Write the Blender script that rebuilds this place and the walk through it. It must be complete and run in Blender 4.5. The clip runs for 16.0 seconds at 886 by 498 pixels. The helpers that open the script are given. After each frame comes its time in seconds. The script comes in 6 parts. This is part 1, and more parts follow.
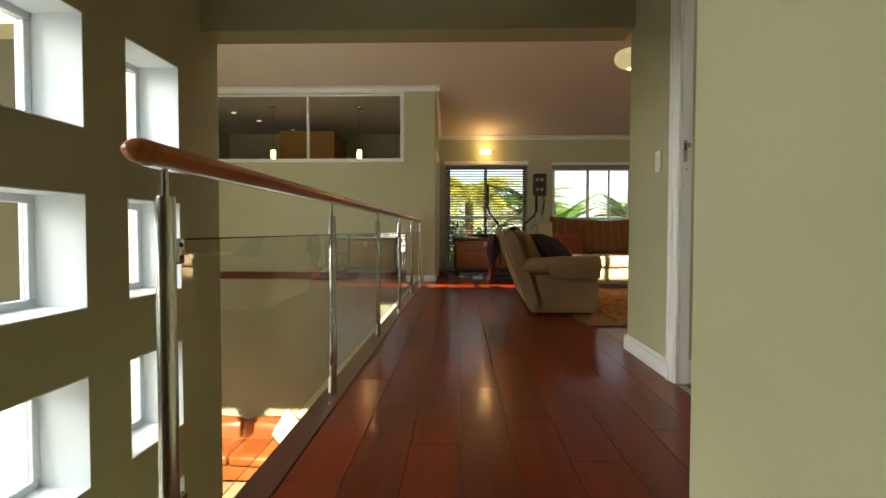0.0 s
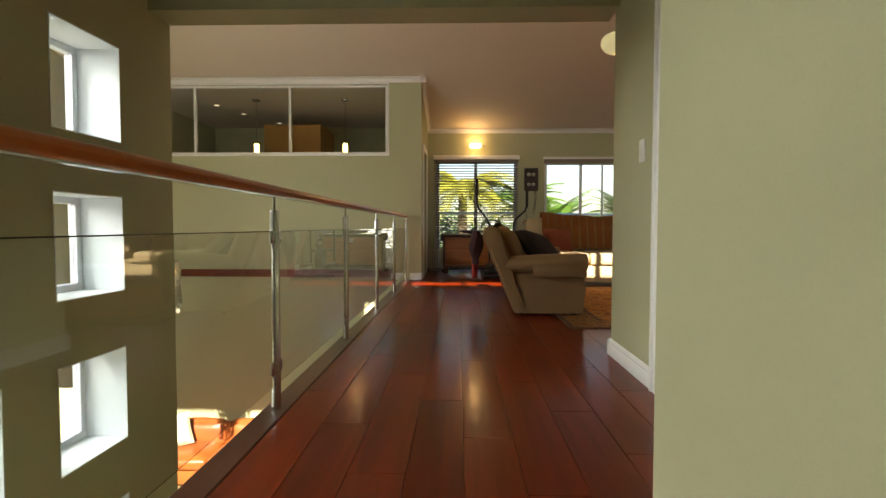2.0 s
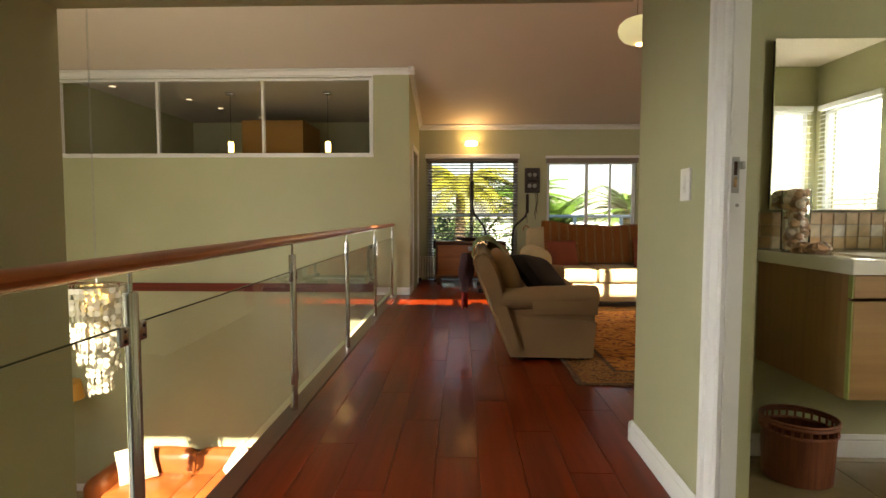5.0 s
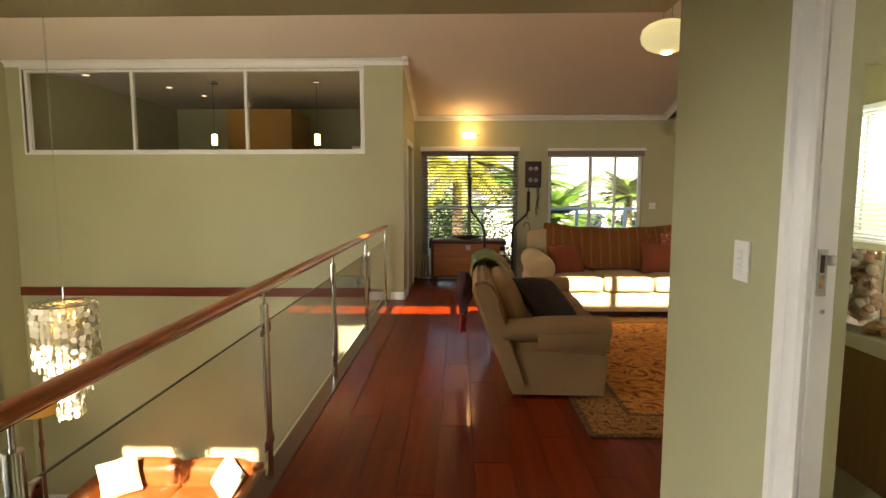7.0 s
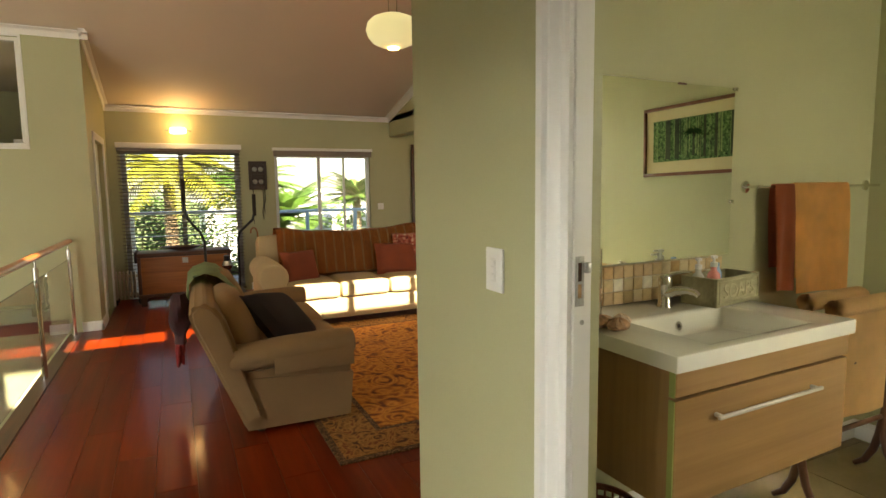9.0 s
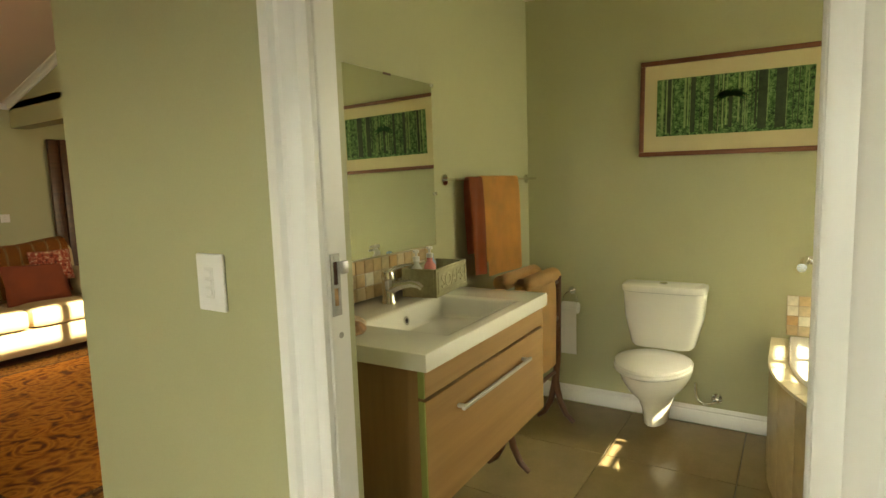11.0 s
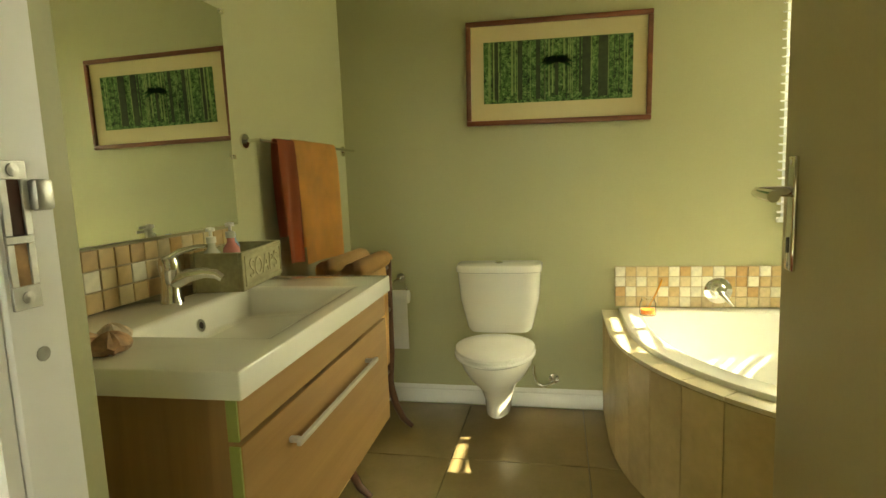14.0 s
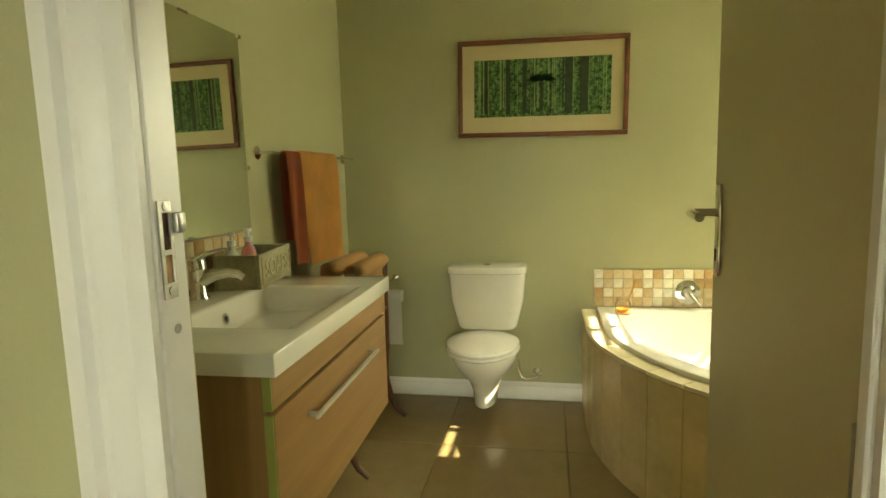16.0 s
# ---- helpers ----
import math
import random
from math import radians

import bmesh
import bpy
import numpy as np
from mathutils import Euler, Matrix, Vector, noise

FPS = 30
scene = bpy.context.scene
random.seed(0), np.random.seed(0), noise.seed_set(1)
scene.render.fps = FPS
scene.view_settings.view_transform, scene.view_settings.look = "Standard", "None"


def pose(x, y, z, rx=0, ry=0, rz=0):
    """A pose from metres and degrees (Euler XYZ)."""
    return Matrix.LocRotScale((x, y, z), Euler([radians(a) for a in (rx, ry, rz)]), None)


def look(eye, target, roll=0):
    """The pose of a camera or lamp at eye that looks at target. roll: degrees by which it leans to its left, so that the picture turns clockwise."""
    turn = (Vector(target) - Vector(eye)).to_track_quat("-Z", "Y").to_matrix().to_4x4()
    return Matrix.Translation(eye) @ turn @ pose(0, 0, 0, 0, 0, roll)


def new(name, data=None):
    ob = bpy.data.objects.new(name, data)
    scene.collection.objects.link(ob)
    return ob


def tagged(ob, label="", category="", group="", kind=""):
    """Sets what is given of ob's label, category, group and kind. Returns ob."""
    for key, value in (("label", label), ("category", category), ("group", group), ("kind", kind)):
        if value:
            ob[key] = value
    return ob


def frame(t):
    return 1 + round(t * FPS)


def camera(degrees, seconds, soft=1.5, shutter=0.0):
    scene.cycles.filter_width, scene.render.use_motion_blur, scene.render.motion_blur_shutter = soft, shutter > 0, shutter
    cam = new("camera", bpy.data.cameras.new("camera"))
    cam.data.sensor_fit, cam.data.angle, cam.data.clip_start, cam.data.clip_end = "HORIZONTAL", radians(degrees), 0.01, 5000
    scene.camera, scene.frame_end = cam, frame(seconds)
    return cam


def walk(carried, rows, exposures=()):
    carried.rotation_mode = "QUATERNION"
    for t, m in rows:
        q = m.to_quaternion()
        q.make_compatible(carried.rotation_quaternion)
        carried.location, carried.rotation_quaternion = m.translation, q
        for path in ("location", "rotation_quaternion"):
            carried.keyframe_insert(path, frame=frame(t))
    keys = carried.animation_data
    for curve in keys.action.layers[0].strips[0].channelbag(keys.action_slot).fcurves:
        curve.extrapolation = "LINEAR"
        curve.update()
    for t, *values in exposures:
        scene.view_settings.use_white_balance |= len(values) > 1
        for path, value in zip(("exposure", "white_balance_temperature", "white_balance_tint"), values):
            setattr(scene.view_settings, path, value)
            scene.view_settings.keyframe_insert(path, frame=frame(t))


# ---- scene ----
cam = camera(77.1, 16.0)
PATH = [
    (0, (0.168, -0.084, 0.803), (0.107, 1.914, 0.737), 0.1),
    (0.5, (0.149, 0.006, 0.818), (0.089, 2.004, 0.750), 0.1),
    (1, (0.192, 0.057, 0.802), (0.137, 2.055, 0.728), 0.2),
    (1.5, (0.262, 0.117, 0.807), (0.209, 2.114, 0.729), 0.1),
    (2, (0.348, 0.201, 0.804), (0.29, 2.198, 0.724), 0.1),
    (2.5, (0.368, 0.32, 0.803), (0.308, 2.317, 0.717), 0.1),
    (3, (0.375, 0.48, 0.806), (0.315, 2.477, 0.717), 0),
    (3.5, (0.4, 0.612, 0.82), (0.343, 2.609, 0.731), 0.1),
    (4, (0.471, 0.831, 0.906), (0.41, 2.828, 0.814), 0),
    (4.2, (0.472, 0.886, 0.938), (0.413, 2.883, 0.847), 0.1),
    (6.3, (0.488, 1.356, 1.342), (0.413, 3.344, 1.144), -0.2),
    (6.5, (0.485, 1.403, 1.368), (0.423, 3.391, 1.167), -0.1),
    (7, (0.47, 1.512, 1.409), (0.416, 3.499, 1.201), -0),
    (7.5, (0.453, 1.617, 1.409), (0.492, 3.605, 1.199), -0.1),
    (8, (0.487, 1.693, 1.411), (0.762, 3.662, 1.202), -0.3),
    (8.5, (0.524, 1.786, 1.421), (1.1, 3.689, 1.211), -0.4),
    (9, (0.528, 1.869, 1.423), (1.39, 3.66, 1.211), -0.8),
    (9.5, (0.488, 1.945, 1.442), (1.653, 3.555, 1.225), -1.3),
    (10, (0.482, 2.002, 1.435), (1.887, 3.407, 1.213), -1.6),
    (10.2, (0.501, 2.016, 1.43), (1.963, 3.361, 1.206), -1.8),
    (12.3, (0.818, 2.405, 1.321), (2.716, 2.987, 1.074), -2),
    (12.5, (0.864, 2.422, 1.324), (2.775, 2.954, 1.065), -2.2),
    (13, (0.953, 2.438, 1.279), (2.882, 2.899, 1.023), -2.3),
    (13.5, (0.991, 2.449, 1.254), (2.928, 2.879, 1.003), -2.2),
    (14, (0.988, 2.44, 1.246), (2.93, 2.851, 0.997), -2.2),
    (14.5, (0.976, 2.44, 1.241), (2.92, 2.84, 0.993), -2),
    (15, (0.924, 2.442, 1.248), (2.869, 2.835, 1.000), -1.9),
    (15.5, (0.848, 2.437, 1.265), (2.796, 2.818, 1.019), -1.8),
    (16, (0.772, 2.411, 1.287), (2.721, 2.784, 1.038), -1.6),
]
walk(cam, [(t, look(eye, target, roll)) for t, eye, target, roll in PATH], [(0.0, 2.2, 7100, 8), (4.0, 2.42, 7200, 11), (6.5, 2.65, 7600, 12), (9.0, 2.8, 7700, 7), (10.2, 2.85, 8100, 3), (12.5, 2.65, 9500, -8), (14.5, 2.8, 9600, -9), (16.0, 2.7, 9400, -8)])

# ---- world, sun, large lights ----
SUN_EL, SUN_AZ = 40.0, -2.0  # height of the sun; its light travels towards +y, turned by SUN_AZ towards +x
world = bpy.data.worlds.new("sky")
scene.world = world
world.use_nodes = True
wn = world.node_tree.nodes
sky = wn.new("ShaderNodeTexSky")
sky.sky_type = "NISHITA"
sky.sun_disc = False
sky.sun_elevation = radians(SUN_EL)
sky.sun_rotation = radians(180.0 + SUN_AZ)
world.node_tree.links.new(sky.outputs[0], wn["Background"].inputs[0])
wn["Background"].inputs[1].default_value = 0.055
sun_data = bpy.data.lights.new("sun", "SUN")
sun_data.energy, sun_data.angle, sun_data.color = 4.8, radians(0.5), (1.0, 0.93, 0.82)
sun = new("sun", sun_data)
sun.matrix_basis = pose(0, 0, 10, 90 - SUN_EL, 0, -SUN_AZ)


def window_light(name, centre, towards, width, height, power, colour=(1.0, 1.0, 1.0)):
    """Sky light that enters by one opening."""
    d = bpy.data.lights.new(name, "AREA")
    d.shape, d.size, d.size_y, d.energy, d.color = "RECTANGLE", width, height, power, colour
    d.spread = radians(160)
    ob = new(name, d)
    ob.matrix_basis = look(centre, towards)
    ob.visible_camera = True
    return ob


# ---- materials ----
def principled(name):
    m = bpy.data.materials.new(name)
    m.use_nodes = True
    return m, m.node_tree.nodes, m.node_tree.links, m.node_tree.nodes["Principled BSDF"]


def surface(name, colour, rough=0.6, metal=0.0, vary=0.12, scale=3.0, grain=60.0, bump=0.1, coat=0.0, sheen=0.0, stretch=(1, 1, 1), random=0.0):
    """Paint, cloth, stone or metal: broad stains and fine grain in colour, gloss and relief."""
    m, n, l, b = principled(name)
    tc = n.new("ShaderNodeTexCoord")
    mp = n.new("ShaderNodeMapping")
    mp.inputs["Scale"].default_value = stretch
    l.new(tc.outputs["Object"], mp.inputs["Vector"])
    big = n.new("ShaderNodeTexNoise")
    big.inputs["Scale"].default_value, big.inputs["Detail"].default_value = scale, 4
    fine = n.new("ShaderNodeTexNoise")
    fine.inputs["Scale"].default_value, fine.inputs["Detail"].default_value = grain, 3
    l.new(mp.outputs[0], big.inputs["Vector"])
    l.new(mp.outputs[0], fine.inputs["Vector"])
    add = n.new("ShaderNodeMath")
    add.operation = "MULTIPLY_ADD"
    add.inputs[1].default_value = 0.4
    l.new(fine.outputs[0], add.inputs[0])
    l.new(big.outputs[0], add.inputs[2])
    src = add.outputs[0]
    if random:
        info = n.new("ShaderNodeObjectInfo")
        ra = n.new("ShaderNodeMath")
        ra.operation = "MULTIPLY_ADD"
        ra.inputs[1].default_value = random
        l.new(info.outputs["Random"], ra.inputs[0])
        l.new(src, ra.inputs[2])
        src = ra.outputs[0]
    ramp = n.new("ShaderNodeValToRGB")
    c0 = [max(0.0, c * (1 - vary)) for c in colour]
    c1 = [min(1.0, c * (1 + vary)) for c in colour]
    ramp.color_ramp.elements[0].position, ramp.color_ramp.elements[1].position = 0.45, 0.95 + random
    ramp.color_ramp.elements[0].color, ramp.color_ramp.elements[1].color = (*c0, 1), (*c1, 1)
    l.new(src, ramp.inputs[0])
    l.new(ramp.outputs[0], b.inputs["Base Color"])
    rr = n.new("ShaderNodeMapRange")
    rr.inputs["To Min"].default_value, rr.inputs["To Max"].default_value = rough * 0.85, min(1.0, rough * 1.15)
    l.new(big.outputs[0], rr.inputs["Value"])
    l.new(rr.outputs[0], b.inputs["Roughness"])
    b.inputs["Metallic"].default_value = metal
    b.inputs["Coat Weight"].default_value = coat
    b.inputs["Coat Roughness"].default_value = 0.08
    b.inputs["Sheen Weight"].default_value = sheen
    if bump:
        bp = n.new("ShaderNodeBump")
        bp.inputs["Strength"].default_value, bp.inputs["Distance"].default_value = bump, 0.004
        l.new(fine.outputs[0], bp.inputs["Height"])
        l.new(bp.outputs[0], b.inputs["Normal"])
    return m


def wood(name, dark, light, rough=0.3, coat=0.0, along="y", scale=1.0, random=0.5, bump=0.08):
    """Timber with grain along one axis; every piece a little different."""
    m, n, l, b = principled(name)
    tc = n.new("ShaderNodeTexCoord")
    info = n.new("ShaderNodeObjectInfo")
    shift = n.new("ShaderNodeVectorMath")
    shift.operation = "SCALE"
    shift.inputs[0].default_value = (7.3, 11.1, 5.7)
    l.new(info.outputs["Random"], shift.inputs["Scale"])
    addv = n.new("ShaderNodeVectorMath")
    l.new(tc.outputs["Object"], addv.inputs[0])
    l.new(shift.outputs[0], addv.inputs[1])
    mp = n.new("ShaderNodeMapping")
    k = {"x": (0.6, 14, 14), "y": (14, 0.6, 14), "z": (14, 14, 0.6)}[along]
    mp.inputs["Scale"].default_value = [v * scale for v in k]
    l.new(addv.outputs[0], mp.inputs["Vector"])
    g = n.new("ShaderNodeTexNoise")
    g.inputs["Scale"].default_value, g.inputs["Detail"].default_value, g.inputs["Distortion"].default_value = 1.6, 6, 0.6
    l.new(mp.outputs[0], g.inputs["Vector"])
    f = n.new("ShaderNodeTexNoise")
    f.inputs["Scale"].default_value, f.inputs["Detail"].default_value = 9.0, 3
    l.new(mp.outputs[0], f.inputs["Vector"])
    mix = n.new("ShaderNodeMath")
    mix.operation = "MULTIPLY_ADD"
    mix.inputs[1].default_value = 0.25
    l.new(f.outputs[0], mix.inputs[0])
    l.new(g.outputs[0], mix.inputs[2])
    ra = n.new("ShaderNodeMath")
    ra.operation = "MULTIPLY_ADD"
    ra.inputs[1].default_value = random * 0.5
    l.new(info.outputs["Random"], ra.inputs[0])
    l.new(mix.outputs[0], ra.inputs[2])
    ramp = n.new("ShaderNodeValToRGB")
    ramp.color_ramp.elements[0].position, ramp.color_ramp.elements[1].position = 0.4, 0.85 + random * 0.45
    ramp.color_ramp.elements[0].color, ramp.color_ramp.elements[1].color = (*dark, 1), (*light, 1)
    l.new(ra.outputs[0], ramp.inputs[0])
    l.new(ramp.outputs[0], b.inputs["Base Color"])
    b.inputs["Roughness"].default_value = rough
    b.inputs["Coat Weight"].default_value = coat
    b.inputs["Coat Roughness"].default_value = 0.12
    if bump:
        bp = n.new("ShaderNodeBump")
        bp.inputs["Strength"].default_value, bp.inputs["Distance"].default_value = bump, 0.002
        l.new(f.outputs[0], bp.inputs["Height"])
        l.new(bp.outputs[0], b.inputs["Normal"])
    return m


def glass(name, colour=(1, 1, 1), rough=0.0, ior=1.45):
    m, n, l, b = principled(name)
    b.inputs["Base Color"].default_value = (*colour, 1)
    b.inputs["Transmission Weight"].default_value = 1.0
    b.inputs["Roughness"].default_value = rough
    b.inputs["IOR"].default_value = ior
    return m


def glow(name, colour, strength):
    m, n, l, b = principled(name)
    b.inputs["Base Color"].default_value = (*colour, 1)
    b.inputs["Emission Color"].default_value = (*colour, 1)
    b.inputs["Emission Strength"].default_value = strength
    return m


M_WALL = surface("sage_wall_paint", (0.42, 0.41, 0.24), 0.55, vary=0.05, scale=1.3, grain=180, bump=0.06)
M_CEIL = surface("white_ceiling_paint", (0.70, 0.62, 0.53), 0.8, vary=0.03, scale=1.0, grain=150, bump=0.05)
M_WHITE = surface("white_gloss_paint", (0.78, 0.77, 0.74), 0.35, vary=0.02, scale=4, grain=90, bump=0.02)
M_FLOOR = wood("red_timber_floor", (0.095, 0.0085, 0.0012), (0.21, 0.023, 0.003), 0.30, 0.22, "y", 0.6, 0.6, 0.0)
M_FLOOR.node_tree.nodes["Principled BSDF"].inputs["Specular IOR Level"].default_value = 0.10
M_RAIL = wood("varnished_handrail_timber", (0.42, 0.10, 0.022), (0.56, 0.165, 0.04), 0.28, 0.25, "y", 0.5, 0.2, 0.02)
M_EDGE = wood("dark_red_edge_timber", (0.06, 0.012, 0.006), (0.14, 0.03, 0.012), 0.3, 0.3, "y", 1.0, 0.3)
M_LEDGE = wood("dark_red_ledge_timber", (0.10, 0.012, 0.006), (0.20, 0.03, 0.014), 0.3, 0.3, "x", 1.0, 0.3)
M_STEEL = surface("brushed_stainless_steel", (0.62, 0.60, 0.56), 0.22, 1.0, 0.06, 8, 200, 0.03, stretch=(1, 1, 0.05))
M_CHROME = surface("chrome", (0.75, 0.74, 0.72), 0.08, 1.0, 0.03, 10, 200, 0.0)
M_GLASS = glass("clear_glass", (0.97, 1.0, 0.985))
M_PANE = glass("window_glass", (1, 1, 1), 0.0, 1.3)
M_TILE = surface("beige_floor_tile", (0.29, 0.218, 0.112), 0.25, vary=0.09, scale=9, grain=60, bump=0.03, random=0.2)
M_GROUT = surface("grey_grout", (0.25, 0.21, 0.15), 0.9, vary=0.15)


# ---- mesh helpers ----
def box(bm, x0, x1, y0, y1, z0, z1, bevel=0.0, seg=2, m=None):
    """A box in bm, with rounded edges if asked, turned by m if given."""
    geo = bmesh.ops.create_cube(bm, size=1.0, matrix=Matrix.Translation(((x0 + x1) / 2, (y0 + y1) / 2, (z0 + z1) / 2)) @ Matrix.Diagonal((abs(x1 - x0), abs(y1 - y0), abs(z1 - z0), 1)))
    vs = geo["verts"]
    if bevel:
        es = list({e for v in vs for e in v.link_edges})
        r = bmesh.ops.bevel(bm, geom=es, offset=bevel, segments=seg, affect="EDGES", profile=0.5)
        vs = list({v for f in r["faces"] for v in f.verts} | {v for v in vs if v.is_valid})
    if m is not None:
        bmesh.ops.transform(bm, matrix=m, verts=[v for v in vs if v.is_valid])
    return bm


def tube(bm, p, q, r, r2=None, n=16, caps=True):
    """A round bar from p to q."""
    p, q = Vector(p), Vector(q)
    d = q - p
    m = Matrix.Translation((p + q) / 2) @ d.to_track_quat("Z", "Y").to_matrix().to_4x4()
    bmesh.ops.create_cone(bm, cap_ends=caps, segments=n, radius1=r, radius2=r if r2 is None else r2, depth=d.length, matrix=m)
    return bm


def lathe(bm, profile, n=24, at=(0, 0, 0), squash=(1, 1)):
    """A body turned about the z axis from (radius, height) pairs."""
    rings = []
    for r, z in profile:
        rings.append([bm.verts.new((at[0] + r * squash[0] * math.cos(2 * math.pi * i / n), at[1] + r * squash[1] * math.sin(2 * math.pi * i / n), at[2] + z)) for i in range(n)])
    for a, b in zip(rings, rings[1:]):
        for i in range(n):
            bm.faces.new((a[i], a[(i + 1) % n], b[(i + 1) % n], b[i]))
    bm.faces.new(rings[0][::-1])
    bm.faces.new(rings[-1])
    return bm


def sweep(bm, path, r, n=10, flat=1.0):
    """A round or flattened bar along a path of points."""
    pts = [Vector(p) for p in path]
    rings = []
    for i, p in enumerate(pts):
        d = (pts[min(i + 1, len(pts) - 1)] - pts[max(i - 1, 0)]).normalized()
        q = d.to_track_quat("Z", "Y")
        rr = r[i] if isinstance(r, (list, tuple)) else r
        rings.append([bm.verts.new(p + q @ Vector((rr * math.cos(2 * math.pi * k / n), rr * flat * math.sin(2 * math.pi * k / n), 0))) for k in range(n)])
    for a, b in zip(rings, rings[1:]):
        for k in range(n):
            bm.faces.new((a[k], a[(k + 1) % n], b[(k + 1) % n], b[k]))
    bm.faces.new(rings[0][::-1])
    bm.faces.new(rings[-1])
    return bm


def prism(bm, outline, axis, a, b):
    """An outline of 2D points pushed along an axis from a to b."""
    def at(u, v, w):
        return {"x": (w, u, v), "y": (u, w, v), "z": (u, v, w)}[axis]
    lo = [bm.verts.new(at(u, v, a)) for u, v in outline]
    hi = [bm.verts.new(at(u, v, b)) for u, v in outline]
    n = len(outline)
    for i in range(n):
        bm.faces.new((lo[i], lo[(i + 1) % n], hi[(i + 1) % n], hi[i]))
    bm.faces.new(lo[::-1])
    bm.faces.new(hi)
    return bm


def mesh_of(name, bm, material, smooth=True):
    bmesh.ops.recalc_face_normals(bm, faces=bm.faces[:])
    me = bpy.data.meshes.new(name)
    bm.to_mesh(me)
    bm.free()
    me.materials.append(material)
    if smooth:
        for p in me.polygons:
            p.use_smooth = True
        me.set_sharp_from_angle(angle=radians(38))
    return me


def part(name, bm, material, parent=None, label="", smooth=True):
    """One mesh object under a thing or a part."""
    ob = new(name, mesh_of(name, bm, material, smooth))
    if parent is not None:
        ob.parent = parent
    return tagged(ob, label)


def thing(name, label, category, m=None, group="", kind=""):
    """An empty at the base of a thing, to hold its parts."""
    ob = new(name)
    ob.empty_display_size = 0.1
    if m is not None:
        ob.matrix_basis = m
    return tagged(ob, label, category, group, kind)


def setting(name, bm, material, label="", smooth=False):
    return tagged(part(name, bm, material, None, label, smooth), label, "", "", "structure")


def wall(name, axis, face0, face1, u0, u1, z0, z1, holes=(), material=None, label=""):
    """A wall of real thickness with rectangular openings (u0, u1, z0, z1) through it. axis: the axis that it faces."""
    bm = bmesh.new()
    us = sorted({u0, u1, *[h[0] for h in holes], *[h[1] for h in holes]})
    for a, b in zip(us, us[1:]):
        cuts = sorted((h[2], h[3]) for h in holes if h[0] <= a + 1e-6 and h[1] >= b - 1e-6)
        z = z0
        for c0, c1 in cuts + [(z1, z1)]:
            if c0 > z + 1e-6:
                if axis == "x":
                    box(bm, face0, face1, a, b, z, c0)
                else:
                    box(bm, a, b, face0, face1, z, c0)
            z = max(z, c1)
    bmesh.ops.remove_doubles(bm, verts=bm.verts[:], dist=1e-5)
    seen = {}
    for f in bm.faces:
        seen.setdefault(tuple(round(c, 4) for c in f.calc_center_median()), []).append(f)
    bmesh.ops.delete(bm, geom=[f for fs in seen.values() if len(fs) > 1 for f in fs], context="FACES")
    return setting(name, bm, material or M_WALL, label)


# sky light through the openings
window_light("sky_light_clerestory", (1.4, 3.5, 3.58), (1.4, 9, 1.2), 4.6, 0.5, 4.2)
window_light("sky_light_void_window", (-2.98, 3.5, 0.95), (-2.98, 9, -1.0), 1.8, 2.4, 10)
window_light("sky_light_stair", (-10.5, 0.6, 4.2), (0.0, 0.6, 0.8), 8.0, 6.0, 450, (0.92, 0.97, 1.0))
window_light("sky_light_bath_south", (3.5, 0.15, 1.75), (3.0, 2.6, 1.5), 0.7, 0.9, 2.5, (1.0, 1.0, 0.92))
window_light("sky_light_bath_east", (4.35, 1.03, 1.75), (2.4, 2.4, 1.6), 0.7, 0.9, 5.6, (1.0, 1.0, 0.92))
# ---- the large structure ----
FAR_Y, GLASS_Y, PIER_X, EAST_X = 10.42, 8.63, -0.228, 3.71
LOW = -2.85


def roof_z(y):
    return 2.575 + 0.262 * (FAR_Y - y)


# upper floor slab, with the planks on it further down
bm = bmesh.new()
box(bm, -0.40, 0.70, -2.0, 1.20, -0.28, -0.016)
box(bm, -0.40, 1.46, 1.20, 3.72, -0.28, -0.016)
box(bm, -0.40, 6.2, 3.72, GLASS_Y, -0.28, -0.016)
box(bm, PIER_X, 6.2, GLASS_Y, FAR_Y, -0.28, -0.016)
setting("floor", bm, M_EDGE, "red-brown polished timber plank floor")
bm = bmesh.new()
box(bm, -0.51, -0.40, 0.6, GLASS_Y - 0.03, -0.30, 0.004, 0.006)
setting("trim_floor_edge", bm, M_EDGE, "dark red timber edge board of the landing")
bm = bmesh.new()
box(bm, -5.3, -0.52, GLASS_Y - 0.035, GLASS_Y - 0.002, 0.035, 0.15, 0.004)
setting("trim_ledge", bm, M_LEDGE, "dark red timber strip across the void wall")

# stairwell wall with its square windows
STAIR_WINS = [(y, y + 0.545, z, z + 0.535) for y in (2.775, 1.905, 1.035, 0.165) for z in (1.27, 0.437, -0.415, -1.27)]
wall("wall_stair", "x", -1.87, -1.57, -2.0, 3.88, LOW, 2.62, STAIR_WINS, None, "sage green wall with rows of square windows")
wall("wall_header", "y", 3.62, 3.88, -1.57, 1.31, 2.13, 2.62, (), None, "sage green beam over the passage")
VOIDWIN = (-3.92, -2.06, -0.3, 2.18)
wall("wall_void_south", "y", 3.58, 3.88, -5.45, -1.87, LOW, 2.62, [VOIDWIN])
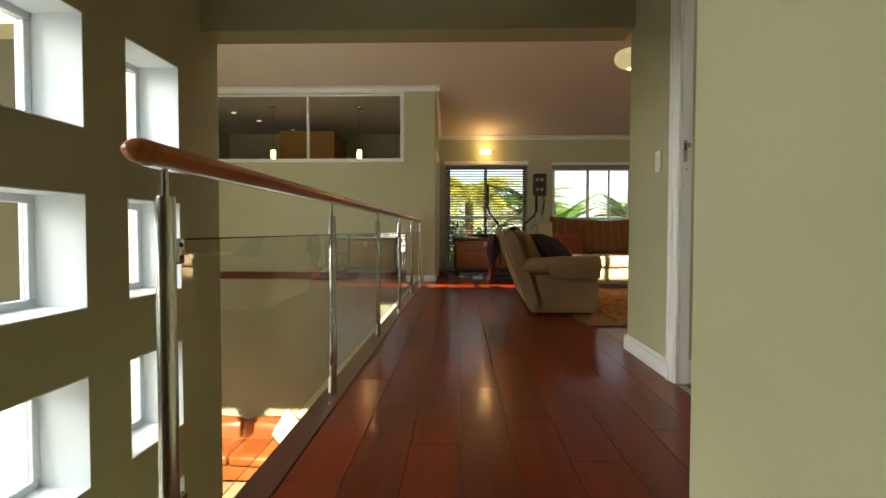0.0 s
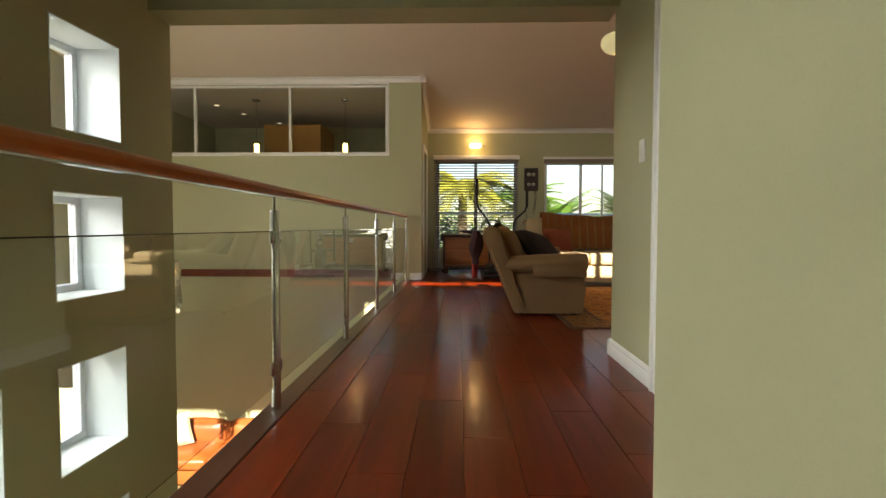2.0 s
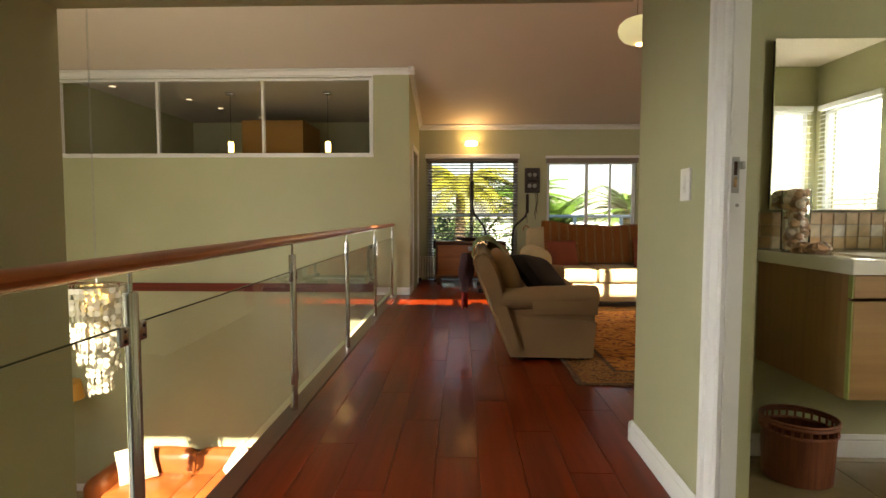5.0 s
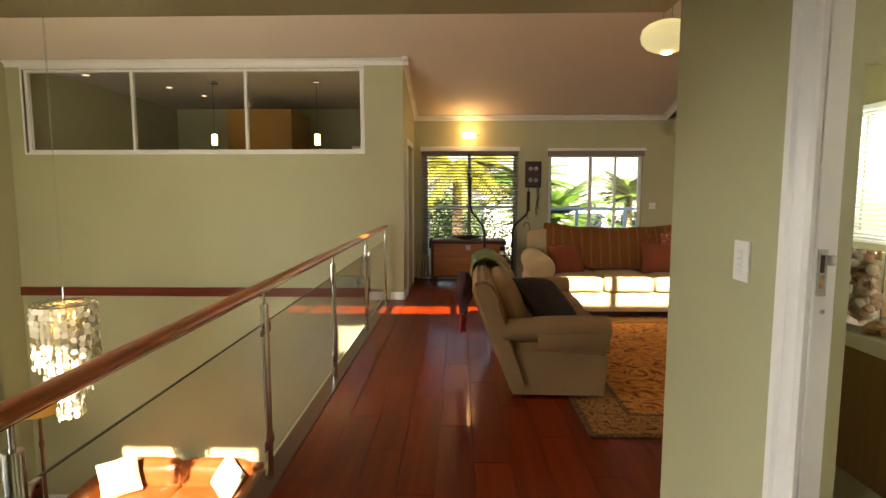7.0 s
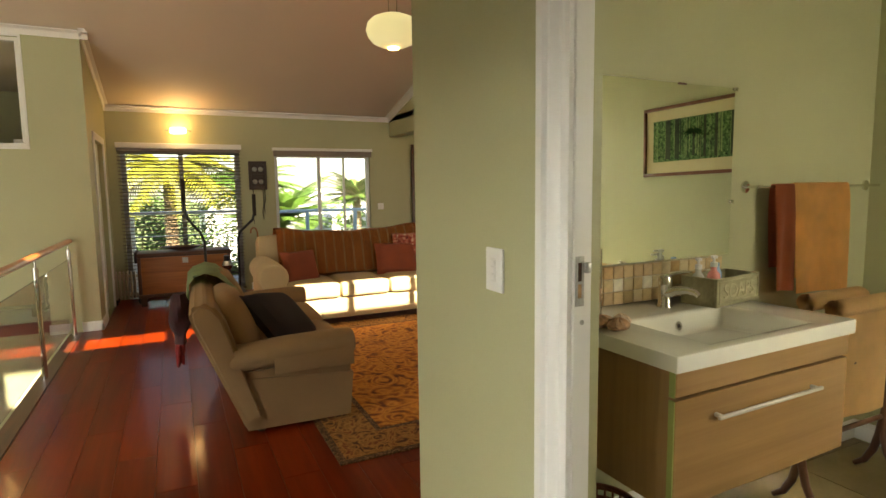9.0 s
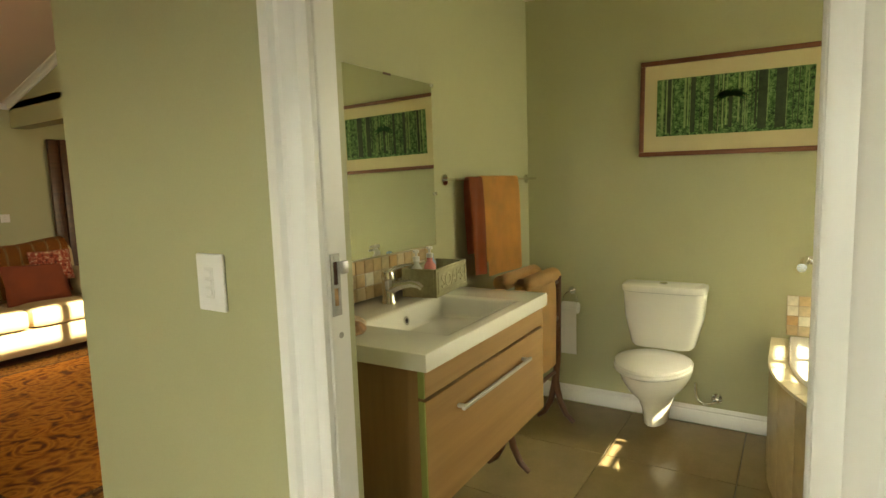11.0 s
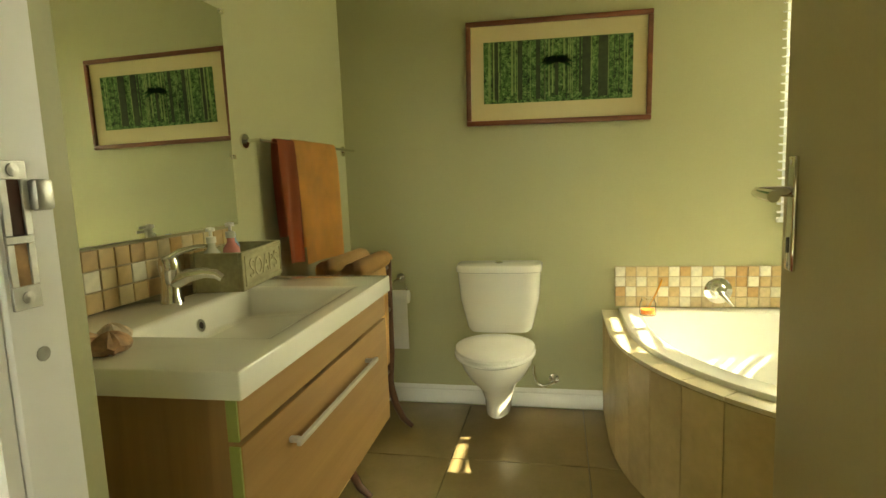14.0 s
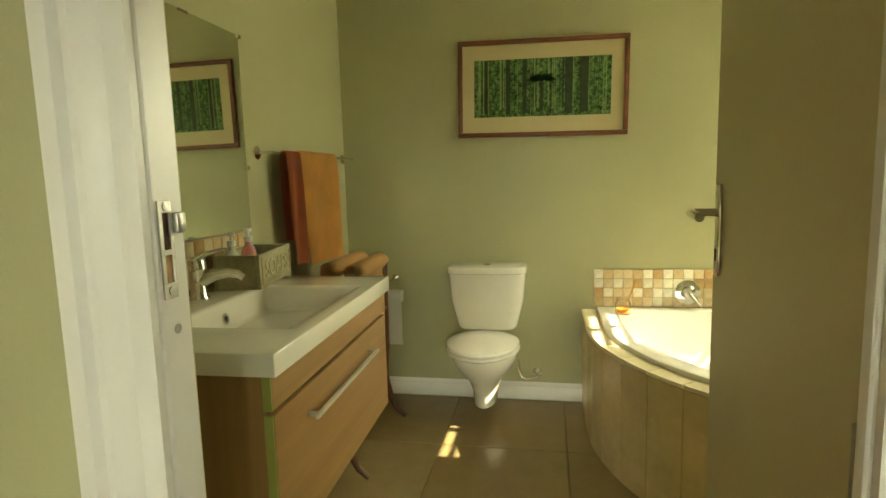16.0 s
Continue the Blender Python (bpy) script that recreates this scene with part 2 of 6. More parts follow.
# high wall over the bathroom and passage with clerestory windows
CLEAR = [(x + 0.14, x + w + 0.14, 3.31, 3.86) for x, w in ((-1.07, 0.70), (-0.30, 0.69), (0.46, 0.64), (1.60, 0.55), (2.22, 0.64), (2.93, 0.67))]
wall("wall_clerestory", "y", 3.60, 3.86, -5.45, 3.93, 2.62, 4.52, CLEAR)
wall("wall_void_west", "x", -5.45, -5.30, 3.88, GLASS_Y, LOW, 4.5)
wall("wall_glazed", "y", GLASS_Y, GLASS_Y + 0.15, -5.45, PIER_X, LOW, 3.07, [(-5.09, -0.738, 1.90, 2.945)], None, "sage green wall with a long glazed opening under the ceiling")
wall("wall_pier_return", "x", PIER_X - 0.15, PIER_X, GLASS_Y + 0.15, FAR_Y, -0.28, 3.10, [(9.1, 9.95, -0.3, 2.03)])
DOORWIN = (-0.08, 1.41, -0.02, 2.02)
WIN2 = (1.90, 3.37, 0.75, 1.985)
wall("wall_far", "y", FAR_Y, FAR_Y + 0.22, PIER_X - 0.15, 6.2, -0.28, 2.64, [DOORWIN, WIN2, (4.35, 5.5, 0.55, 2.0)], None, "pale green far wall with two windows")
# lounge right side: opening with a beam, wall over it
wall("wall_lounge_east", "x", EAST_X, EAST_X + 0.2, 3.75, FAR_Y, 2.28, 4.5)
wall("wall_lounge_outer", "x", 6.0, 6.2, 3.6, FAR_Y, -0.28, 2.6)
bm = bmesh.new()
box(bm, EAST_X, 6.2, 3.75, FAR_Y, 2.50, 2.58)
setting("ceiling_alcove", bm, M_CEIL)

# sloping ceiling
bm = bmesh.new()
prism(bm, [(3.60, roof_z(3.60)), (FAR_Y + 0.22, roof_z(FAR_Y + 0.22)), (FAR_Y + 0.22, roof_z(FAR_Y + 0.22) + 0.2), (3.60, roof_z(3.60) + 0.2)], "x", PIER_X - 0.15, EAST_X + 0.2)
prism(bm, [(3.60, roof_z(3.60)), (GLASS_Y + 0.15, roof_z(GLASS_Y + 0.15)), (GLASS_Y + 0.15, roof_z(GLASS_Y + 0.15) + 0.2), (3.60, roof_z(3.60) + 0.2)], "x", -5.45, PIER_X - 0.15)
setting("ceiling", bm, M_CEIL, "white sloping ceiling")
bm = bmesh.new()
box(bm, -1.87, 1.46, -2.1, 3.62, 2.56, 2.62)
setting("ceiling_passage", bm, M_CEIL)

# passage walls
wall("wall_near", "x", 0.70, 0.86, -2.0, 1.20, -0.28, 2.56, (), None, "sage green passage wall")
wall("wall_near_return", "y", 1.05, 1.20, 0.86, 1.31, -0.28, 2.56)
wall("wall_back", "y", -2.1, -2.0, -1.87, 0.86, LOW, 2.56)
BDOOR = (2.062, 2.886, -0.28, 2.06)
wall("wall_bath", "x", 1.31, 1.430, 1.05, 3.72, -0.28, 2.56, [BDOOR], None, "sage green wall beside the bathroom door")
wall("wall_bath_north", "y", 3.595, 3.72, 1.430, 4.08, -0.28, 2.62, (), None, "sage green bathroom wall")
BWIN_E = (0.66, 1.40, 1.0, 2.10)
BWIN_S = (3.22, 3.87, 1.0, 2.10)
wall("wall_bath_east", "x", 3.93, 4.08, 0.45, 3.595, -0.28, 2.56, [BWIN_E], None, "sage green bathroom wall")
wall("wall_bath_south", "y", 0.45, 0.60, 1.430, 3.93, -0.28, 2.56, [BWIN_S])
bm = bmesh.new()
box(bm, 1.430, 3.93, 0.60, 3.595, 2.50, 2.56)
setting("ceiling_bath", bm, M_CEIL)
bm = bmesh.new()
box(bm, 1.31, 3.93, 0.60, 3.595, -0.28, -0.012)
setting("floor_bath", bm, M_GROUT, "beige tiled bathroom floor")
# lower floor and stairwell bottom
bm = bmesh.new()
box(bm, -5.45, 0.9, -2.1, GLASS_Y + 0.15, LOW - 0.2, LOW)
setting("floor_lower", bm, M_TILE)
wall("wall_lower_east", "x", -0.40, -0.25, -2.0, GLASS_Y, LOW, -0.28)
# kitchen behind the glazed wall
bm = bmesh.new()
box(bm, -5.45, PIER_X - 0.15, GLASS_Y + 0.15, 13.2, -0.28, 0.0)
setting("floor_kitchen", bm, M_EDGE)
wall("wall_kitchen_back", "y", 13.0, 13.2, -5.45, PIER_X - 0.15, 0.0, 3.1)
wall("wall_kitchen_west", "x", -5.45, -5.30, GLASS_Y + 0.15, 13.0, 0.0, 3.1)
wall("wall_kitchen_east", "x", PIER_X - 0.15, PIER_X, FAR_Y + 0.22, 13.0, 0.0, 3.1)
bm = bmesh.new()
box(bm, -5.45, PIER_X - 0.15, GLASS_Y + 0.15, 13.2, 3.07, 3.13)
setting("ceiling_kitchen", bm, M_CEIL)
# flat roof over the bathroom
bm = bmesh.new()
box(bm, 1.31, 4.08, 0.45, 3.595, 2.62, 2.72)
setting("roof_bath", bm, M_CEIL)
# ---- trims, windows, doors ----
def window_unit(name, axis, face, u0, u1, z0, z1, depth=0.05, bar=0.05, mullions=(), material=None, label="", glazed=True):
    """A window: frame bars, uprights and panes. axis: the axis that it faces; face: where its frame begins."""
    material = material or M_WHITE
    t = thing(name, label or "white painted window frame with clear glass", "window", None, "", "structure")

    def bar_box(bm, a, b, c, d, e, f, bev=0.004):
        if axis == "x":
            box(bm, e, f, a, b, c, d, bev, 1)
        else:
            box(bm, a, b, e, f, c, d, bev, 1)
    for n, (a, b, c, d) in {"sill": (u0, u1, z0, z0 + bar), "head": (u0, u1, z1 - bar, z1), "jamb": (u0, u0 + bar, z0 + bar, z1 - bar), "jamb_": (u1 - bar, u1, z0 + bar, z1 - bar)}.items():
        bm = bmesh.new()
        bar_box(bm, a, b, c, d, face, face + depth)
        part("frame_" + n.strip("_"), bm, material, t)
    for u in mullions:
        bm = bmesh.new()
        bar_box(bm, u - bar / 2, u + bar / 2, z0 + bar, z1 - bar, face + 0.004, face + depth - 0.004)
        part("mullion", bm, material, t)
    if glazed:
        edges = [u0 + bar, *[v for u in mullions for v in (u - bar / 2, u + bar / 2)], u1 - bar]
        for a, b in zip(edges[::2], edges[1::2]):
            bm = bmesh.new()
            bar_box(bm, a, b, z0 + bar, z1 - bar, face + depth / 2 - 0.003, face + depth / 2 + 0.003, 0)
            p = part("pane", bm, M_PANE, t)
            p.visible_shadow = False
    return t


def blind(name, axis, face, u0, u1, z0, z1, step=0.042, tilt=12, width=0.045, material=None, label="", depth_sign=1):
    """A venetian blind: head rail, slats, cords, bottom rail."""
    t = thing(name, label, "blind", None, "venetian blinds")

    def put(a, b, c, d, e, f, nm, mat_, bev=0.0):
        bm = bmesh.new()
        if axis == "x":
            box(bm, e, f, a, b, c, d, bev, 1)
        else:
            box(bm, a, b, e, f, c, d, bev, 1)
        return part(nm, bm, mat_, t)
    put(u0, u1, z1 - 0.05, z1, face, face + 0.055, "head_rail", material, 0.005)
    put(u0, u1, z0, z0 + 0.025, face + 0.005, face + 0.045, "bottom_rail", material, 0.004)
    L = u1 - u0
    bm = bmesh.new()
    if axis == "x":
        box(bm, -width / 2, width / 2, -L / 2, L / 2, -0.0015, 0.0015)
        m = Matrix.Rotation(radians(tilt), 4, "Y")
    else:
        box(bm, -L / 2, L / 2, -width / 2, width / 2, -0.0015, 0.0015)
        m = Matrix.Rotation(radians(-tilt), 4, "X")
    bmesh.ops.transform(bm, matrix=m, verts=bm.verts[:])
    me = mesh_of("slat", bm, material, False)
    z = z0 + 0.05
    while z < z1 - 0.06:
        s = new("slat", me)
        s.parent = t
        s.location = (face + 0.027, (u0 + u1) / 2, z) if axis == "x" else ((u0 + u1) / 2, face + 0.027, z)
        z += step
    for u in (u0 + 0.15, u1 - 0.15):
        put(u - 0.0015, u + 0.0015, z0 + 0.02, z1 - 0.04, face + 0.026, face + 0.029, "cord", material)
    return t


M_FRAME = surface("pale_grey_window_paint", (0.70, 0.72, 0.75), 0.4, vary=0.06, scale=5)
M_BRONZE = surface("grey_aluminium", (0.34, 0.34, 0.35), 0.4, 0.6, 0.08)
M_SLAT = surface("brown_blind_slat", (0.20, 0.16, 0.13), 0.5, vary=0.1, random=0.2)
M_SLATW = surface("white_blind_slat", (0.75, 0.76, 0.75), 0.5, vary=0.05)

for i, (y0, y1, z0, z1) in enumerate(STAIR_WINS):
    window_unit("window_%d" % (i + 1), "x", -1.86, y0, y1, z0, z1, 0.05, 0.045, (), M_FRAME, "white framed square window deep in the wall")
# painted reveals of the square windows
M_REVEAL = surface("pale_reveal_paint", (0.72, 0.77, 0.78), 0.6, vary=0.04, scale=3, grain=90, bump=0.06)
for y0, y1, z0, z1 in STAIR_WINS:
    bm = bmesh.new()
    for a in ((y0, y1, z0, z0 + 0.006), (y0, y1, z1 - 0.006, z1), (y0, y0 + 0.006, z0 + 0.006, z1 - 0.006), (y1 - 0.006, y1, z0 + 0.006, z1 - 0.006)):
        box(bm, -1.81, -1.568, *a)
    setting("trim_reveal", bm, M_REVEAL, "white painted window reveal")
window_unit("window_21", "y", FAR_Y + 0.05, WIN2[0], WIN2[1], WIN2[2], WIN2[3], 0.06, 0.05, (2.568,), M_FRAME, "white sliding window over the sofa")
bm = bmesh.new()
box(bm, 2.945, 2.975, FAR_Y + 0.06, FAR_Y + 0.10, WIN2[2] + 0.05, WIN2[3] - 0.05)
setting("trim_window_stile", bm, M_BRONZE)
window_unit("window_22", "y", FAR_Y + 0.08, DOORWIN[0], DOORWIN[1], 0.0, DOORWIN[3], 0.06, 0.06, (0.65,), M_BRONZE, "grey framed glass balcony doors")
window_unit("window_23", "y", FAR_Y + 0.08, 4.35, 5.5, 0.55, 2.0, 0.06, 0.06, (), M_FRAME)
window_unit("window_24", "x", 3.97, BWIN_E[0], BWIN_E[1], BWIN_E[2], BWIN_E[3], 0.06, 0.05, (), M_FRAME, "white bathroom corner window")
window_unit("window_25", "y", 0.50, BWIN_S[0], BWIN_S[1], BWIN_S[2], BWIN_S[3], 0.06, 0.05, (3.55,), M_FRAME, "white bathroom corner window")
window_unit("window_26", "y", GLASS_Y + 0.03, -5.09, -0.738, 1.90, 2.945, 0.07, 0.035, (-3.70, -2.235), M_WHITE, "long white framed interior window with dark glass")
bm = bmesh.new()
for a in ((-5.115, -0.713, 1.875, 1.90), (-5.115, -0.713, 2.945, 2.968), (-5.115, -5.09, 1.90, 2.945), (-0.738, -0.713, 1.90, 2.945)):
    box(bm, a[0], a[1], GLASS_Y - 0.012, GLASS_Y + 0.03, a[2], a[3], 0.004, 1)
setting("trim_glazing", bm, M_WHITE, "white painted glazing surround")

blind("venetian_blind", "y", FAR_Y - 0.035, -0.112, 1.422, 0.03, 2.03, 0.047, 15, 0.048, M_SLAT, "brown wooden venetian blind over the balcony doors")
blind("venetian_blind", "y", FAR_Y + 0.02, 4.32, 5.5, 0.55, 2.02, 0.047, 20, 0.045, M_SLATW, "white venetian blind in the alcove window")
blind("venetian_blind", "x", 3.90, 0.66, 1.42, 0.98, 2.12, 0.04, -25, 0.025, M_SLATW, "white venetian blind at the bathroom corner window")
blind("venetian_blind", "y", 0.61, 3.20, 3.86, 0.98, 2.12, 0.060, 0, 0.036, M_SLATW, "white venetian blind at the bathroom corner window")
bm = bmesh.new()
box(bm, -0.125, 1.44, FAR_Y - 0.06, FAR_Y, 2.03, 2.10, 0.006)
box(bm, 1.872, 3.40, FAR_Y - 0.06, FAR_Y, 2.03, 2.072, 0.006)
setting("trim_pelmets", bm, M_WHITE, "white blind pelmets")
bm = bmesh.new()
box(bm, 1.883, 3.385, FAR_Y - 0.055, FAR_Y - 0.004, 1.95, 2.03, 0.004)
tagged(part("rolled_blind", bm, M_SLAT), "brown blind drawn up under its pelmet", "blind")


def cornice(name, pts, size=0.075, outward=(0, -1, 0), material=None):
    """A moulding along a line under the ceiling."""
    o = Vector(outward)
    bm = bmesh.new()
    prof = [(0, 0), (0.0, -size), (0.012, -size), (0.016, -size * 0.75), (size * 0.45, -size * 0.35), (size * 0.8, -0.016), (size, -0.012), (size, 0)]
    rings = [[bm.verts.new(Vector(p) + o * a + Vector((0, 0, b))) for a, b in prof] for p in pts]
    for r, s in zip(rings, rings[1:]):
        for i in range(len(prof)):
            j = (i + 1) % len(prof)
            bm.faces.new((r[i], r[j], s[j], s[i]))
    bm.faces.new(rings[0][::-1])
    bm.faces.new(rings[-1])
    return setting(name, bm, material or M_WHITE, "white cornice", True)


cornice("trim_cornice_far", [(PIER_X, FAR_Y, roof_z(FAR_Y)), (EAST_X, FAR_Y, roof_z(FAR_Y))], 0.07)
cornice("trim_cornice_glazed", [(-5.3, GLASS_Y, 3.044), (PIER_X + 0.075, GLASS_Y, 3.044)], 0.075)
cornice("trim_cornice_pier", [(PIER_X, GLASS_Y - 0.075, roof_z(GLASS_Y - 0.075)), (PIER_X, FAR_Y, roof_z(FAR_Y))], 0.06, (1, 0, 0))
cornice("trim_cornice_east", [(EAST_X, 3.9, roof_z(3.9)), (EAST_X, FAR_Y, roof_z(FAR_Y))], 0.075, (-1, 0, 0))


def skirting(name, p, q, outward, h=0.10, d=0.018):
    """A skirting board with a moulded top."""
    o = Vector(outward)
    bm = bmesh.new()
    prof = [(0, 0), (d, 0), (d, h * 0.68), (d * 0.75, h * 0.74), (d * 0.8, h * 0.82), (d * 0.35, h * 0.95), (0.004, h), (0, h)]
    rings = [[bm.verts.new(Vector(a) + o * u + Vector((0, 0, v))) for u, v in prof] for a in (p, q)]
    for i in range(len(prof)):
        j = (i + 1) % len(prof)
        bm.faces.new((rings[0][i], rings[0][j], rings[1][j], rings[1][i]))
    bm.faces.new(rings[0][::-1])
    bm.faces.new(rings[1])
    return setting(name, bm, M_WHITE, "white skirting board", True)


skirting("baseboard_column", (1.31, 2.932, 0), (1.31, 3.738, 0), (-1, 0, 0))
skirting("baseboard_column_end", (1.29, 3.72, 0), (3.7, 3.72, 0), (0, 1, 0))
skirting("baseboard_near_end", (0.68, 1.20, 0), (1.31, 1.20, 0), (0, 1, 0))
skirting("baseboard_pier", (-0.40, GLASS_Y, 0), (PIER_X + 0.018, GLASS_Y, 0), (0, -1, 0))
skirting("baseboard_pier_side", (PIER_X, GLASS_Y - 0.018, 0), (PIER_X, 9.05, 0), (1, 0, 0))
skirting("baseboard_far", (1.5, FAR_Y, 0), (6.0, FAR_Y, 0), (0, -1, 0))
skirting("baseboard_bath_east", (3.93, 2.225, 0), (3.93, 3.595, 0), (-1, 0, 0))
skirting("baseboard_bath_north", (1.430, 3.595, 0), (3.93, 3.595, 0), (0, -1, 0))
skirting("baseboard_bath_door", (1.368, 2.886, 0), (1.445, 2.886, 0), (0, -1, 0), 0.12, 0.02)
skirting("baseboard_lower", (-5.3, GLASS_Y, LOW), (-0.4, GLASS_Y, LOW), (0, -1, 0))

# bathroom door: frame, architrave, strike plate, open leaf
door = thing("door_1", "open white-green bathroom door in a white moulded frame", "door", None, "", "structure")
for y0, y1, x1 in ((2.838, 2.884, 1.365), (2.066, 2.128, 1.333)):
    bm = bmesh.new()
    box(bm, 1.312, x1, y0, y1, 0, 2.06, 0.003, 1)
    part("frame_jamb", bm, M_WHITE, door)
bm = bmesh.new()
box(bm, 1.312, 1.428, 2.128, 2.838, 2.022, 2.058, 0.003, 1)
part("frame_head", bm, M_WHITE, door)
for side, (y0, y1) in (("strike", (2.840, 2.930)), ("hinge", (2.02, 2.123))):
    bm = bmesh.new()
    s = 1 if side == "strike" else -1
    a = y0 if side == "strike" else y1
    w = y1 - y0
    prof = [(0, 0), (0.0, 0.012), (0.012, 0.015), (0.020, 0.012), (0.028, 0.012), (0.034, 0.018), (0.058, 0.021), (0.064, 0.017), (0.072, 0.017), (0.080, 0.026), (0.100, 0.028), (w, 0.020), (w, 0)]
    prism(bm, [(1.31 - d, a + s * u) for u, d in prof], "z", 0, 2.13)
    part("architrave", bm, M_WHITE, door)
bm = bmesh.new()
box(bm, 1.28, 1.31, 2.123, 2.840, 2.02, 2.13, 0.006)
part("architrave", bm, M_WHITE, door)
# strike plate on the jamb face
M_ZINC = surface("worn_zinc", (0.42, 0.41, 0.38), 0.4, 0.9, 0.2, 20, 120, 0.1)
M_DARK = surface("dark_recess", (0.03, 0.02, 0.015), 0.8, vary=0.1)
PX0, PX1, PZ0, PZ1, PY = 1.318, 1.341, 1.160, 1.272, 2.838
bm = bmesh.new()
for a, b, c, d in ((PX0, PX1, PZ0, PZ0 + 0.018), (PX0, PX1, PZ0 + 0.050, PZ0 + 0.056), (PX0, PX1, PZ1 - 0.014, PZ1), (PX0, PX0 + 0.006, PZ0 + 0.018, PZ0 + 0.050), (PX1 - 0.006, PX1, PZ0 + 0.018, PZ0 + 0.050), (PX0, PX0 + 0.006, PZ0 + 0.056, PZ1 - 0.014), (PX1 - 0.006, PX1, PZ0 + 0.056, PZ1 - 0.014)):
    box(bm, a, b, PY - 0.003, PY, c, d, 0.0005, 1)
plate = part("strike_plate", bm, M_ZINC, door, "worn zinc strike plate")
bm = bmesh.new()
box(bm, PX0 + 0.006, PX1 - 0.006, PY - 0.0012, PY - 0.0004, PZ0 + 0.056, PZ1 - 0.014)
part("recess", bm, surface("rusty_recess", (0.06, 0.02, 0.01), 0.8, vary=0.3, scale=40), plate)
bm = bmesh.new()
box(bm, PX0 + 0.006, PX1 - 0.006, PY - 0.0012, PY - 0.0004, PZ0 + 0.018, PZ0 + 0.050)
part("recess", bm, surface("bare_timber_recess", (0.40, 0.24, 0.12), 0.8, vary=0.5, scale=40), plate)
bm = bmesh.new()
box(bm, PX1, PX1 + 0.016, PY - 0.010, PY, PZ1 - 0.038, PZ1 - 0.014, 0.003)
part("lip", bm, M_ZINC, plate)
for z in (PZ0 + 0.009, PZ1 - 0.007):
    bm = bmesh.new()
    lathe(bm, [(0.0001, 0), (0.005, 0), (0.005, 0.001), (0.0001, 0.0015)], 12)
    bmesh.ops.transform(bm, matrix=Matrix.Translation(((PX0 + PX1) / 2, PY - 0.003, z)) @ Matrix.Rotation(radians(90), 4, "X"), verts=bm.verts[:])
    part("screw", bm, M_ZINC, plate)
bm = bmesh.new()
lathe(bm, [(0.0001, 0), (0.006, 0), (0.006, 0.0006), (0.0001, 0.0008)], 12)
bmesh.ops.transform(bm, matrix=Matrix.Translation((1.338, PY, 1.122)) @ Matrix.Rotation(radians(90), 4, "X"), verts=bm.verts[:])
part("screw_plug", bm, M_ZINC, door)
M_DOOR = surface("olive_green_door_paint", (0.54, 0.48, 0.28), 0.45, vary=0.05, scale=2, grain=120, bump=0.05)
bm = bmesh.new()
box(bm, 0.0, 0.712, -0.036, 0.0, 0.008, 2.018, 0.003, 1)
leaf = part("leaf", bm, M_DOOR, door, "olive painted flush door leaf")
leaf.matrix_basis = pose(1.340, 2.118, 0, 0, 0, -4.6)
bm = bmesh.new()
box(bm, 0.632, 0.667, 0.0, 0.008, 1.075, 1.262, 0.003)
bp = part("handle_plate", bm, M_CHROME, leaf, "chrome handle plate")
bm = bmesh.new()
sweep(bm, [(0.650, 0.006, 1.205), (0.650, 0.048, 1.205), (0.646, 0.056, 1.205), (0.632, 0.059, 1.205), (0.597, 0.059, 1.204), (0.547, 0.057, 1.202)], 0.009, 10)
part("lever", bm, M_CHROME, bp)
bm = bmesh.new()
box(bm, 0.645, 0.655, 0.0075, 0.0092, 1.105, 1.130, 0.002)
part("keyhole", bm, M_DARK, bp)
for z in (1.085, 1.252):
    bm = bmesh.new()
    lathe(bm, [(0.0001, 0), (0.004, 0), (0.004, 0.001), (0.0001, 0.0014)], 10)
    bmesh.ops.transform(bm, matrix=Matrix.Translation((0.650, 0.008, z)) @ Matrix.Rotation(radians(-90), 4, "X"), verts=bm.verts[:])
    part("screw", bm, M_ZINC, bp)
for z in (0.25, 1.0, 1.78):
    bm = bmesh.new()
    tube(bm, (-0.004, 0.004, z - 0.045), (-0.004, 0.004, z + 0.045), 0.006, n=10)
    part("hinge", bm, M_ZINC, leaf)
# threshold strip
bm = bmesh.new()
box(bm, 1.30, 1.335, 2.128, 2.838, -0.01, 0.006, 0.002)
setting("trim_threshold", bm, M_ZINC, "metal threshold strip")
# door in the pier return
M_DOORW = surface("pale_door_paint", (0.62, 0.61, 0.52), 0.45, vary=0.04)
bm = bmesh.new()
box(bm, PIER_X - 0.09, PIER_X - 0.05, 9.1, 9.95, -0.01, 2.03, 0.003)
setting("door_2", bm, M_DOORW, "pale painted door in the pier wall")
bm = bmesh.new()
for a in ((9.02, 9.1, 0, 2.11), (9.95, 10.03, 0, 2.11), (9.1, 9.95, 2.03, 2.11)):
    box(bm, PIER_X, PIER_X + 0.018, a[0], a[1], a[2], a[3], 0.004)
setting("trim_door_pier", bm, M_WHITE, "white door surround")


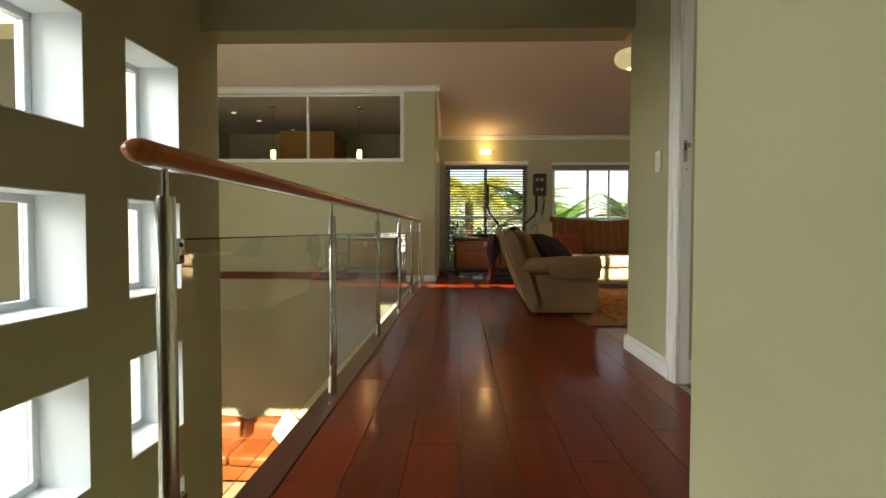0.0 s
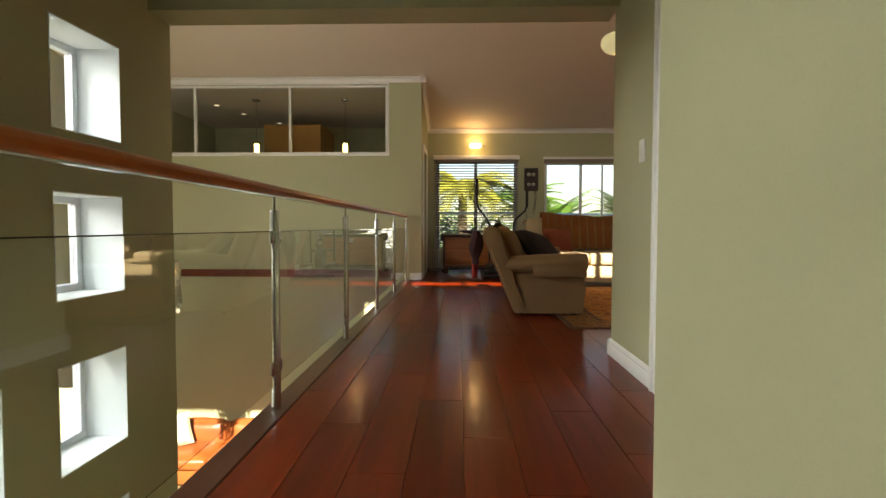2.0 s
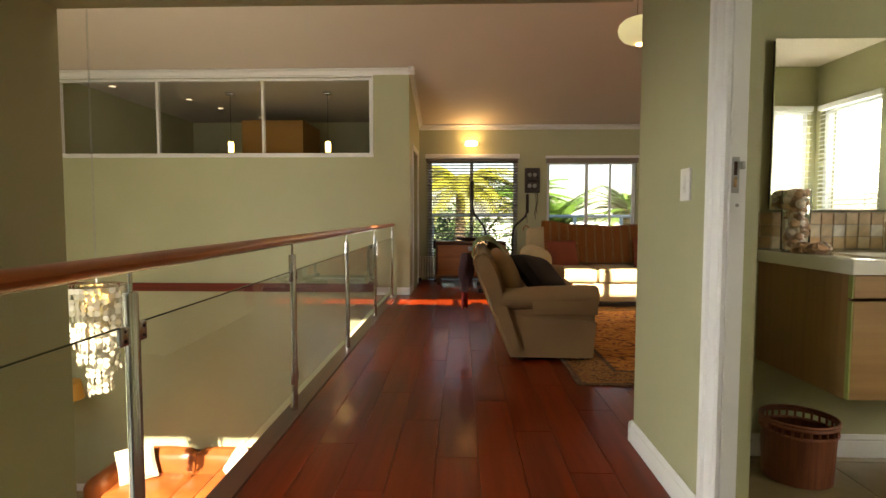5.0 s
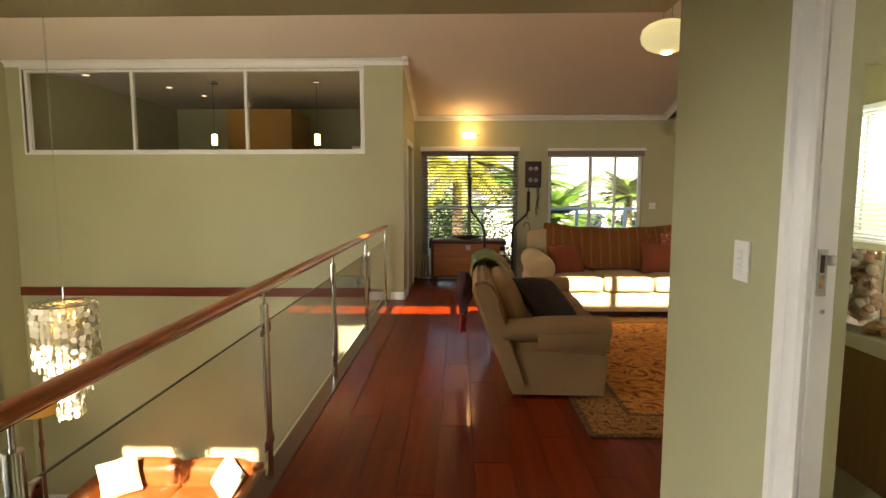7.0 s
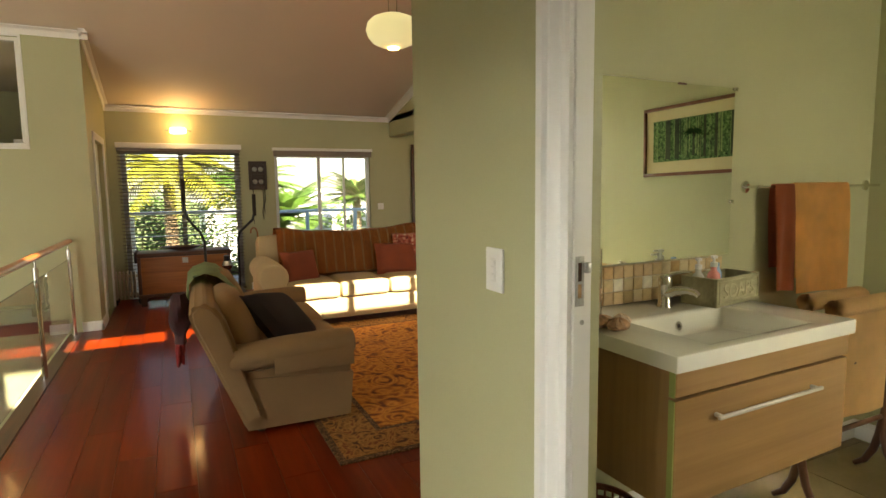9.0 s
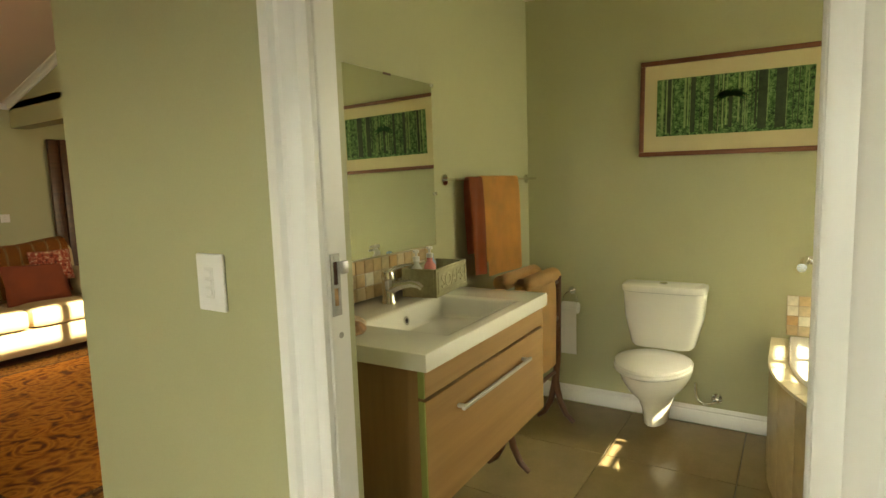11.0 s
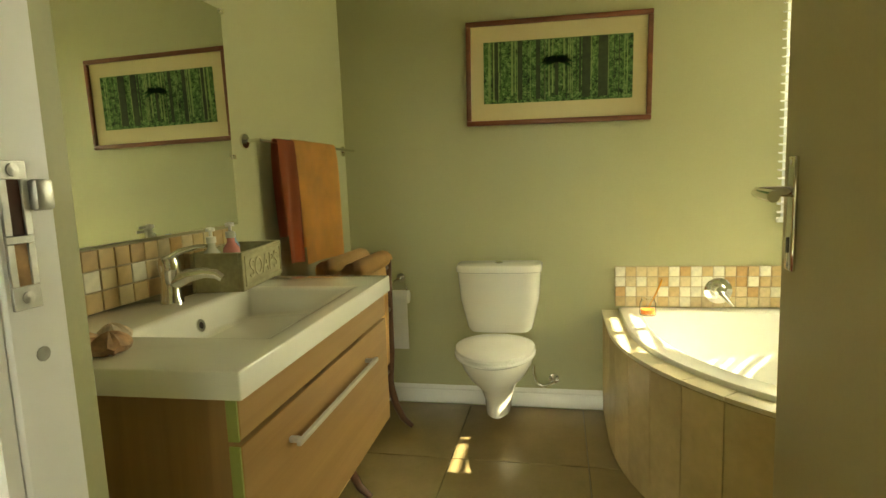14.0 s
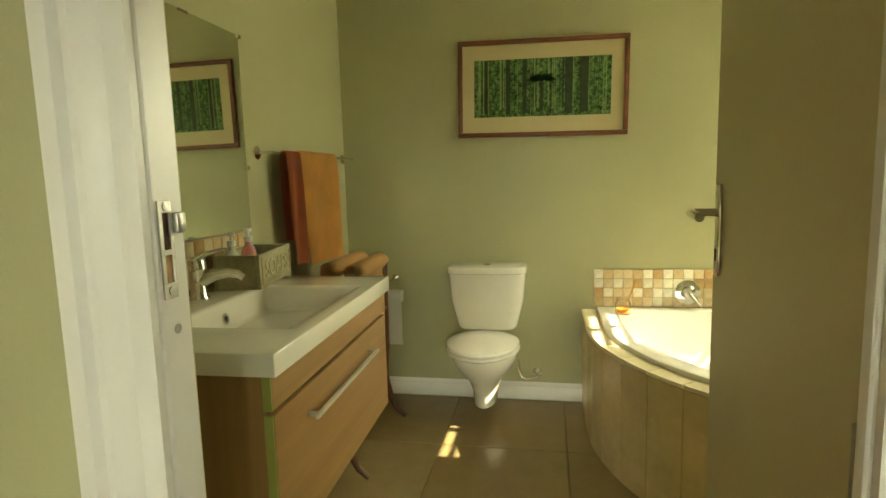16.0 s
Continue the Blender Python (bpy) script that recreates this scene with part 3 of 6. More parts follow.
def rocker_switch(name, at, normal, w, h, n, label):
    """A wall switch: plate and rockers. normal: the axis that it faces, with sign."""
    m = Matrix.Translation(at) @ {"-x": Matrix.Rotation(radians(-90), 4, "Z"), "-y": Matrix.Identity(4)}[normal]
    t = thing(name, label, "switch", m)
    bm = bmesh.new()
    box(bm, -w / 2, w / 2, -0.009, 0, -h / 2, h / 2, 0.004)
    part("plate", bm, M_WHITE, t)
    bm = bmesh.new()
    box(bm, -w * 0.16, w * 0.16, -0.0105, -0.009, -h * 0.27, h * 0.27, 0.001, 1)
    part("module", bm, M_SWITCH, t)
    for i in range(n):
        bm = bmesh.new()
        z = (i - (n - 1) / 2) * h * 0.16
        box(bm, -w * 0.12, w * 0.12, -0.014, -0.010, z - h * 0.06, z + h * 0.06, 0.002, 1)
        part("rocker", bm, M_WHITE, t)
    return t


M_SWITCH = surface("ivory_plastic", (0.72, 0.71, 0.67), 0.4, vary=0.03)
rocker_switch("light_switch", (1.31, 3.160, 1.204), "-x", 0.086, 0.120, 3, "white three-gang light switch on the passage wall")
rocker_switch("light_switch", (3.538, FAR_Y, 1.172), "-y", 0.10, 0.10, 1, "white light switch beside the window")

# ---- balustrade ----
M_GEDGE = surface("green_glass_edge", (0.035, 0.05, 0.03), 0.15, vary=0.1)
rail = thing("balustrade", "stainless steel and glass balustrade with a timber handrail", "railing")
POSTS = (1.07, 2.59, 4.09, 5.55, 7.0, 8.48)
bm = bmesh.new()
prof = [(0.034 * math.cos(a) * (0.9 if math.sin(a) < 0 else 1), 0.024 * math.sin(a)) for a in [2 * math.pi * i / 20 for i in range(20)]]
ys = [0.950, 0.955, 0.965, 0.973] + [1.01 + 0.5 * i for i in range(16)] + [8.55, 8.575, 8.585, 8.59]
sc = [0.35, 0.65, 0.88, 1.0] + [1.0] * 16 + [1.0, 0.9, 0.65, 0.35]
rings = [[bm.verts.new((-0.452 + u * k, y, 0.957 + v * k)) for u, v in prof] for y, k in zip(ys, sc)]
for a, b in zip(rings, rings[1:]):
    for i in range(20):
        bm.faces.new((a[i], a[(i + 1) % 20], b[(i + 1) % 20], b[i]))
bm.faces.new(rings[0][::-1])
bm.faces.new(rings[-1])
hr = part("handrail", bm, M_RAIL, rail, "rounded varnished red-brown timber handrail")
bm = bmesh.new()
box(bm, -0.463, -0.441, 1.0, 8.55, 0.930, 0.936)
part("mounting_strip", bm, M_STEEL, hr)
for y in POSTS:
    bm = bmesh.new()
    lathe(bm, [(0.0205, 0.0), (0.0205, 0.864), (0.019, 0.870), (0.010, 0.871)], 24, (-0.452, y, 0.004))
    p = part("post", bm, M_STEEL, rail, "brushed stainless steel post")
    bm = bmesh.new()
    tube(bm, (-0.452, y, 0.872), (-0.452, y, 0.934), 0.0065, n=12)
    part("pin", bm, M_STEEL, p)
    for z in (0.19, 0.757):
        for s in (-1, 1):
            if (y == POSTS[0] and s < 0) or (y == POSTS[-1] and s > 0):
                continue
            bm = bmesh.new()
            box(bm, -0.462, -0.442, y + s * 0.019, y + s * 0.062, z - 0.028, z + 0.028, 0.004)
            c = part("clamp", bm, M_STEEL, p)
            for dz in (-0.014, 0.014):
                bm = bmesh.new()
                tube(bm, (-0.4425, y + s * 0.045, z + dz), (-0.440, y + s * 0.045, z + dz), 0.005, n=10)
                part("screw", bm, M_DARK, c)
for a, b in zip(POSTS, POSTS[1:]):
    bm = bmesh.new()
    box(bm, -0.456, -0.448, a + 0.035, b - 0.035, 0.11, 0.782, 0.001, 1)
    g = part("glass_panel", bm, M_GLASS, rail, "clear toughened glass panel")
    g.visible_shadow = False
    bm = bmesh.new()
    box(bm, -0.456, -0.448, a + 0.035, b - 0.035, 0.782, 0.7845)
    part("polished_edge", bm, M_GEDGE, g)
# ---- lounge ----
def pillow(bm, w, h, d, n=10, m=None):
    """A stuffed cushion with pinched corners."""
    vs = []
    grid = {}
    for s in (1, -1):
        for i in range(n + 1):
            for j in range(n + 1):
                u, v = 2 * i / n - 1, 2 * j / n - 1
                edge = i in (0, n) or j in (0, n)
                if s < 0 and edge:
                    grid[s, i, j] = grid[1, i, j]
                    continue
                k = (1 - u ** 4) * (1 - v ** 4)
                pin = 1 - 0.10 * (u * u * v * v) ** 0 * (1 - abs(u * v)) * (abs(u) ** 6 + abs(v) ** 6) * 0.5
                vert = bm.verts.new((u * w / 2 * pin, s * d / 2 * k ** 0.5, v * h / 2 * pin))
                grid[s, i, j] = vert
                vs.append(vert)
    for s in (1, -1):
        for i in range(n):
            for j in range(n):
                q = [grid[s, i, j], grid[s, i + 1, j], grid[s, i + 1, j + 1], grid[s, i, j + 1]]
                bm.faces.new(q if s < 0 else q[::-1])
    if m is not None:
        bmesh.ops.transform(bm, matrix=m, verts=vs)
    return bm


def soft_box(bm, x0, x1, y0, y1, z0, z1, bevel=0.05, puff=0.0, m=None, cuts=6):
    """A rounded upholstered block, puffed out a little."""
    tmp = bmesh.new()
    box(tmp, x0, x1, y0, y1, z0, z1)
    bmesh.ops.subdivide_edges(tmp, edges=tmp.edges[:], cuts=cuts, use_grid_fill=True)
    c = Vector(((x0 + x1) / 2, (y0 + y1) / 2, (z0 + z1) / 2))
    h = Vector(((x1 - x0) / 2, (y1 - y0) / 2, (z1 - z0) / 2))
    r = min(bevel, min(h))
    for v in tmp.verts:
        d = v.co - c
        inner = Vector([max(-(h[i] - r), min(h[i] - r, d[i])) for i in range(3)])
        off = d - inner
        if off.length > 1e-6:
            off = off.normalized() * r
        k = [1 - (d[i] / h[i]) ** 2 for i in range(3)]
        bulge = Vector((puff * (1 if d[0] > 0 else -1) * k[1] * k[2] if abs(d[0]) > h[0] * 0.99 else 0, puff * (1 if d[1] > 0 else -1) * k[0] * k[2] if abs(d[1]) > h[1] * 0.99 else 0, puff * (1 if d[2] > 0 else -1) * k[0] * k[1] if abs(d[2]) > h[2] * 0.99 else 0))
        wob = noise.noise(v.co * 6.0) * min(0.006, r * 0.1)
        v.co = c + inner + off + bulge + Vector((wob, wob, wob))
    if m is not None:
        bmesh.ops.transform(tmp, matrix=m, verts=tmp.verts[:])
    me = bpy.data.meshes.new("tmp")
    tmp.to_mesh(me)
    tmp.free()
    bm.from_mesh(me)
    bpy.data.meshes.remove(me)
    return bm


def woven(name, base, stripe, dark, scale=9.0):
    """A striped ethnic weave: stripes along x with small dark stitches."""
    m, n, l, b = principled(name)
    tc = n.new("ShaderNodeTexCoord")
    sep = n.new("ShaderNodeSeparateXYZ")
    l.new(tc.outputs["Object"], sep.inputs[0])
    w = n.new("ShaderNodeTexWave")
    w.inputs["Scale"].default_value, w.inputs["Distortion"].default_value = scale * 0.314, 0.4
    l.new(tc.outputs["Object"], w.inputs["Vector"])
    r1 = n.new("ShaderNodeValToRGB")
    r1.color_ramp.elements[0].position, r1.color_ramp.elements[1].position = 0.90, 0.95
    r1.color_ramp.elements[0].color, r1.color_ramp.elements[1].color = (*base, 1), (*stripe, 1)
    l.new(w.outputs[0], r1.inputs[0])
    mp = n.new("ShaderNodeMapping")
    mp.inputs["Scale"].default_value = (26, 40, 70)
    l.new(tc.outputs["Object"], mp.inputs["Vector"])
    ch = n.new("ShaderNodeTexBrick")
    ch.inputs["Scale"].default_value = 1.0
    ch.inputs["Color1"].default_value, ch.inputs["Color2"].default_value, ch.inputs["Mortar"].default_value = (1, 1, 1, 1), (0.85, 0.7, 0.6, 1), (0.22, 0.12, 0.08, 1)
    ch.inputs["Mortar Size"].default_value = 0.08
    sw = n.new("ShaderNodeCombineXYZ")
    l.new(sep.outputs["X"], sw.inputs["X"])
    l.new(sep.outputs["Z"], sw.inputs["Y"])
    mp2 = n.new("ShaderNodeVectorMath")
    mp2.operation = "MULTIPLY"
    mp2.inputs[1].default_value = (34, 34, 1)
    l.new(sw.outputs[0], mp2.inputs[0])
    l.new(mp2.outputs[0], ch.inputs["Vector"])
    mx = n.new("ShaderNodeMix")
    mx.data_type, mx.blend_type = "RGBA", "MULTIPLY"
    mx.inputs[0].default_value = 1.0
    l.new(r1.outputs[0], mx.inputs[6])
    l.new(ch.outputs[0], mx.inputs[7])
    l.new(mx.outputs[2], b.inputs["Base Color"])
    b.inputs["Roughness"].default_value = 0.9
    b.inputs["Sheen Weight"].default_value = 0.0
    bp = n.new("ShaderNodeBump")
    bp.inputs["Strength"].default_value, bp.inputs["Distance"].default_value = 0.4, 0.004
    l.new(ch.outputs[0], bp.inputs["Height"])
    l.new(bp.outputs[0], b.inputs["Normal"])
    return m


def ornate(name, c0, c1, c2, c3, scale=9.0):
    """Carpet pile with a dense scrolled pattern in four yarns."""
    m, n, l, b = principled(name)
    tc = n.new("ShaderNodeTexCoord")
    warp = n.new("ShaderNodeTexNoise")
    warp.inputs["Scale"].default_value = scale * 0.35
    l.new(tc.outputs["Object"], warp.inputs["Vector"])
    ad = n.new("ShaderNodeVectorMath")
    ad.operation = "MULTIPLY_ADD"
    ad.inputs[1].default_value = (0.35, 0.35, 0)
    l.new(warp.outputs["Color"], ad.inputs[0])
    l.new(tc.outputs["Object"], ad.inputs[2])
    v = n.new("ShaderNodeTexVoronoi")
    v.inputs["Scale"].default_value = scale
    l.new(ad.outputs[0], v.inputs["Vector"])
    w = n.new("ShaderNodeMath")
    w.operation = "SINE"
    k = n.new("ShaderNodeMath")
    k.operation = "MULTIPLY"
    k.inputs[1].default_value = 17.0
    l.new(v.outputs["Distance"], k.inputs[0])
    l.new(k.outputs[0], w.inputs[0])
    nz = n.new("ShaderNodeTexNoise")
    nz.inputs["Scale"].default_value, nz.inputs["Detail"].default_value = scale * 1.6, 5
    l.new(tc.outputs["Object"], nz.inputs["Vector"])
    s = n.new("ShaderNodeMath")
    s.operation = "MULTIPLY_ADD"
    s.inputs[1].default_value = 0.12
    l.new(w.outputs[0], s.inputs[0])
    l.new(nz.outputs[0], s.inputs[2])
    r = n.new("ShaderNodeValToRGB")
    e = r.color_ramp.elements
    e[0].position, e[0].color = 0.28, (*c0, 1)
    e[1].position, e[1].color = 0.72, (*c3, 1)
    for p, c in ((0.42, c1), (0.55, c2)):
        q = e.new(p)
        q.color = (*c, 1)
    l.new(s.outputs[0], r.inputs[0])
    l.new(r.outputs[0], b.inputs["Base Color"])
    b.inputs["Roughness"].default_value = 0.95
    b.inputs["Sheen Weight"].default_value = 0.0
    f = n.new("ShaderNodeTexNoise")
    f.inputs["Scale"].default_value = 260
    l.new(tc.outputs["Object"], f.inputs["Vector"])
    bp = n.new("ShaderNodeBump")
    bp.inputs["Strength"].default_value, bp.inputs["Distance"].default_value = 0.6, 0.004
    l.new(f.outputs[0], bp.inputs["Height"])
    l.new(bp.outputs[0], b.inputs["Normal"])
    return m


M_BEIGE = surface("beige_brushed_fabric", (0.29, 0.175, 0.08), 0.9, vary=0.12, scale=3, grain=220, bump=0.25, sheen=0.04)
M_CREAM = surface("cream_sofa_fabric", (0.52, 0.40, 0.22), 0.9, vary=0.10, scale=4, grain=200, bump=0.25, sheen=0.04)
M_DARKFOOT = wood("dark_wood_foot", (0.025, 0.012, 0.006), (0.06, 0.03, 0.015), 0.35, 0.2, "z")
M_PLUM = surface("dark_plum_fabric", (0.016, 0.008, 0.010), 0.85, vary=0.2, grain=180, bump=0.2, sheen=0.03)
M_GREEN = surface("pale_green_throw", (0.30, 0.38, 0.18), 0.95, vary=0.14, scale=8, grain=120, bump=0.5, sheen=0.05)
M_SHAWL = surface("dark_red_shawl", (0.22, 0.014, 0.012), 0.9, vary=0.4, scale=20, grain=160, bump=0.5)
M_RUST = surface("rust_red_velvet", (0.20, 0.042, 0.016), 0.95, vary=0.15, scale=6, grain=160, bump=0.2)
M_WEAVE = woven("orange_brown_striped_weave", (0.80, 0.36, 0.09), (0.85, 0.62, 0.30), (0.1, 0.04, 0.02), 9.0)
M_KILIM = ornate("red_black_kilim", (0.02, 0.012, 0.01), (0.30, 0.04, 0.02), (0.35, 0.06, 0.03), (0.6, 0.45, 0.3), 22)

# patterned rug
rug = thing("rug", "large orange and gold patterned carpet with a scrolled border", "rug", pose(2.42, 6.15, 0))
W, H = 1.19, 1.56
M_RUGF = ornate("gold_carpet_field", (0.15, 0.04, 0.007), (0.50, 0.17, 0.02), (0.66, 0.27, 0.04), (0.30, 0.08, 0.012), 5.5)
M_RUGB = ornate("brown_carpet_border", (0.085, 0.028, 0.007), (0.26, 0.11, 0.025), (0.40, 0.20, 0.05), (0.20, 0.055, 0.012), 11)
M_RUGL = ornate("dark_carpet_line", (0.04, 0.022, 0.012), (0.10, 0.05, 0.02), (0.13, 0.06, 0.025), (0.3, 0.18, 0.08), 40)


def ring(bm, w0, h0, w1, h1, z0, z1):
    for a in ((-w0, w0, -h0, -h1), (-w0, w0, h1, h0), (-w0, -w1, -h1, h1), (w1, w0, -h1, h1)):
        box(bm, *a, z0, z1)
    return bm


part("edge_band", ring(bmesh.new(), W, H, W - 0.04, H - 0.04, 0.001, 0.009), M_RUGL, rug)
part("outer_border", ring(bmesh.new(), W - 0.04, H - 0.04, W - 0.30, H - 0.30, 0.001, 0.010), M_RUGB, rug)
part("inner_line", ring(bmesh.new(), W - 0.30, H - 0.30, W - 0.335, H - 0.335, 0.001, 0.0095), M_RUGL, rug)
bm = bmesh.new()
box(bm, -(W - 0.335), W - 0.335, -(H - 0.335), H - 0.335, 0.001, 0.010)
part("field", bm, M_RUGF, rug)
bm = bmesh.new()
lathe(bm, [(0.001, 0.0), (0.55, 0.0), (0.55, 0.0035), (0.001, 0.004)], 32, (0, 0, 0.009), (0.75, 1.1))
part("medallion", bm, M_RUGF, rug)


# beige two-seater that turns its raked back to the passage
LOVE = pose(0.845, 5.17, 0, 0, 0, -2)


def loveseat():
    t = thing("loveseat", "beige fabric two-seater sofa with a raked back and rolled arms", "sofa", LOVE)
    L = 1.88
    bm = bmesh.new()
    tmpo = [(0.0, 0.03), (0.61, 0.03), (0.635, 0.30), (0.05, 0.34), (-0.12, 0.34)]
    prism(bm, tmpo, "y", 0.02, L - 0.02)
    part("base", bm, M_BEIGE, t)
    bm = bmesh.new()
    out = [(-0.005, 0.03), (0.10, 0.10), (-0.10, 0.72), (-0.16, 0.80), (-0.23, 0.815), (-0.285, 0.77), (-0.275, 0.70)]
    prism(bm, out, "y", 0.0, L)
    bmesh.ops.bevel(bm, geom=bm.edges[:], offset=0.025, segments=3, affect="EDGES")
    part("backrest", bm, M_BEIGE, t)
    for i, y in enumerate((0.19, 0.945)):
        bm = bmesh.new()
        soft_box(bm, -0.10, 0.08, y, y + 0.745, 0, (0.41, 0.45)[i], 0.085, 0.035, Matrix.Translation((0.065, 0, 0.40)) @ Matrix.Rotation(radians(-22), 4, "Y"))
        part("back_cushion", bm, M_BEIGE, t)
        bm = bmesh.new()
        soft_box(bm, 0.05, 0.655, y, y + 0.75, 0.30, 0.46, 0.06, 0.02)
        part("seat_cushion", bm, M_BEIGE, t)
    for y, s in ((0.0, -1), (L - 0.19, 1)):
        bm = bmesh.new()
        prism(bm, [(0.0, 0.03), (0.605, 0.03), (0.63, 0.42), (-0.11, 0.40)], "y", y + 0.025, y + 0.165)
        bmesh.ops.bevel(bm, geom=bm.edges[:], offset=0.02, segments=2, affect="EDGES")
        arm = part("arm", bm, M_BEIGE, t)
        bm = bmesh.new()
        n = 18
        rings = []
        for x, k, zc in ((-0.11, 0.72, 0.435), (-0.05, 0.95, 0.455), (0.25, 1.0, 0.475), (0.55, 1.0, 0.485), (0.635, 0.95, 0.485), (0.65, 0.8, 0.485)):
            rings.append([bm.verts.new((x, y + 0.095 + s * 0.01 + 0.105 * k * math.cos(2 * math.pi * i / n), zc + 0.085 * k * math.sin(2 * math.pi * i / n))) for i in range(n)])
        for a, b in zip(rings, rings[1:]):
            for i in range(n):
                bm.faces.new((a[i], a[(i + 1) % n], b[(i + 1) % n], b[i]))
        bm.faces.new(rings[0][::-1])
        bm.faces.new(rings[-1])
        part("arm_roll", bm, M_BEIGE, arm)
        bm = bmesh.new()
        yy = y - 0.016 if s < 0 else y + 0.20
        box(bm, 0.16, 0.635, yy, yy + 0.006, 0.36, 0.49, 0.003)
        part("arm_cover", bm, M_BEIGE, arm)
    for x in (0.08, 0.54):
        for y in (0.08, L - 0.08):
            bm = bmesh.new()
            lathe(bm, [(0.022, 0), (0.032, 0.025), (0.036, 0.05)], 14, (x, y, 0))
            part("foot", bm, M_DARKFOOT, t)
    return t


loveseat()
bm = bmesh.new()
pillow(bm, 0.50, 0.44, 0.17, 12, LOVE @ Matrix.Translation((0.27, 0.46, 0.585)) @ Matrix.Rotation(radians(62), 4, "Z") @ Matrix.Rotation(radians(-46), 4, "X") @ Matrix.Rotation(radians(14), 4, "Y"))
tagged(part("scatter_cushion", bm, M_PLUM), "dark plum scatter cushion on the beige two-seater", "cushion")
# green throw over the back
bm = bmesh.new()
path = [(-0.305, 0.60), (-0.300, 0.72), (-0.295, 0.80), (-0.255, 0.850), (-0.18, 0.868), (-0.10, 0.850), (-0.045, 0.80), (0.02, 0.72), (0.075, 0.63)]
ny = 20
grid = []
for i in range(ny + 1):
    y = 0.80 + 0.56 * i / ny
    grid.append([bm.verts.new((x + 0.007 * math.sin(i * 1.1 + k), y + 0.01 * math.sin(k * 1.7), z + 0.006 * math.sin(i * 0.9 + 2 * k) + 0.02 * i / ny)) for k, (x, z) in enumerate(path)])
for a, b in zip(grid, grid[1:]):
    for k in range(len(path) - 1):
        bm.faces.new((a[k], a[k + 1], b[k + 1], b[k]))
bmesh.ops.solidify(bm, geom=bm.faces[:], thickness=0.012)
tagged(part("throw_blanket", bm, M_GREEN), "pale green woven throw over the back of the two-seater", "blanket").matrix_basis = LOVE
# dark red shawl with tassels hanging on the back
shawl = thing("shawl", "dark red tasselled shawl hanging over the sofa back", "shawl", pose(0.555, 5.86, 0.34))
bm = bmesh.new()
rings = []
for i in range(12):
    z = 0.42 - 0.34 * i / 11
    w = 0.035 + 0.035 * math.sin(math.pi * min(1, i / 9))
    rings.append([bm.verts.new((-0.035 + w * (1 + 0.16 * math.sin(3 * a + 0.5 * i)) * math.cos(a), 0.07 + 1.3 * w * (1 + 0.16 * math.sin(4 * a + 0.6 * i)) * math.sin(a), z)) for a in [2 * math.pi * k / 18 for k in range(18)]])
for a, b in zip(rings, rings[1:]):
    for k in range(18):
        bm.faces.new((a[k], a[(k + 1) % 18], b[(k + 1) % 18], b[k]))
bm.faces.new(rings[0][::-1])
bm.faces.new(rings[-1])
part("cloth", bm, surface("dark_plum_shawl_weave", (0.035, 0.008, 0.010), 0.9, vary=0.5, scale=25, grain=160, bump=0.6), shawl)
rnd = random.Random(4)
for j in range(22):
    bm = bmesh.new()
    y = 0.01 + 0.12 * j / 21
    x = -0.040 + rnd.uniform(-0.022, 0.022)
    sweep(bm, [(x, y, 0.075), (x - 0.004, y + rnd.uniform(-0.01, 0.01), 0.03), (x - 0.006, y + rnd.uniform(-0.015, 0.015), -0.04 - rnd.uniform(0, 0.03))], [0.008, 0.012, 0.007], 6)
    part("tassel", bm, M_SHAWL, shawl)


# long sofa under the window
def long_sofa():
    t = thing("sofa", "long cream three-seater sofa with scroll arms under the window", "sofa", pose(1.24, 7.60, 0))
    L = 2.24
    bm = bmesh.new()
    soft_box(bm, 0.10, L - 0.10, 0.03, 0.86, 0.07, 0.29, 0.02, 0, cuts=3)
    part("base", bm, M_CREAM, t)
    for i in range(3):
        bm = bmesh.new()
        x = 0.29 + i * 0.555
        soft_box(bm, x, x + 0.55, 0.0, 0.70, 0.285, 0.465, 0.05, 0.012)
        part("seat_cushion", bm, M_CREAM, t)
    bm = bmesh.new()
    tilt = Matrix.Translation((0, 0.70, 0.30)) @ Matrix.Rotation(radians(-9), 4, "X")
    soft_box(bm, 0.10, L - 0.10, 0.0, 0.20, 0.0, 0.66, 0.08, 0.0, tilt, 8)
    part("backrest", bm, M_CREAM, t)
    for x in (0.0, L - 0.30):
        bm = bmesh.new()
        soft_box(bm, x + 0.04, x + 0.25, 0.06, 0.84, 0.07, 0.52, 0.03, 0, cuts=4)
        arm = part("arm", bm, M_CREAM, t)
        bm = bmesh.new()
        n = 22
        rings = []
        for y, k in ((-0.03, 0.30), (-0.035, 0.62), (-0.03, 0.9), (-0.01, 1.0), (0.30, 1.0), (0.60, 0.97), (0.84, 0.9)):
            rings.append([bm.verts.new((x + 0.15 + 0.150 * k * math.cos(2 * math.pi * i / n), y, 0.555 + 0.150 * k * math.sin(2 * math.pi * i / n) + 0.02 * y)) for i in range(n)])
        for a, b in zip(rings, rings[1:]):
            for i in range(n):
                bm.faces.new((a[i], a[(i + 1) % n], b[(i + 1) % n], b[i]))
        bm.faces.new(rings[0][::-1])
        bm.faces.new(rings[-1])
        part("scroll", bm, M_CREAM, arm)
    for x in (0.15, L - 0.15):
        for y in (0.10, 0.78):
            bm = bmesh.new()
            lathe(bm, [(0.02, 0), (0.03, 0.03), (0.035, 0.075)], 14, (x, y, 0))
            part("foot", bm, M_DARKFOOT, t)
    return t


long_sofa()
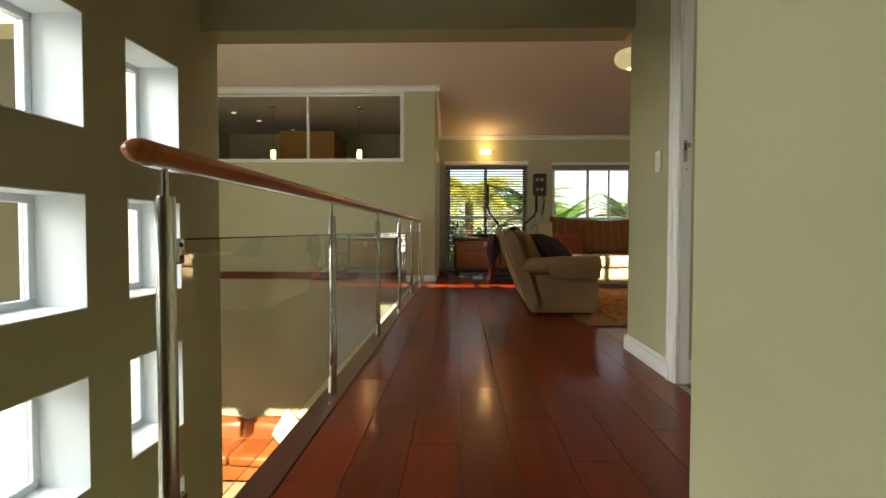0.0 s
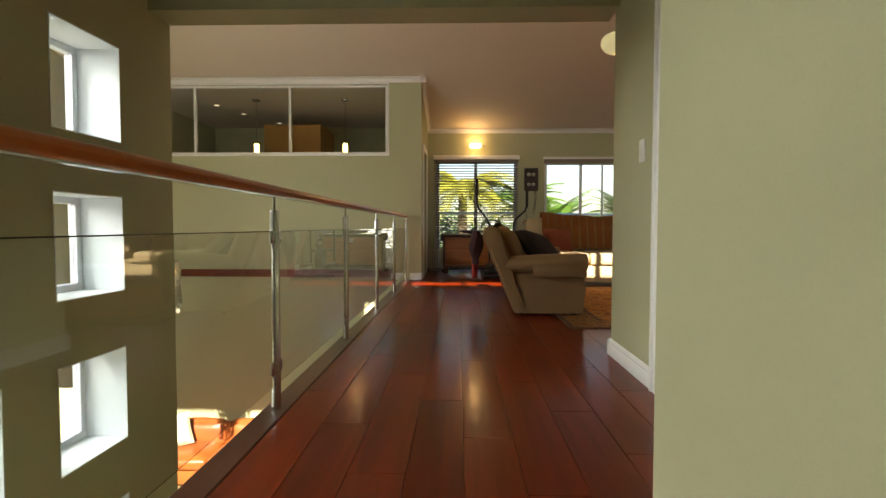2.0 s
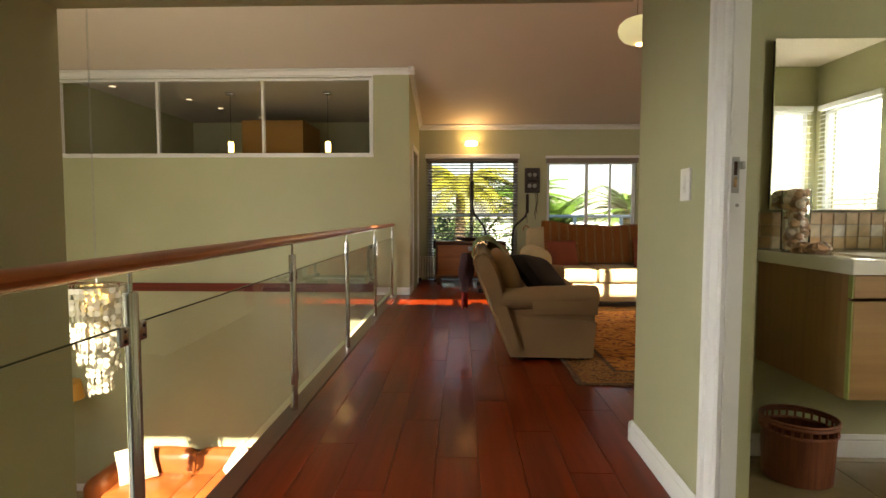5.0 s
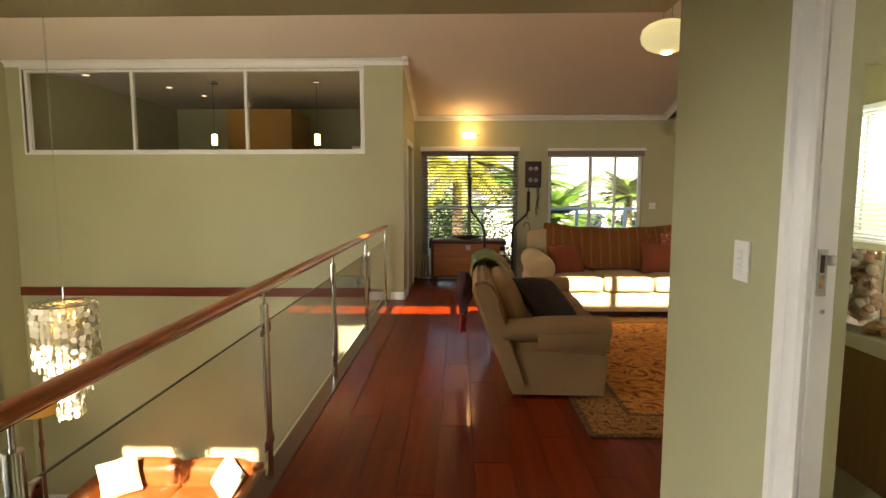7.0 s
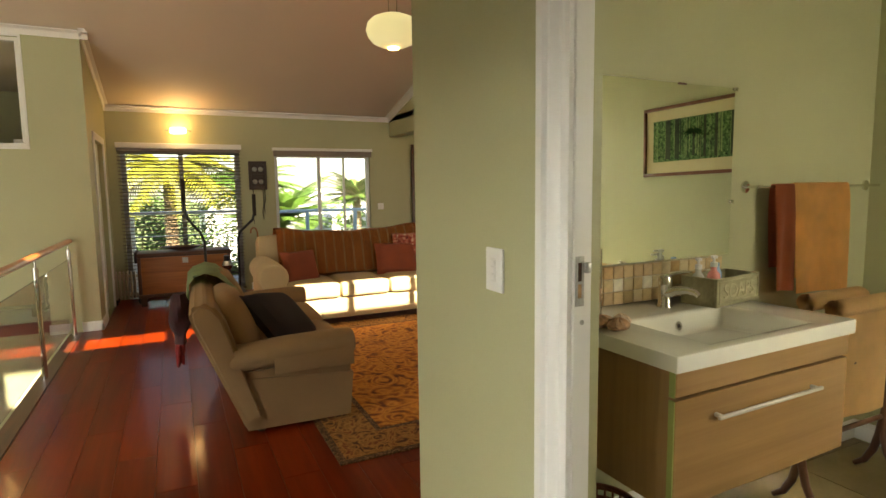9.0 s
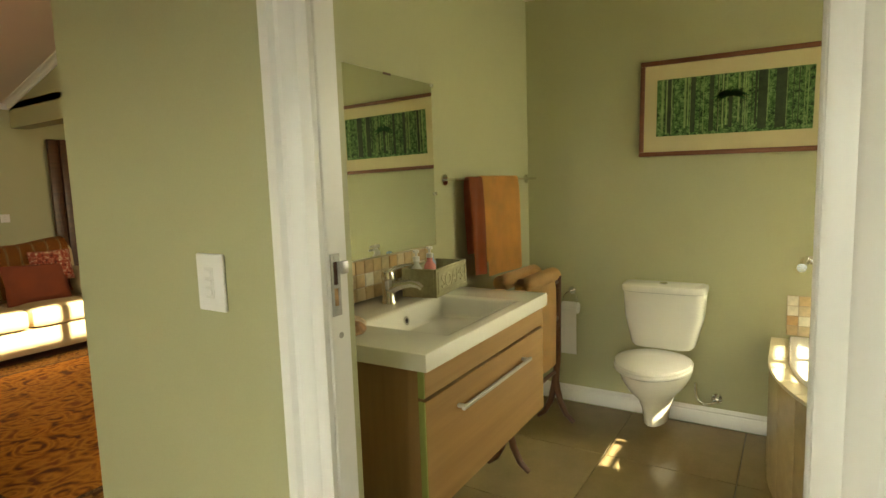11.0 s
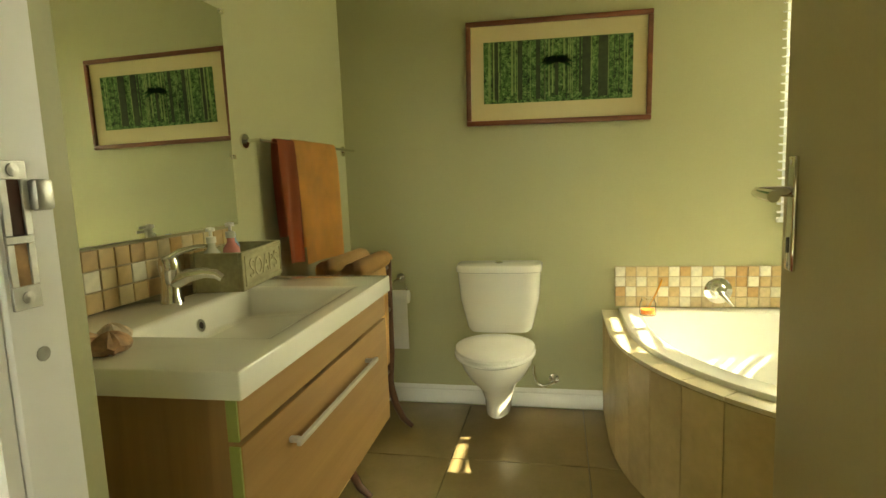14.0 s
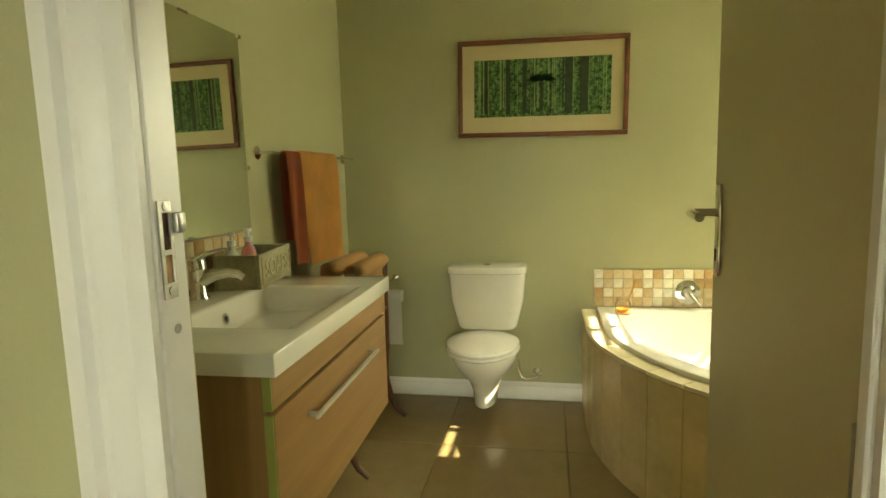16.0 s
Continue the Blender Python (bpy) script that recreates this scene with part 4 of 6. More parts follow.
# striped throw on its back
bm = bmesh.new()
path = [(8.09, 0.50), (8.125, 0.60), (8.185, 0.82), (8.205, 0.935), (8.245, 0.985), (8.33, 1.005), (8.42, 0.99), (8.475, 0.93), (8.49, 0.78), (8.50, 0.55)]
grid = []
for i in range(41):
    x = 1.53 + 1.70 * i / 40
    sag = 0.018 - 0.062 * math.sin(math.pi * i / 40)
    grid.append([bm.verts.new((x + 0.004 * math.sin(k * 2 + i), y - 0.012 + 0.002 * math.sin(i * 0.5 + k), z + sag * (k > 2 and k < 7) + 0.006 * math.sin(i * 0.55))) for k, (y, z) in enumerate(path)])
for a, b in zip(grid, grid[1:]):
    for k in range(len(path) - 1):
        bm.faces.new((a[k], a[k + 1], b[k + 1], b[k]))
bmesh.ops.solidify(bm, geom=bm.faces[:], thickness=0.01)
tagged(part("striped_throw", bm, M_WEAVE), "orange and brown striped woven throw over the sofa back", "blanket")
for x, z, rot, mm, w, lab in ((1.74, 0.60, 20, M_RUST, 0.42, "rust red scatter cushion at the arm of the long sofa"), (2.86, 0.63, -8, M_RUST, 0.50, "rust red scatter cushion on the long sofa"), (3.02, 0.77, -10, M_KILIM, 0.34, "red and black patterned cushion on the long sofa")):
    bm = bmesh.new()
    pillow(bm, w, 0.38 if mm is M_RUST else 0.30, 0.14, 10, Matrix.Translation((x, 7.99 if mm is M_RUST else 8.06, z)) @ Matrix.Rotation(radians(rot), 4, "Z") @ Matrix.Rotation(radians(-22), 4, "X"))
    tagged(part("scatter_cushion", bm, mm), lab, "cushion")

# carved wooden chest before the balcony doors
M_CHEST = wood("orange_brown_chest_timber", (0.19, 0.055, 0.014), (0.46, 0.16, 0.04), 0.35, 0.2, "x", 1.2, 0.3)
M_CHESTD = wood("dark_chest_timber", (0.05, 0.018, 0.008), (0.12, 0.045, 0.018), 0.4, 0.1, "x", 1.2, 0.3)
chest = thing("chest", "orange-brown wooden chest on short legs", "chest", pose(0.62, 9.98, 0))
bm = bmesh.new()
box(bm, -0.54, 0.54, -0.22, 0.22, 0.14, 0.62, 0.008)
body = part("body", bm, M_CHEST, chest)
bm = bmesh.new()
box(bm, -0.56, 0.56, -0.24, 0.24, 0.62, 0.675, 0.012)
part("lid", bm, M_CHESTD, chest)
bm = bmesh.new()
box(bm, -0.555, 0.555, -0.232, 0.232, 0.11, 0.15, 0.006)
part("plinth", bm, M_CHESTD, chest)
for x in (-0.5, 0.5):
    for y in (-0.19, 0.19):
        bm = bmesh.new()
        box(bm, x - 0.035, x + 0.035, y - 0.03, y + 0.03, 0, 0.11, 0.006)
        part("leg", bm, M_CHESTD, chest)
bm = bmesh.new()
box(bm, -0.035, 0.035, -0.228, -0.22, 0.53, 0.60, 0.003)
part("lock", bm, M_ZINC, body)
for x in (-0.53, 0.53):
    bm = bmesh.new()
    box(bm, x - 0.02, x + 0.02, -0.226, -0.22, 0.15, 0.62, 0.003)
    part("corner_strip", bm, M_CHESTD, body)
bm = bmesh.new()
lathe(bm, [(0.06, 0), (0.10, 0.008), (0.22, 0.035), (0.27, 0.055), (0.262, 0.056), (0.20, 0.04), (0.001, 0.015)], 28, (0.60, 9.96, 0.676), (1.0, 0.6))
tagged(part("wooden_bowl", bm, M_CHESTD), "shallow dark wooden bowl on the chest", "bowl")
# dark cloth hanging from the lid's end
bm = bmesh.new()
box(bm, 0.04, 0.075, 9.73, 10.20, 0.56, 0.69, 0.01)
tagged(part("table_runner", bm, M_PLUM), "dark cloth hanging over the end of the chest", "cloth")

# elliptical trainer, black
M_BLACK = surface("black_powder_coat", (0.014, 0.014, 0.015), 0.35, 0.0, 0.2, 8, 120, 0.08)
tr = thing("exercise_machine", "black exercise machine with two swinging handle bars", "exercise machine", pose(1.0, 9.45, 0))
for s, pts in ((-1, [(-0.36, 0, 1.60), (-0.355, 0, 1.22), (-0.33, -0.01, 1.11), (-0.19, -0.02, 0.93), (-0.155, -0.02, 0.82), (-0.145, 0, 0.22)]), (1, [(0.465, 0, 1.40), (0.46, 0, 1.15), (0.435, -0.01, 1.07), (0.27, -0.02, 0.92), (0.245, -0.02, 0.82), (0.24, 0, 0.20)])):
    bm = bmesh.new()
    sweep(bm, [(x, y, z) for x, y, z in pts], 0.017, 10)
    h = part("handle_bar", bm, M_BLACK, tr)
    bm = bmesh.new()
    tube(bm, pts[0], (pts[0][0], 0, pts[0][2] - 0.28), 0.023, n=12)
    part("grip", bm, M_DARK, h)
    bm = bmesh.new()
    box(bm, pts[-1][0] - 0.05, pts[-1][0] + 0.05, -0.55, 0.10, 0.15, 0.20, 0.015)
    part("pedal_arm", bm, M_BLACK, tr)
bm = bmesh.new()
tube(bm, (0.10, 0.15, 0.10), (0.10, 0.05, 0.62), 0.035, n=14)
part("column", bm, M_BLACK, tr)
bm = bmesh.new()
lathe(bm, [(0.001, -0.07), (0.05, -0.055), (0.072, 0.0), (0.05, 0.055), (0.001, 0.07)], 20, (0.10, 0.0, 0.50))
part("hub", bm, M_STEEL, tr, "round steel hub")
bm = bmesh.new()
sweep(bm, [(-0.145, 0, 0.42), (0.10, 0.03, 0.40), (0.24, 0, 0.40)], 0.016, 8)
part("cross_bar", bm, M_BLACK, tr)
bm = bmesh.new()
box(bm, -0.28, 0.46, 0.18, 0.26, 0.0, 0.07, 0.015)
box(bm, -0.28, 0.46, -0.62, -0.54, 0.0, 0.06, 0.015)
box(bm, 0.05, 0.13, -0.6, 0.22, 0.04, 0.12, 0.01)
part("base_frame", bm, M_BLACK, tr)
bm = bmesh.new()
tube(bm, (0.04, 0.1, 0.26), (0.16, 0.1, 0.26), 0.19, n=32)
bmesh.ops.bevel(bm, geom=[e for e in bm.edges if len(e.link_faces) == 2 and e.calc_face_angle(0) > 1], offset=0.02, segments=2, affect="EDGES")
part("flywheel_cover", bm, M_BLACK, tr)

# oil radiator beside the chest
M_RAD = surface("cream_enamel", (0.50, 0.40, 0.28), 0.45, vary=0.06)
rad = thing("oil_radiator", "cream finned oil radiator standing on the floor", "heater", pose(-0.07, 10.12, 0))
for i in range(7):
    bm = bmesh.new()
    x = -0.13 + i * 0.043
    soft_box(bm, x - 0.012, x + 0.012, -0.075, 0.075, 0.06, 0.42, 0.012, 0, cuts=3)
    part("fin", bm, M_RAD, rad)
bm = bmesh.new()
box(bm, -0.155, 0.155, -0.02, 0.02, 0.10, 0.14, 0.01)
box(bm, -0.155, 0.155, -0.02, 0.02, 0.34, 0.38, 0.01)
part("pipe", bm, M_RAD, rad)
for x in (-0.13, 0.13):
    bm = bmesh.new()
    box(bm, x - 0.02, x + 0.02, -0.12, 0.12, 0.03, 0.055, 0.008)
    f = part("foot", bm, M_DARK, rad)
    for y in (-0.1, 0.1):
        bm = bmesh.new()
        tube(bm, (x - 0.012, y, 0.017), (x + 0.012, y, 0.017), 0.017, n=14)
        part("castor", bm, M_DARK, f)

# carved wall hanging and walking cane
M_CARVE = wood("black_carved_wood", (0.012, 0.007, 0.006), (0.05, 0.024, 0.016), 0.5, 0.0, "z", 2.0, 0.2, 0.3)
hang = thing("wall_carving", "dark carved wooden wall hanging with straps", "wall ornament", pose(1.653, FAR_Y - 0.002, 1.666))
bm = bmesh.new()
for a in ((-0.125, 0.125, 0.165, 0.205), (-0.125, 0.125, -0.205, -0.165), (-0.125, -0.09, -0.165, 0.165), (0.09, 0.125, -0.165, 0.165), (-0.09, 0.09, -0.02, 0.02)):
    box(bm, a[0], a[1], -0.045, 0, a[2], a[3], 0.006)
part("frame", bm, M_CARVE, hang)
bm = bmesh.new()
box(bm, -0.09, 0.09, -0.02, -0.004, -0.165, 0.165)
part("back_board", bm, M_CARVE, hang)
for z in (-0.09, 0.09):
    for x in (-0.042, 0.042):
        bm = bmesh.new()
        lathe(bm, [(0.001, 0), (0.036, 0.002), (0.028, 0.014), (0.012, 0.018), (0.001, 0.026)], 12)
        bmesh.ops.transform(bm, matrix=Matrix.Translation((x, -0.02, z)) @ Matrix.Rotation(radians(90), 4, "X"), verts=bm.verts[:])
        part("rosette", bm, M_ZINC, hang)
for x, l in ((-0.075, 0.50), (0.06, 0.44), (0.085, 0.35)):
    bm = bmesh.new()
    sweep(bm, [(x, -0.02, -0.2), (x + 0.012, -0.025, -0.2 - l * 0.4), (x - 0.012, -0.02, -0.2 - l * 0.75), (x, -0.02, -0.2 - l)], 0.013, 8, 0.4)
    part("strap", bm, M_CARVE, hang)
bm = bmesh.new()
pts = [(1.66, 10.36, 0.0), (1.60, 10.25, 0.70), (1.585, 10.22, 0.86), (1.565, 10.21, 0.91), (1.53, 10.21, 0.92), (1.50, 10.21, 0.89), (1.495, 10.21, 0.84)]
sweep(bm, pts, 0.011, 8)
tagged(part("walking_cane", bm, M_CHEST), "brown wooden walking cane leaning on the wall", "cane")

# brown folding screen leaning in the alcove
bm = bmesh.new()
for i in range(3):
    a, b = 4.06 + 0.13 * i, 4.06 + 0.13 * (i + 1)
    box(bm, a, b - 0.006, FAR_Y - 0.09 - 0.03 * (i % 2), FAR_Y - 0.04 - 0.03 * (i % 2), 0.02, 2.16, 0.004)
tagged(part("folding_shutter", bm, M_CHESTD), "tall dark brown folded shutter beside the alcove window", "shutter")

# wall sconce
M_BULB = glow("warm_lamp_glass", (1.0, 0.62, 0.22), 3.0)
sc = thing("wall_sconce", "glowing wall lamp with a chrome bar over the balcony doors", "lamp", pose(0.638, FAR_Y, 2.272))
bm = bmesh.new()
soft_box(bm, -0.105, 0.105, -0.095, -0.025, -0.045, 0.045, 0.035, 0, cuts=4)
part("shade", bm, M_BULB, sc, "glowing opal glass shade")
bm = bmesh.new()
tube(bm, (-0.16, -0.06, 0.0), (0.16, -0.06, 0.0), 0.012, n=12)
part("bar", bm, M_CHROME, sc)
bm = bmesh.new()
box(bm, -0.05, 0.05, -0.03, 0, -0.04, 0.04, 0.005)
part("wall_plate", bm, M_CHROME, sc)
spot = bpy.data.lights.new("sconce_bulb", "POINT")
spot.energy, spot.color, spot.shadow_soft_size = 1.2, (1.0, 0.62, 0.28), 0.04
lo = new("sconce_bulb", spot)
lo.location = (0.638, FAR_Y - 0.16, 2.30)

# opal pendant
M_OPAL = glow("opal_pendant_glass", (0.93, 0.86, 0.48), 0.09)
pen = thing("pendant_lamp", "flattened opal glass pendant lamp on thin wires", "lamp", pose(1.575, 4.59, 2.222))
bm = bmesh.new()
lathe(bm, [(0.03, -0.080), (0.066, -0.075), (0.103, -0.057), (0.128, -0.028), (0.136, 0.004), (0.128, 0.036), (0.105, 0.058), (0.07, 0.073), (0.03, 0.082)], 36)
part("shade", bm, M_OPAL, pen)
for x in (-0.022, 0.022):
    bm = bmesh.new()
    tube(bm, (x, 0, 0.09), (x, 0, roof_z(4.59) - 2.222), 0.002, n=6)
    part("wire", bm, M_STEEL, pen)
bm = bmesh.new()
lathe(bm, [(0.05, 0), (0.05, 0.03), (0.02, 0.035)], 20, (0, 0, roof_z(4.59) - 2.262))
part("canopy", bm, M_CHROME, pen)
bm = bmesh.new()
lathe(bm, [(0.001, 0), (0.028, 0.002), (0.03, 0.01), (0.001, 0.014)], 16, (0, 0, -0.090))
part("bulb_glow", bm, M_BULB, pen)
# ---- bathroom ----
M_CERAMIC = surface("white_glazed_ceramic", (0.80, 0.78, 0.70), 0.12, vary=0.004, scale=3, grain=30, bump=0.0, coat=0.5)
M_ACRYL = surface("white_bath_acrylic", (0.80, 0.79, 0.74), 0.15, vary=0.004, scale=3, grain=30, bump=0.0, coat=0.4)
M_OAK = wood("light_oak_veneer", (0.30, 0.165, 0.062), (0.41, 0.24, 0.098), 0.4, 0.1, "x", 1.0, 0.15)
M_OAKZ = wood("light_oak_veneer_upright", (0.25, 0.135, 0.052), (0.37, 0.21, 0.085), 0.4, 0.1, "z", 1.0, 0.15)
M_LIP = surface("green_edge_strip", (0.30, 0.34, 0.10), 0.5, vary=0.06)
M_MIRROR = surface("mirror_silver", (0.86, 0.90, 0.84), 0.01, 1.0, 0.0, 3, 30, 0.0)
M_TOWEL = surface("orange_terry_towel", (0.82, 0.40, 0.11), 0.97, vary=0.14, scale=9, grain=320, bump=0.9, sheen=0.1)
M_TOWELD = surface("rust_terry_towel", (0.40, 0.10, 0.035), 0.97, vary=0.14, scale=9, grain=320, bump=0.9, sheen=0.1)
M_PEACH = surface("peach_terry_towel", (0.76, 0.47, 0.20), 0.97, vary=0.12, scale=9, grain=320, bump=0.9, sheen=0.1)
M_STAND = wood("dark_mahogany", (0.05, 0.018, 0.01), (0.14, 0.05, 0.022), 0.35, 0.2, "z", 1.0, 0.2)

# vanity unit
van = thing("vanity_cabinet", "wall-hung light oak vanity cabinet with two drawers", "cabinet", pose(1.805, 2.984, 0.454, 0, 0, 1.4))
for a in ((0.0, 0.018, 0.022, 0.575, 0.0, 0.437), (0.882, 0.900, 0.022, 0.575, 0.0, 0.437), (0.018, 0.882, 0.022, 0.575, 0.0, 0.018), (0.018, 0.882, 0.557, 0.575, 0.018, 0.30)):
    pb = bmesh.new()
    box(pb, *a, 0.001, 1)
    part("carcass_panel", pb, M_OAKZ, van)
bm = bmesh.new()
box(bm, 0.004, 0.896, 0.0, 0.020, 0.355, 0.434, 0.002, 1)
part("top_drawer", bm, M_OAK, van)
bm = bmesh.new()
box(bm, 0.004, 0.896, 0.0, 0.020, 0.004, 0.345, 0.002, 1)
drw = part("drawer", bm, M_OAK, van)
for z0, z1 in ((0.355, 0.434), (0.004, 0.345)):
    bm = bmesh.new()
    box(bm, -0.001, 0.0035, 0.001, 0.021, z0, z1)
    part("edge_strip", bm, M_LIP, van, "greenish drawer edge")
bm = bmesh.new()
box(bm, 0.160, 0.696, -0.034, -0.023, 0.268, 0.280, 0.003)
for x in (0.18, 0.676):
    box(bm, x - 0.006, x + 0.006, -0.024, 0.0, 0.268, 0.280, 0.002, 1)
part("handle", bm, surface("satin_aluminium", (0.62, 0.61, 0.58), 0.42, 0.55, 0.04, 8, 120, 0.02), drw, "long brushed steel bar handle")

# basin slab with a sloping rectangular bowl
bas = thing("washbasin", "white ceramic slab washbasin with a rectangular bowl", "washbasin", pose(1.787, 2.963, 0.892, 0, 0, 1.4))
bm = bmesh.new()
RIM, FLAT = ((0.20, 0.73), (0.050, 0.395)), ((0.235, 0.700), (0.17, 0.378))


def loop_at(xr, yr, zs):
    return [bm.verts.new((x, y, z)) for (x, y), z in zip(((xr[0], yr[0]), (xr[1], yr[0]), (xr[1], yr[1]), (xr[0], yr[1])), zs)]


loops = [loop_at((0.0, 0.918), (0.0, 0.629), (0.0,) * 4), loop_at((0.0, 0.918), (0.0, 0.629), (0.050,) * 4), loop_at(RIM[0], RIM[1], (0.050,) * 4), loop_at(FLAT[0], FLAT[1], (-0.022, -0.022, -0.036, -0.036))]
for a, b in zip(loops, loops[1:]):
    for i in range(4):
        bm.faces.new((a[i], a[(i + 1) % 4], b[(i + 1) % 4], b[i]))
bm.faces.new(loops[-1])
outer = [e for e in bm.edges if all(v in loops[1] + loops[0] for v in e.verts) and not all(v in loops[0] for v in e.verts)]
inner = [e for e in bm.edges if all(v in loops[2] + loops[3] for v in e.verts)]
bmesh.ops.bevel(bm, geom=inner, offset=0.014, segments=4, affect="EDGES", profile=0.5)
bmesh.ops.bevel(bm, geom=[e for e in outer if e.is_valid], offset=0.004, segments=3, affect="EDGES", profile=0.5)
part("slab", bm, M_CERAMIC, bas)
bm = bmesh.new()
lathe(bm, [(0.008, 0.0), (0.017, 0.001), (0.017, 0.004), (0.009, 0.004), (0.0085, 0.001)], 18)
bmesh.ops.transform(bm, matrix=Matrix.Translation((0.462, 0.3845, 0.000)) @ Matrix.Rotation(radians(78), 4, "X"), verts=bm.verts[:])
part("overflow_ring", bm, M_CHROME, bas)
bm = bmesh.new()
lathe(bm, [(0.001, 0), (0.008, 0.0), (0.008, 0.002), (0.001, 0.0022)], 14)
bmesh.ops.transform(bm, matrix=Matrix.Translation((0.462, 0.3842, 0.000)) @ Matrix.Rotation(radians(78), 4, "X"), verts=bm.verts[:])
part("overflow_hole", bm, M_DARK, bas)

# mixer tap
tap = thing("basin_mixer", "chrome single-lever basin mixer tap", "tap", pose(2.285, 3.469, 0.942))
bm = bmesh.new()
lathe(bm, [(0.030, 0), (0.030, 0.006), (0.026, 0.012), (0.024, 0.06), (0.027, 0.085), (0.029, 0.105), (0.024, 0.122), (0.010, 0.128)], 24)
part("body", bm, M_CHROME, tap)
bm = bmesh.new()
sweep(bm, [(0.0, -0.010, 0.055), (0.012, -0.045, 0.072), (0.026, -0.085, 0.078), (0.036, -0.115, 0.072), (0.041, -0.130, 0.060)], [0.020, 0.018, 0.015, 0.0135, 0.012], 14)
part("spout", bm, M_CHROME, tap)
bm = bmesh.new()
sweep(bm, [(0.0, 0.0, 0.118), (0.008, -0.03, 0.138), (0.022, -0.075, 0.150), (0.030, -0.098, 0.150)], [0.020, 0.016, 0.010, 0.008], 12, 0.55)
part("lever", bm, M_CHROME, tap)

# mirror and mosaic behind the basin
mir = thing("mirror", "frameless wall mirror over the basin, worn at a corner", "mirror", pose(2.305, 3.588, 1.482, 0, 0, 0.64))
bm = bmesh.new()
box(bm, -0.478, 0.478, -0.030, -0.024, -0.369, 0.369, 0.003, 1)
part("mirror_glass", bm, M_MIRROR, mir)
bm = bmesh.new()
box(bm, -0.47, 0.47, -0.024, 0.0, -0.362, 0.362)
part("backing", bm, M_DARK, mir)
for z in (-0.13, 0.362):
    bm = bmesh.new()
    box(bm, 0.465, 0.490, -0.036, -0.022, z - 0.008, z + 0.008, 0.003)
    part("clip", bm, M_CHROME, mir)
bm = bmesh.new()
box(bm, 0.12, 0.17, -0.0315, -0.0302, 0.359, 0.3675)
part("tarnish", bm, M_CHESTD, mir)

# picture of a forest, drawn in plain strokes
pic = thing("framed_picture", "framed wide forest picture with a cream mount", "picture", pose(3.928, 2.446, 1.764, 1.0))
bm = bmesh.new()
w, h, fr = 0.455, 0.259, 0.025
for a in ((-w, w, h - fr, h), (-w, w, -h, -h + fr), (-w, -w + fr, -h + fr, h - fr), (w - fr, w, -h + fr, h - fr)):
    box(bm, -0.028, 0.0, a[0], a[1], a[2], a[3], 0.005)
part("frame", bm, wood("red_brown_frame", (0.09, 0.022, 0.010), (0.20, 0.06, 0.025), 0.35, 0.3, "y", 1.0, 0.2), pic)
bm = bmesh.new()
box(bm, -0.014, -0.004, -w + fr, w - fr, -h + fr, h - fr)
part("mount", bm, surface("cream_card", (0.56, 0.48, 0.28), 0.8, vary=0.03, bump=0.02), pic)
M_FOREST = ornate("forest_print_green", (0.012, 0.03, 0.010), (0.05, 0.12, 0.035), (0.10, 0.20, 0.06), (0.22, 0.34, 0.14), 30)
bm = bmesh.new()
box(bm, -0.0155, -0.0142, -0.365, 0.365, -0.15, 0.155)
pr = part("print", bm, M_FOREST, pic)
M_TRUNK = surface("print_dark_trunk", (0.035, 0.055, 0.022), 0.8, vary=0.5, scale=20)
M_TRUNK2 = surface("print_pale_trunk", (0.22, 0.32, 0.12), 0.8, vary=0.4, scale=20)
M_FERN = surface("print_fern", (0.03, 0.11, 0.035), 0.8, vary=0.3, scale=20)
rnd = random.Random(11)
for i in range(44):
    y = 0.355 - 0.71 * rnd.random()
    wd = rnd.choice((0.003, 0.004, 0.006, 0.009))
    z0 = -0.15 + rnd.uniform(0.0, 0.06)
    bm = bmesh.new()
    dx = -0.0158 - 0.00004 * i
    box(bm, dx - 0.0004, dx, y - wd / 2, y + wd / 2, z0, 0.153)
    part("trunk_stroke", bm, M_TRUNK if rnd.random() < 0.45 else M_TRUNK2, pr, "", False)
for y, wd in ((-0.145, 0.040), (-0.225, 0.046), (0.18, 0.024), (0.30, 0.018), (0.09, 0.020)):
    bm = bmesh.new()
    box(bm, -0.0190, -0.0184, y - wd / 2, y + wd / 2, -0.135, 0.153)
    part("trunk_stroke", bm, M_TRUNK, pr, "", False)
for k in range(15):
    a = math.pi * (-0.12 + 1.24 * k / 14)
    bm = bmesh.new()
    n = 7
    reach = 0.070 + 0.022 * ((k * 7) % 5) / 4
    pts = [(reach * math.cos(a) * q / n, 0.052 + 0.050 * math.sin(a) * q / n - 0.030 * (q / n) ** 2) for q in range(n + 1)]
    for q, ((p0, q0), (p1, q1)) in enumerate(zip(pts, pts[1:])):
        t0, t1 = 0.011 * (1 - q / n) + 0.002, 0.011 * (1 - (q + 1) / n) + 0.002
        bm.faces.new([bm.verts.new((-0.0200 - 0.0005 * k, p, z)) for p, z in ((p0, q0 + t0 / 2), (p1, q1 + t1 / 2), (p1, q1 - t1), (p0, q0 - t0))])
    bmesh.ops.solidify(bm, geom=bm.faces[:], thickness=0.0004)
    part("frond_stroke", bm, M_FERN, pr, "", False)
bm = bmesh.new()
box(bm, -0.0200, -0.0192, -0.010, 0.008, -0.12, 0.06)
part("trunk_stroke", bm, M_TRUNK, pr)

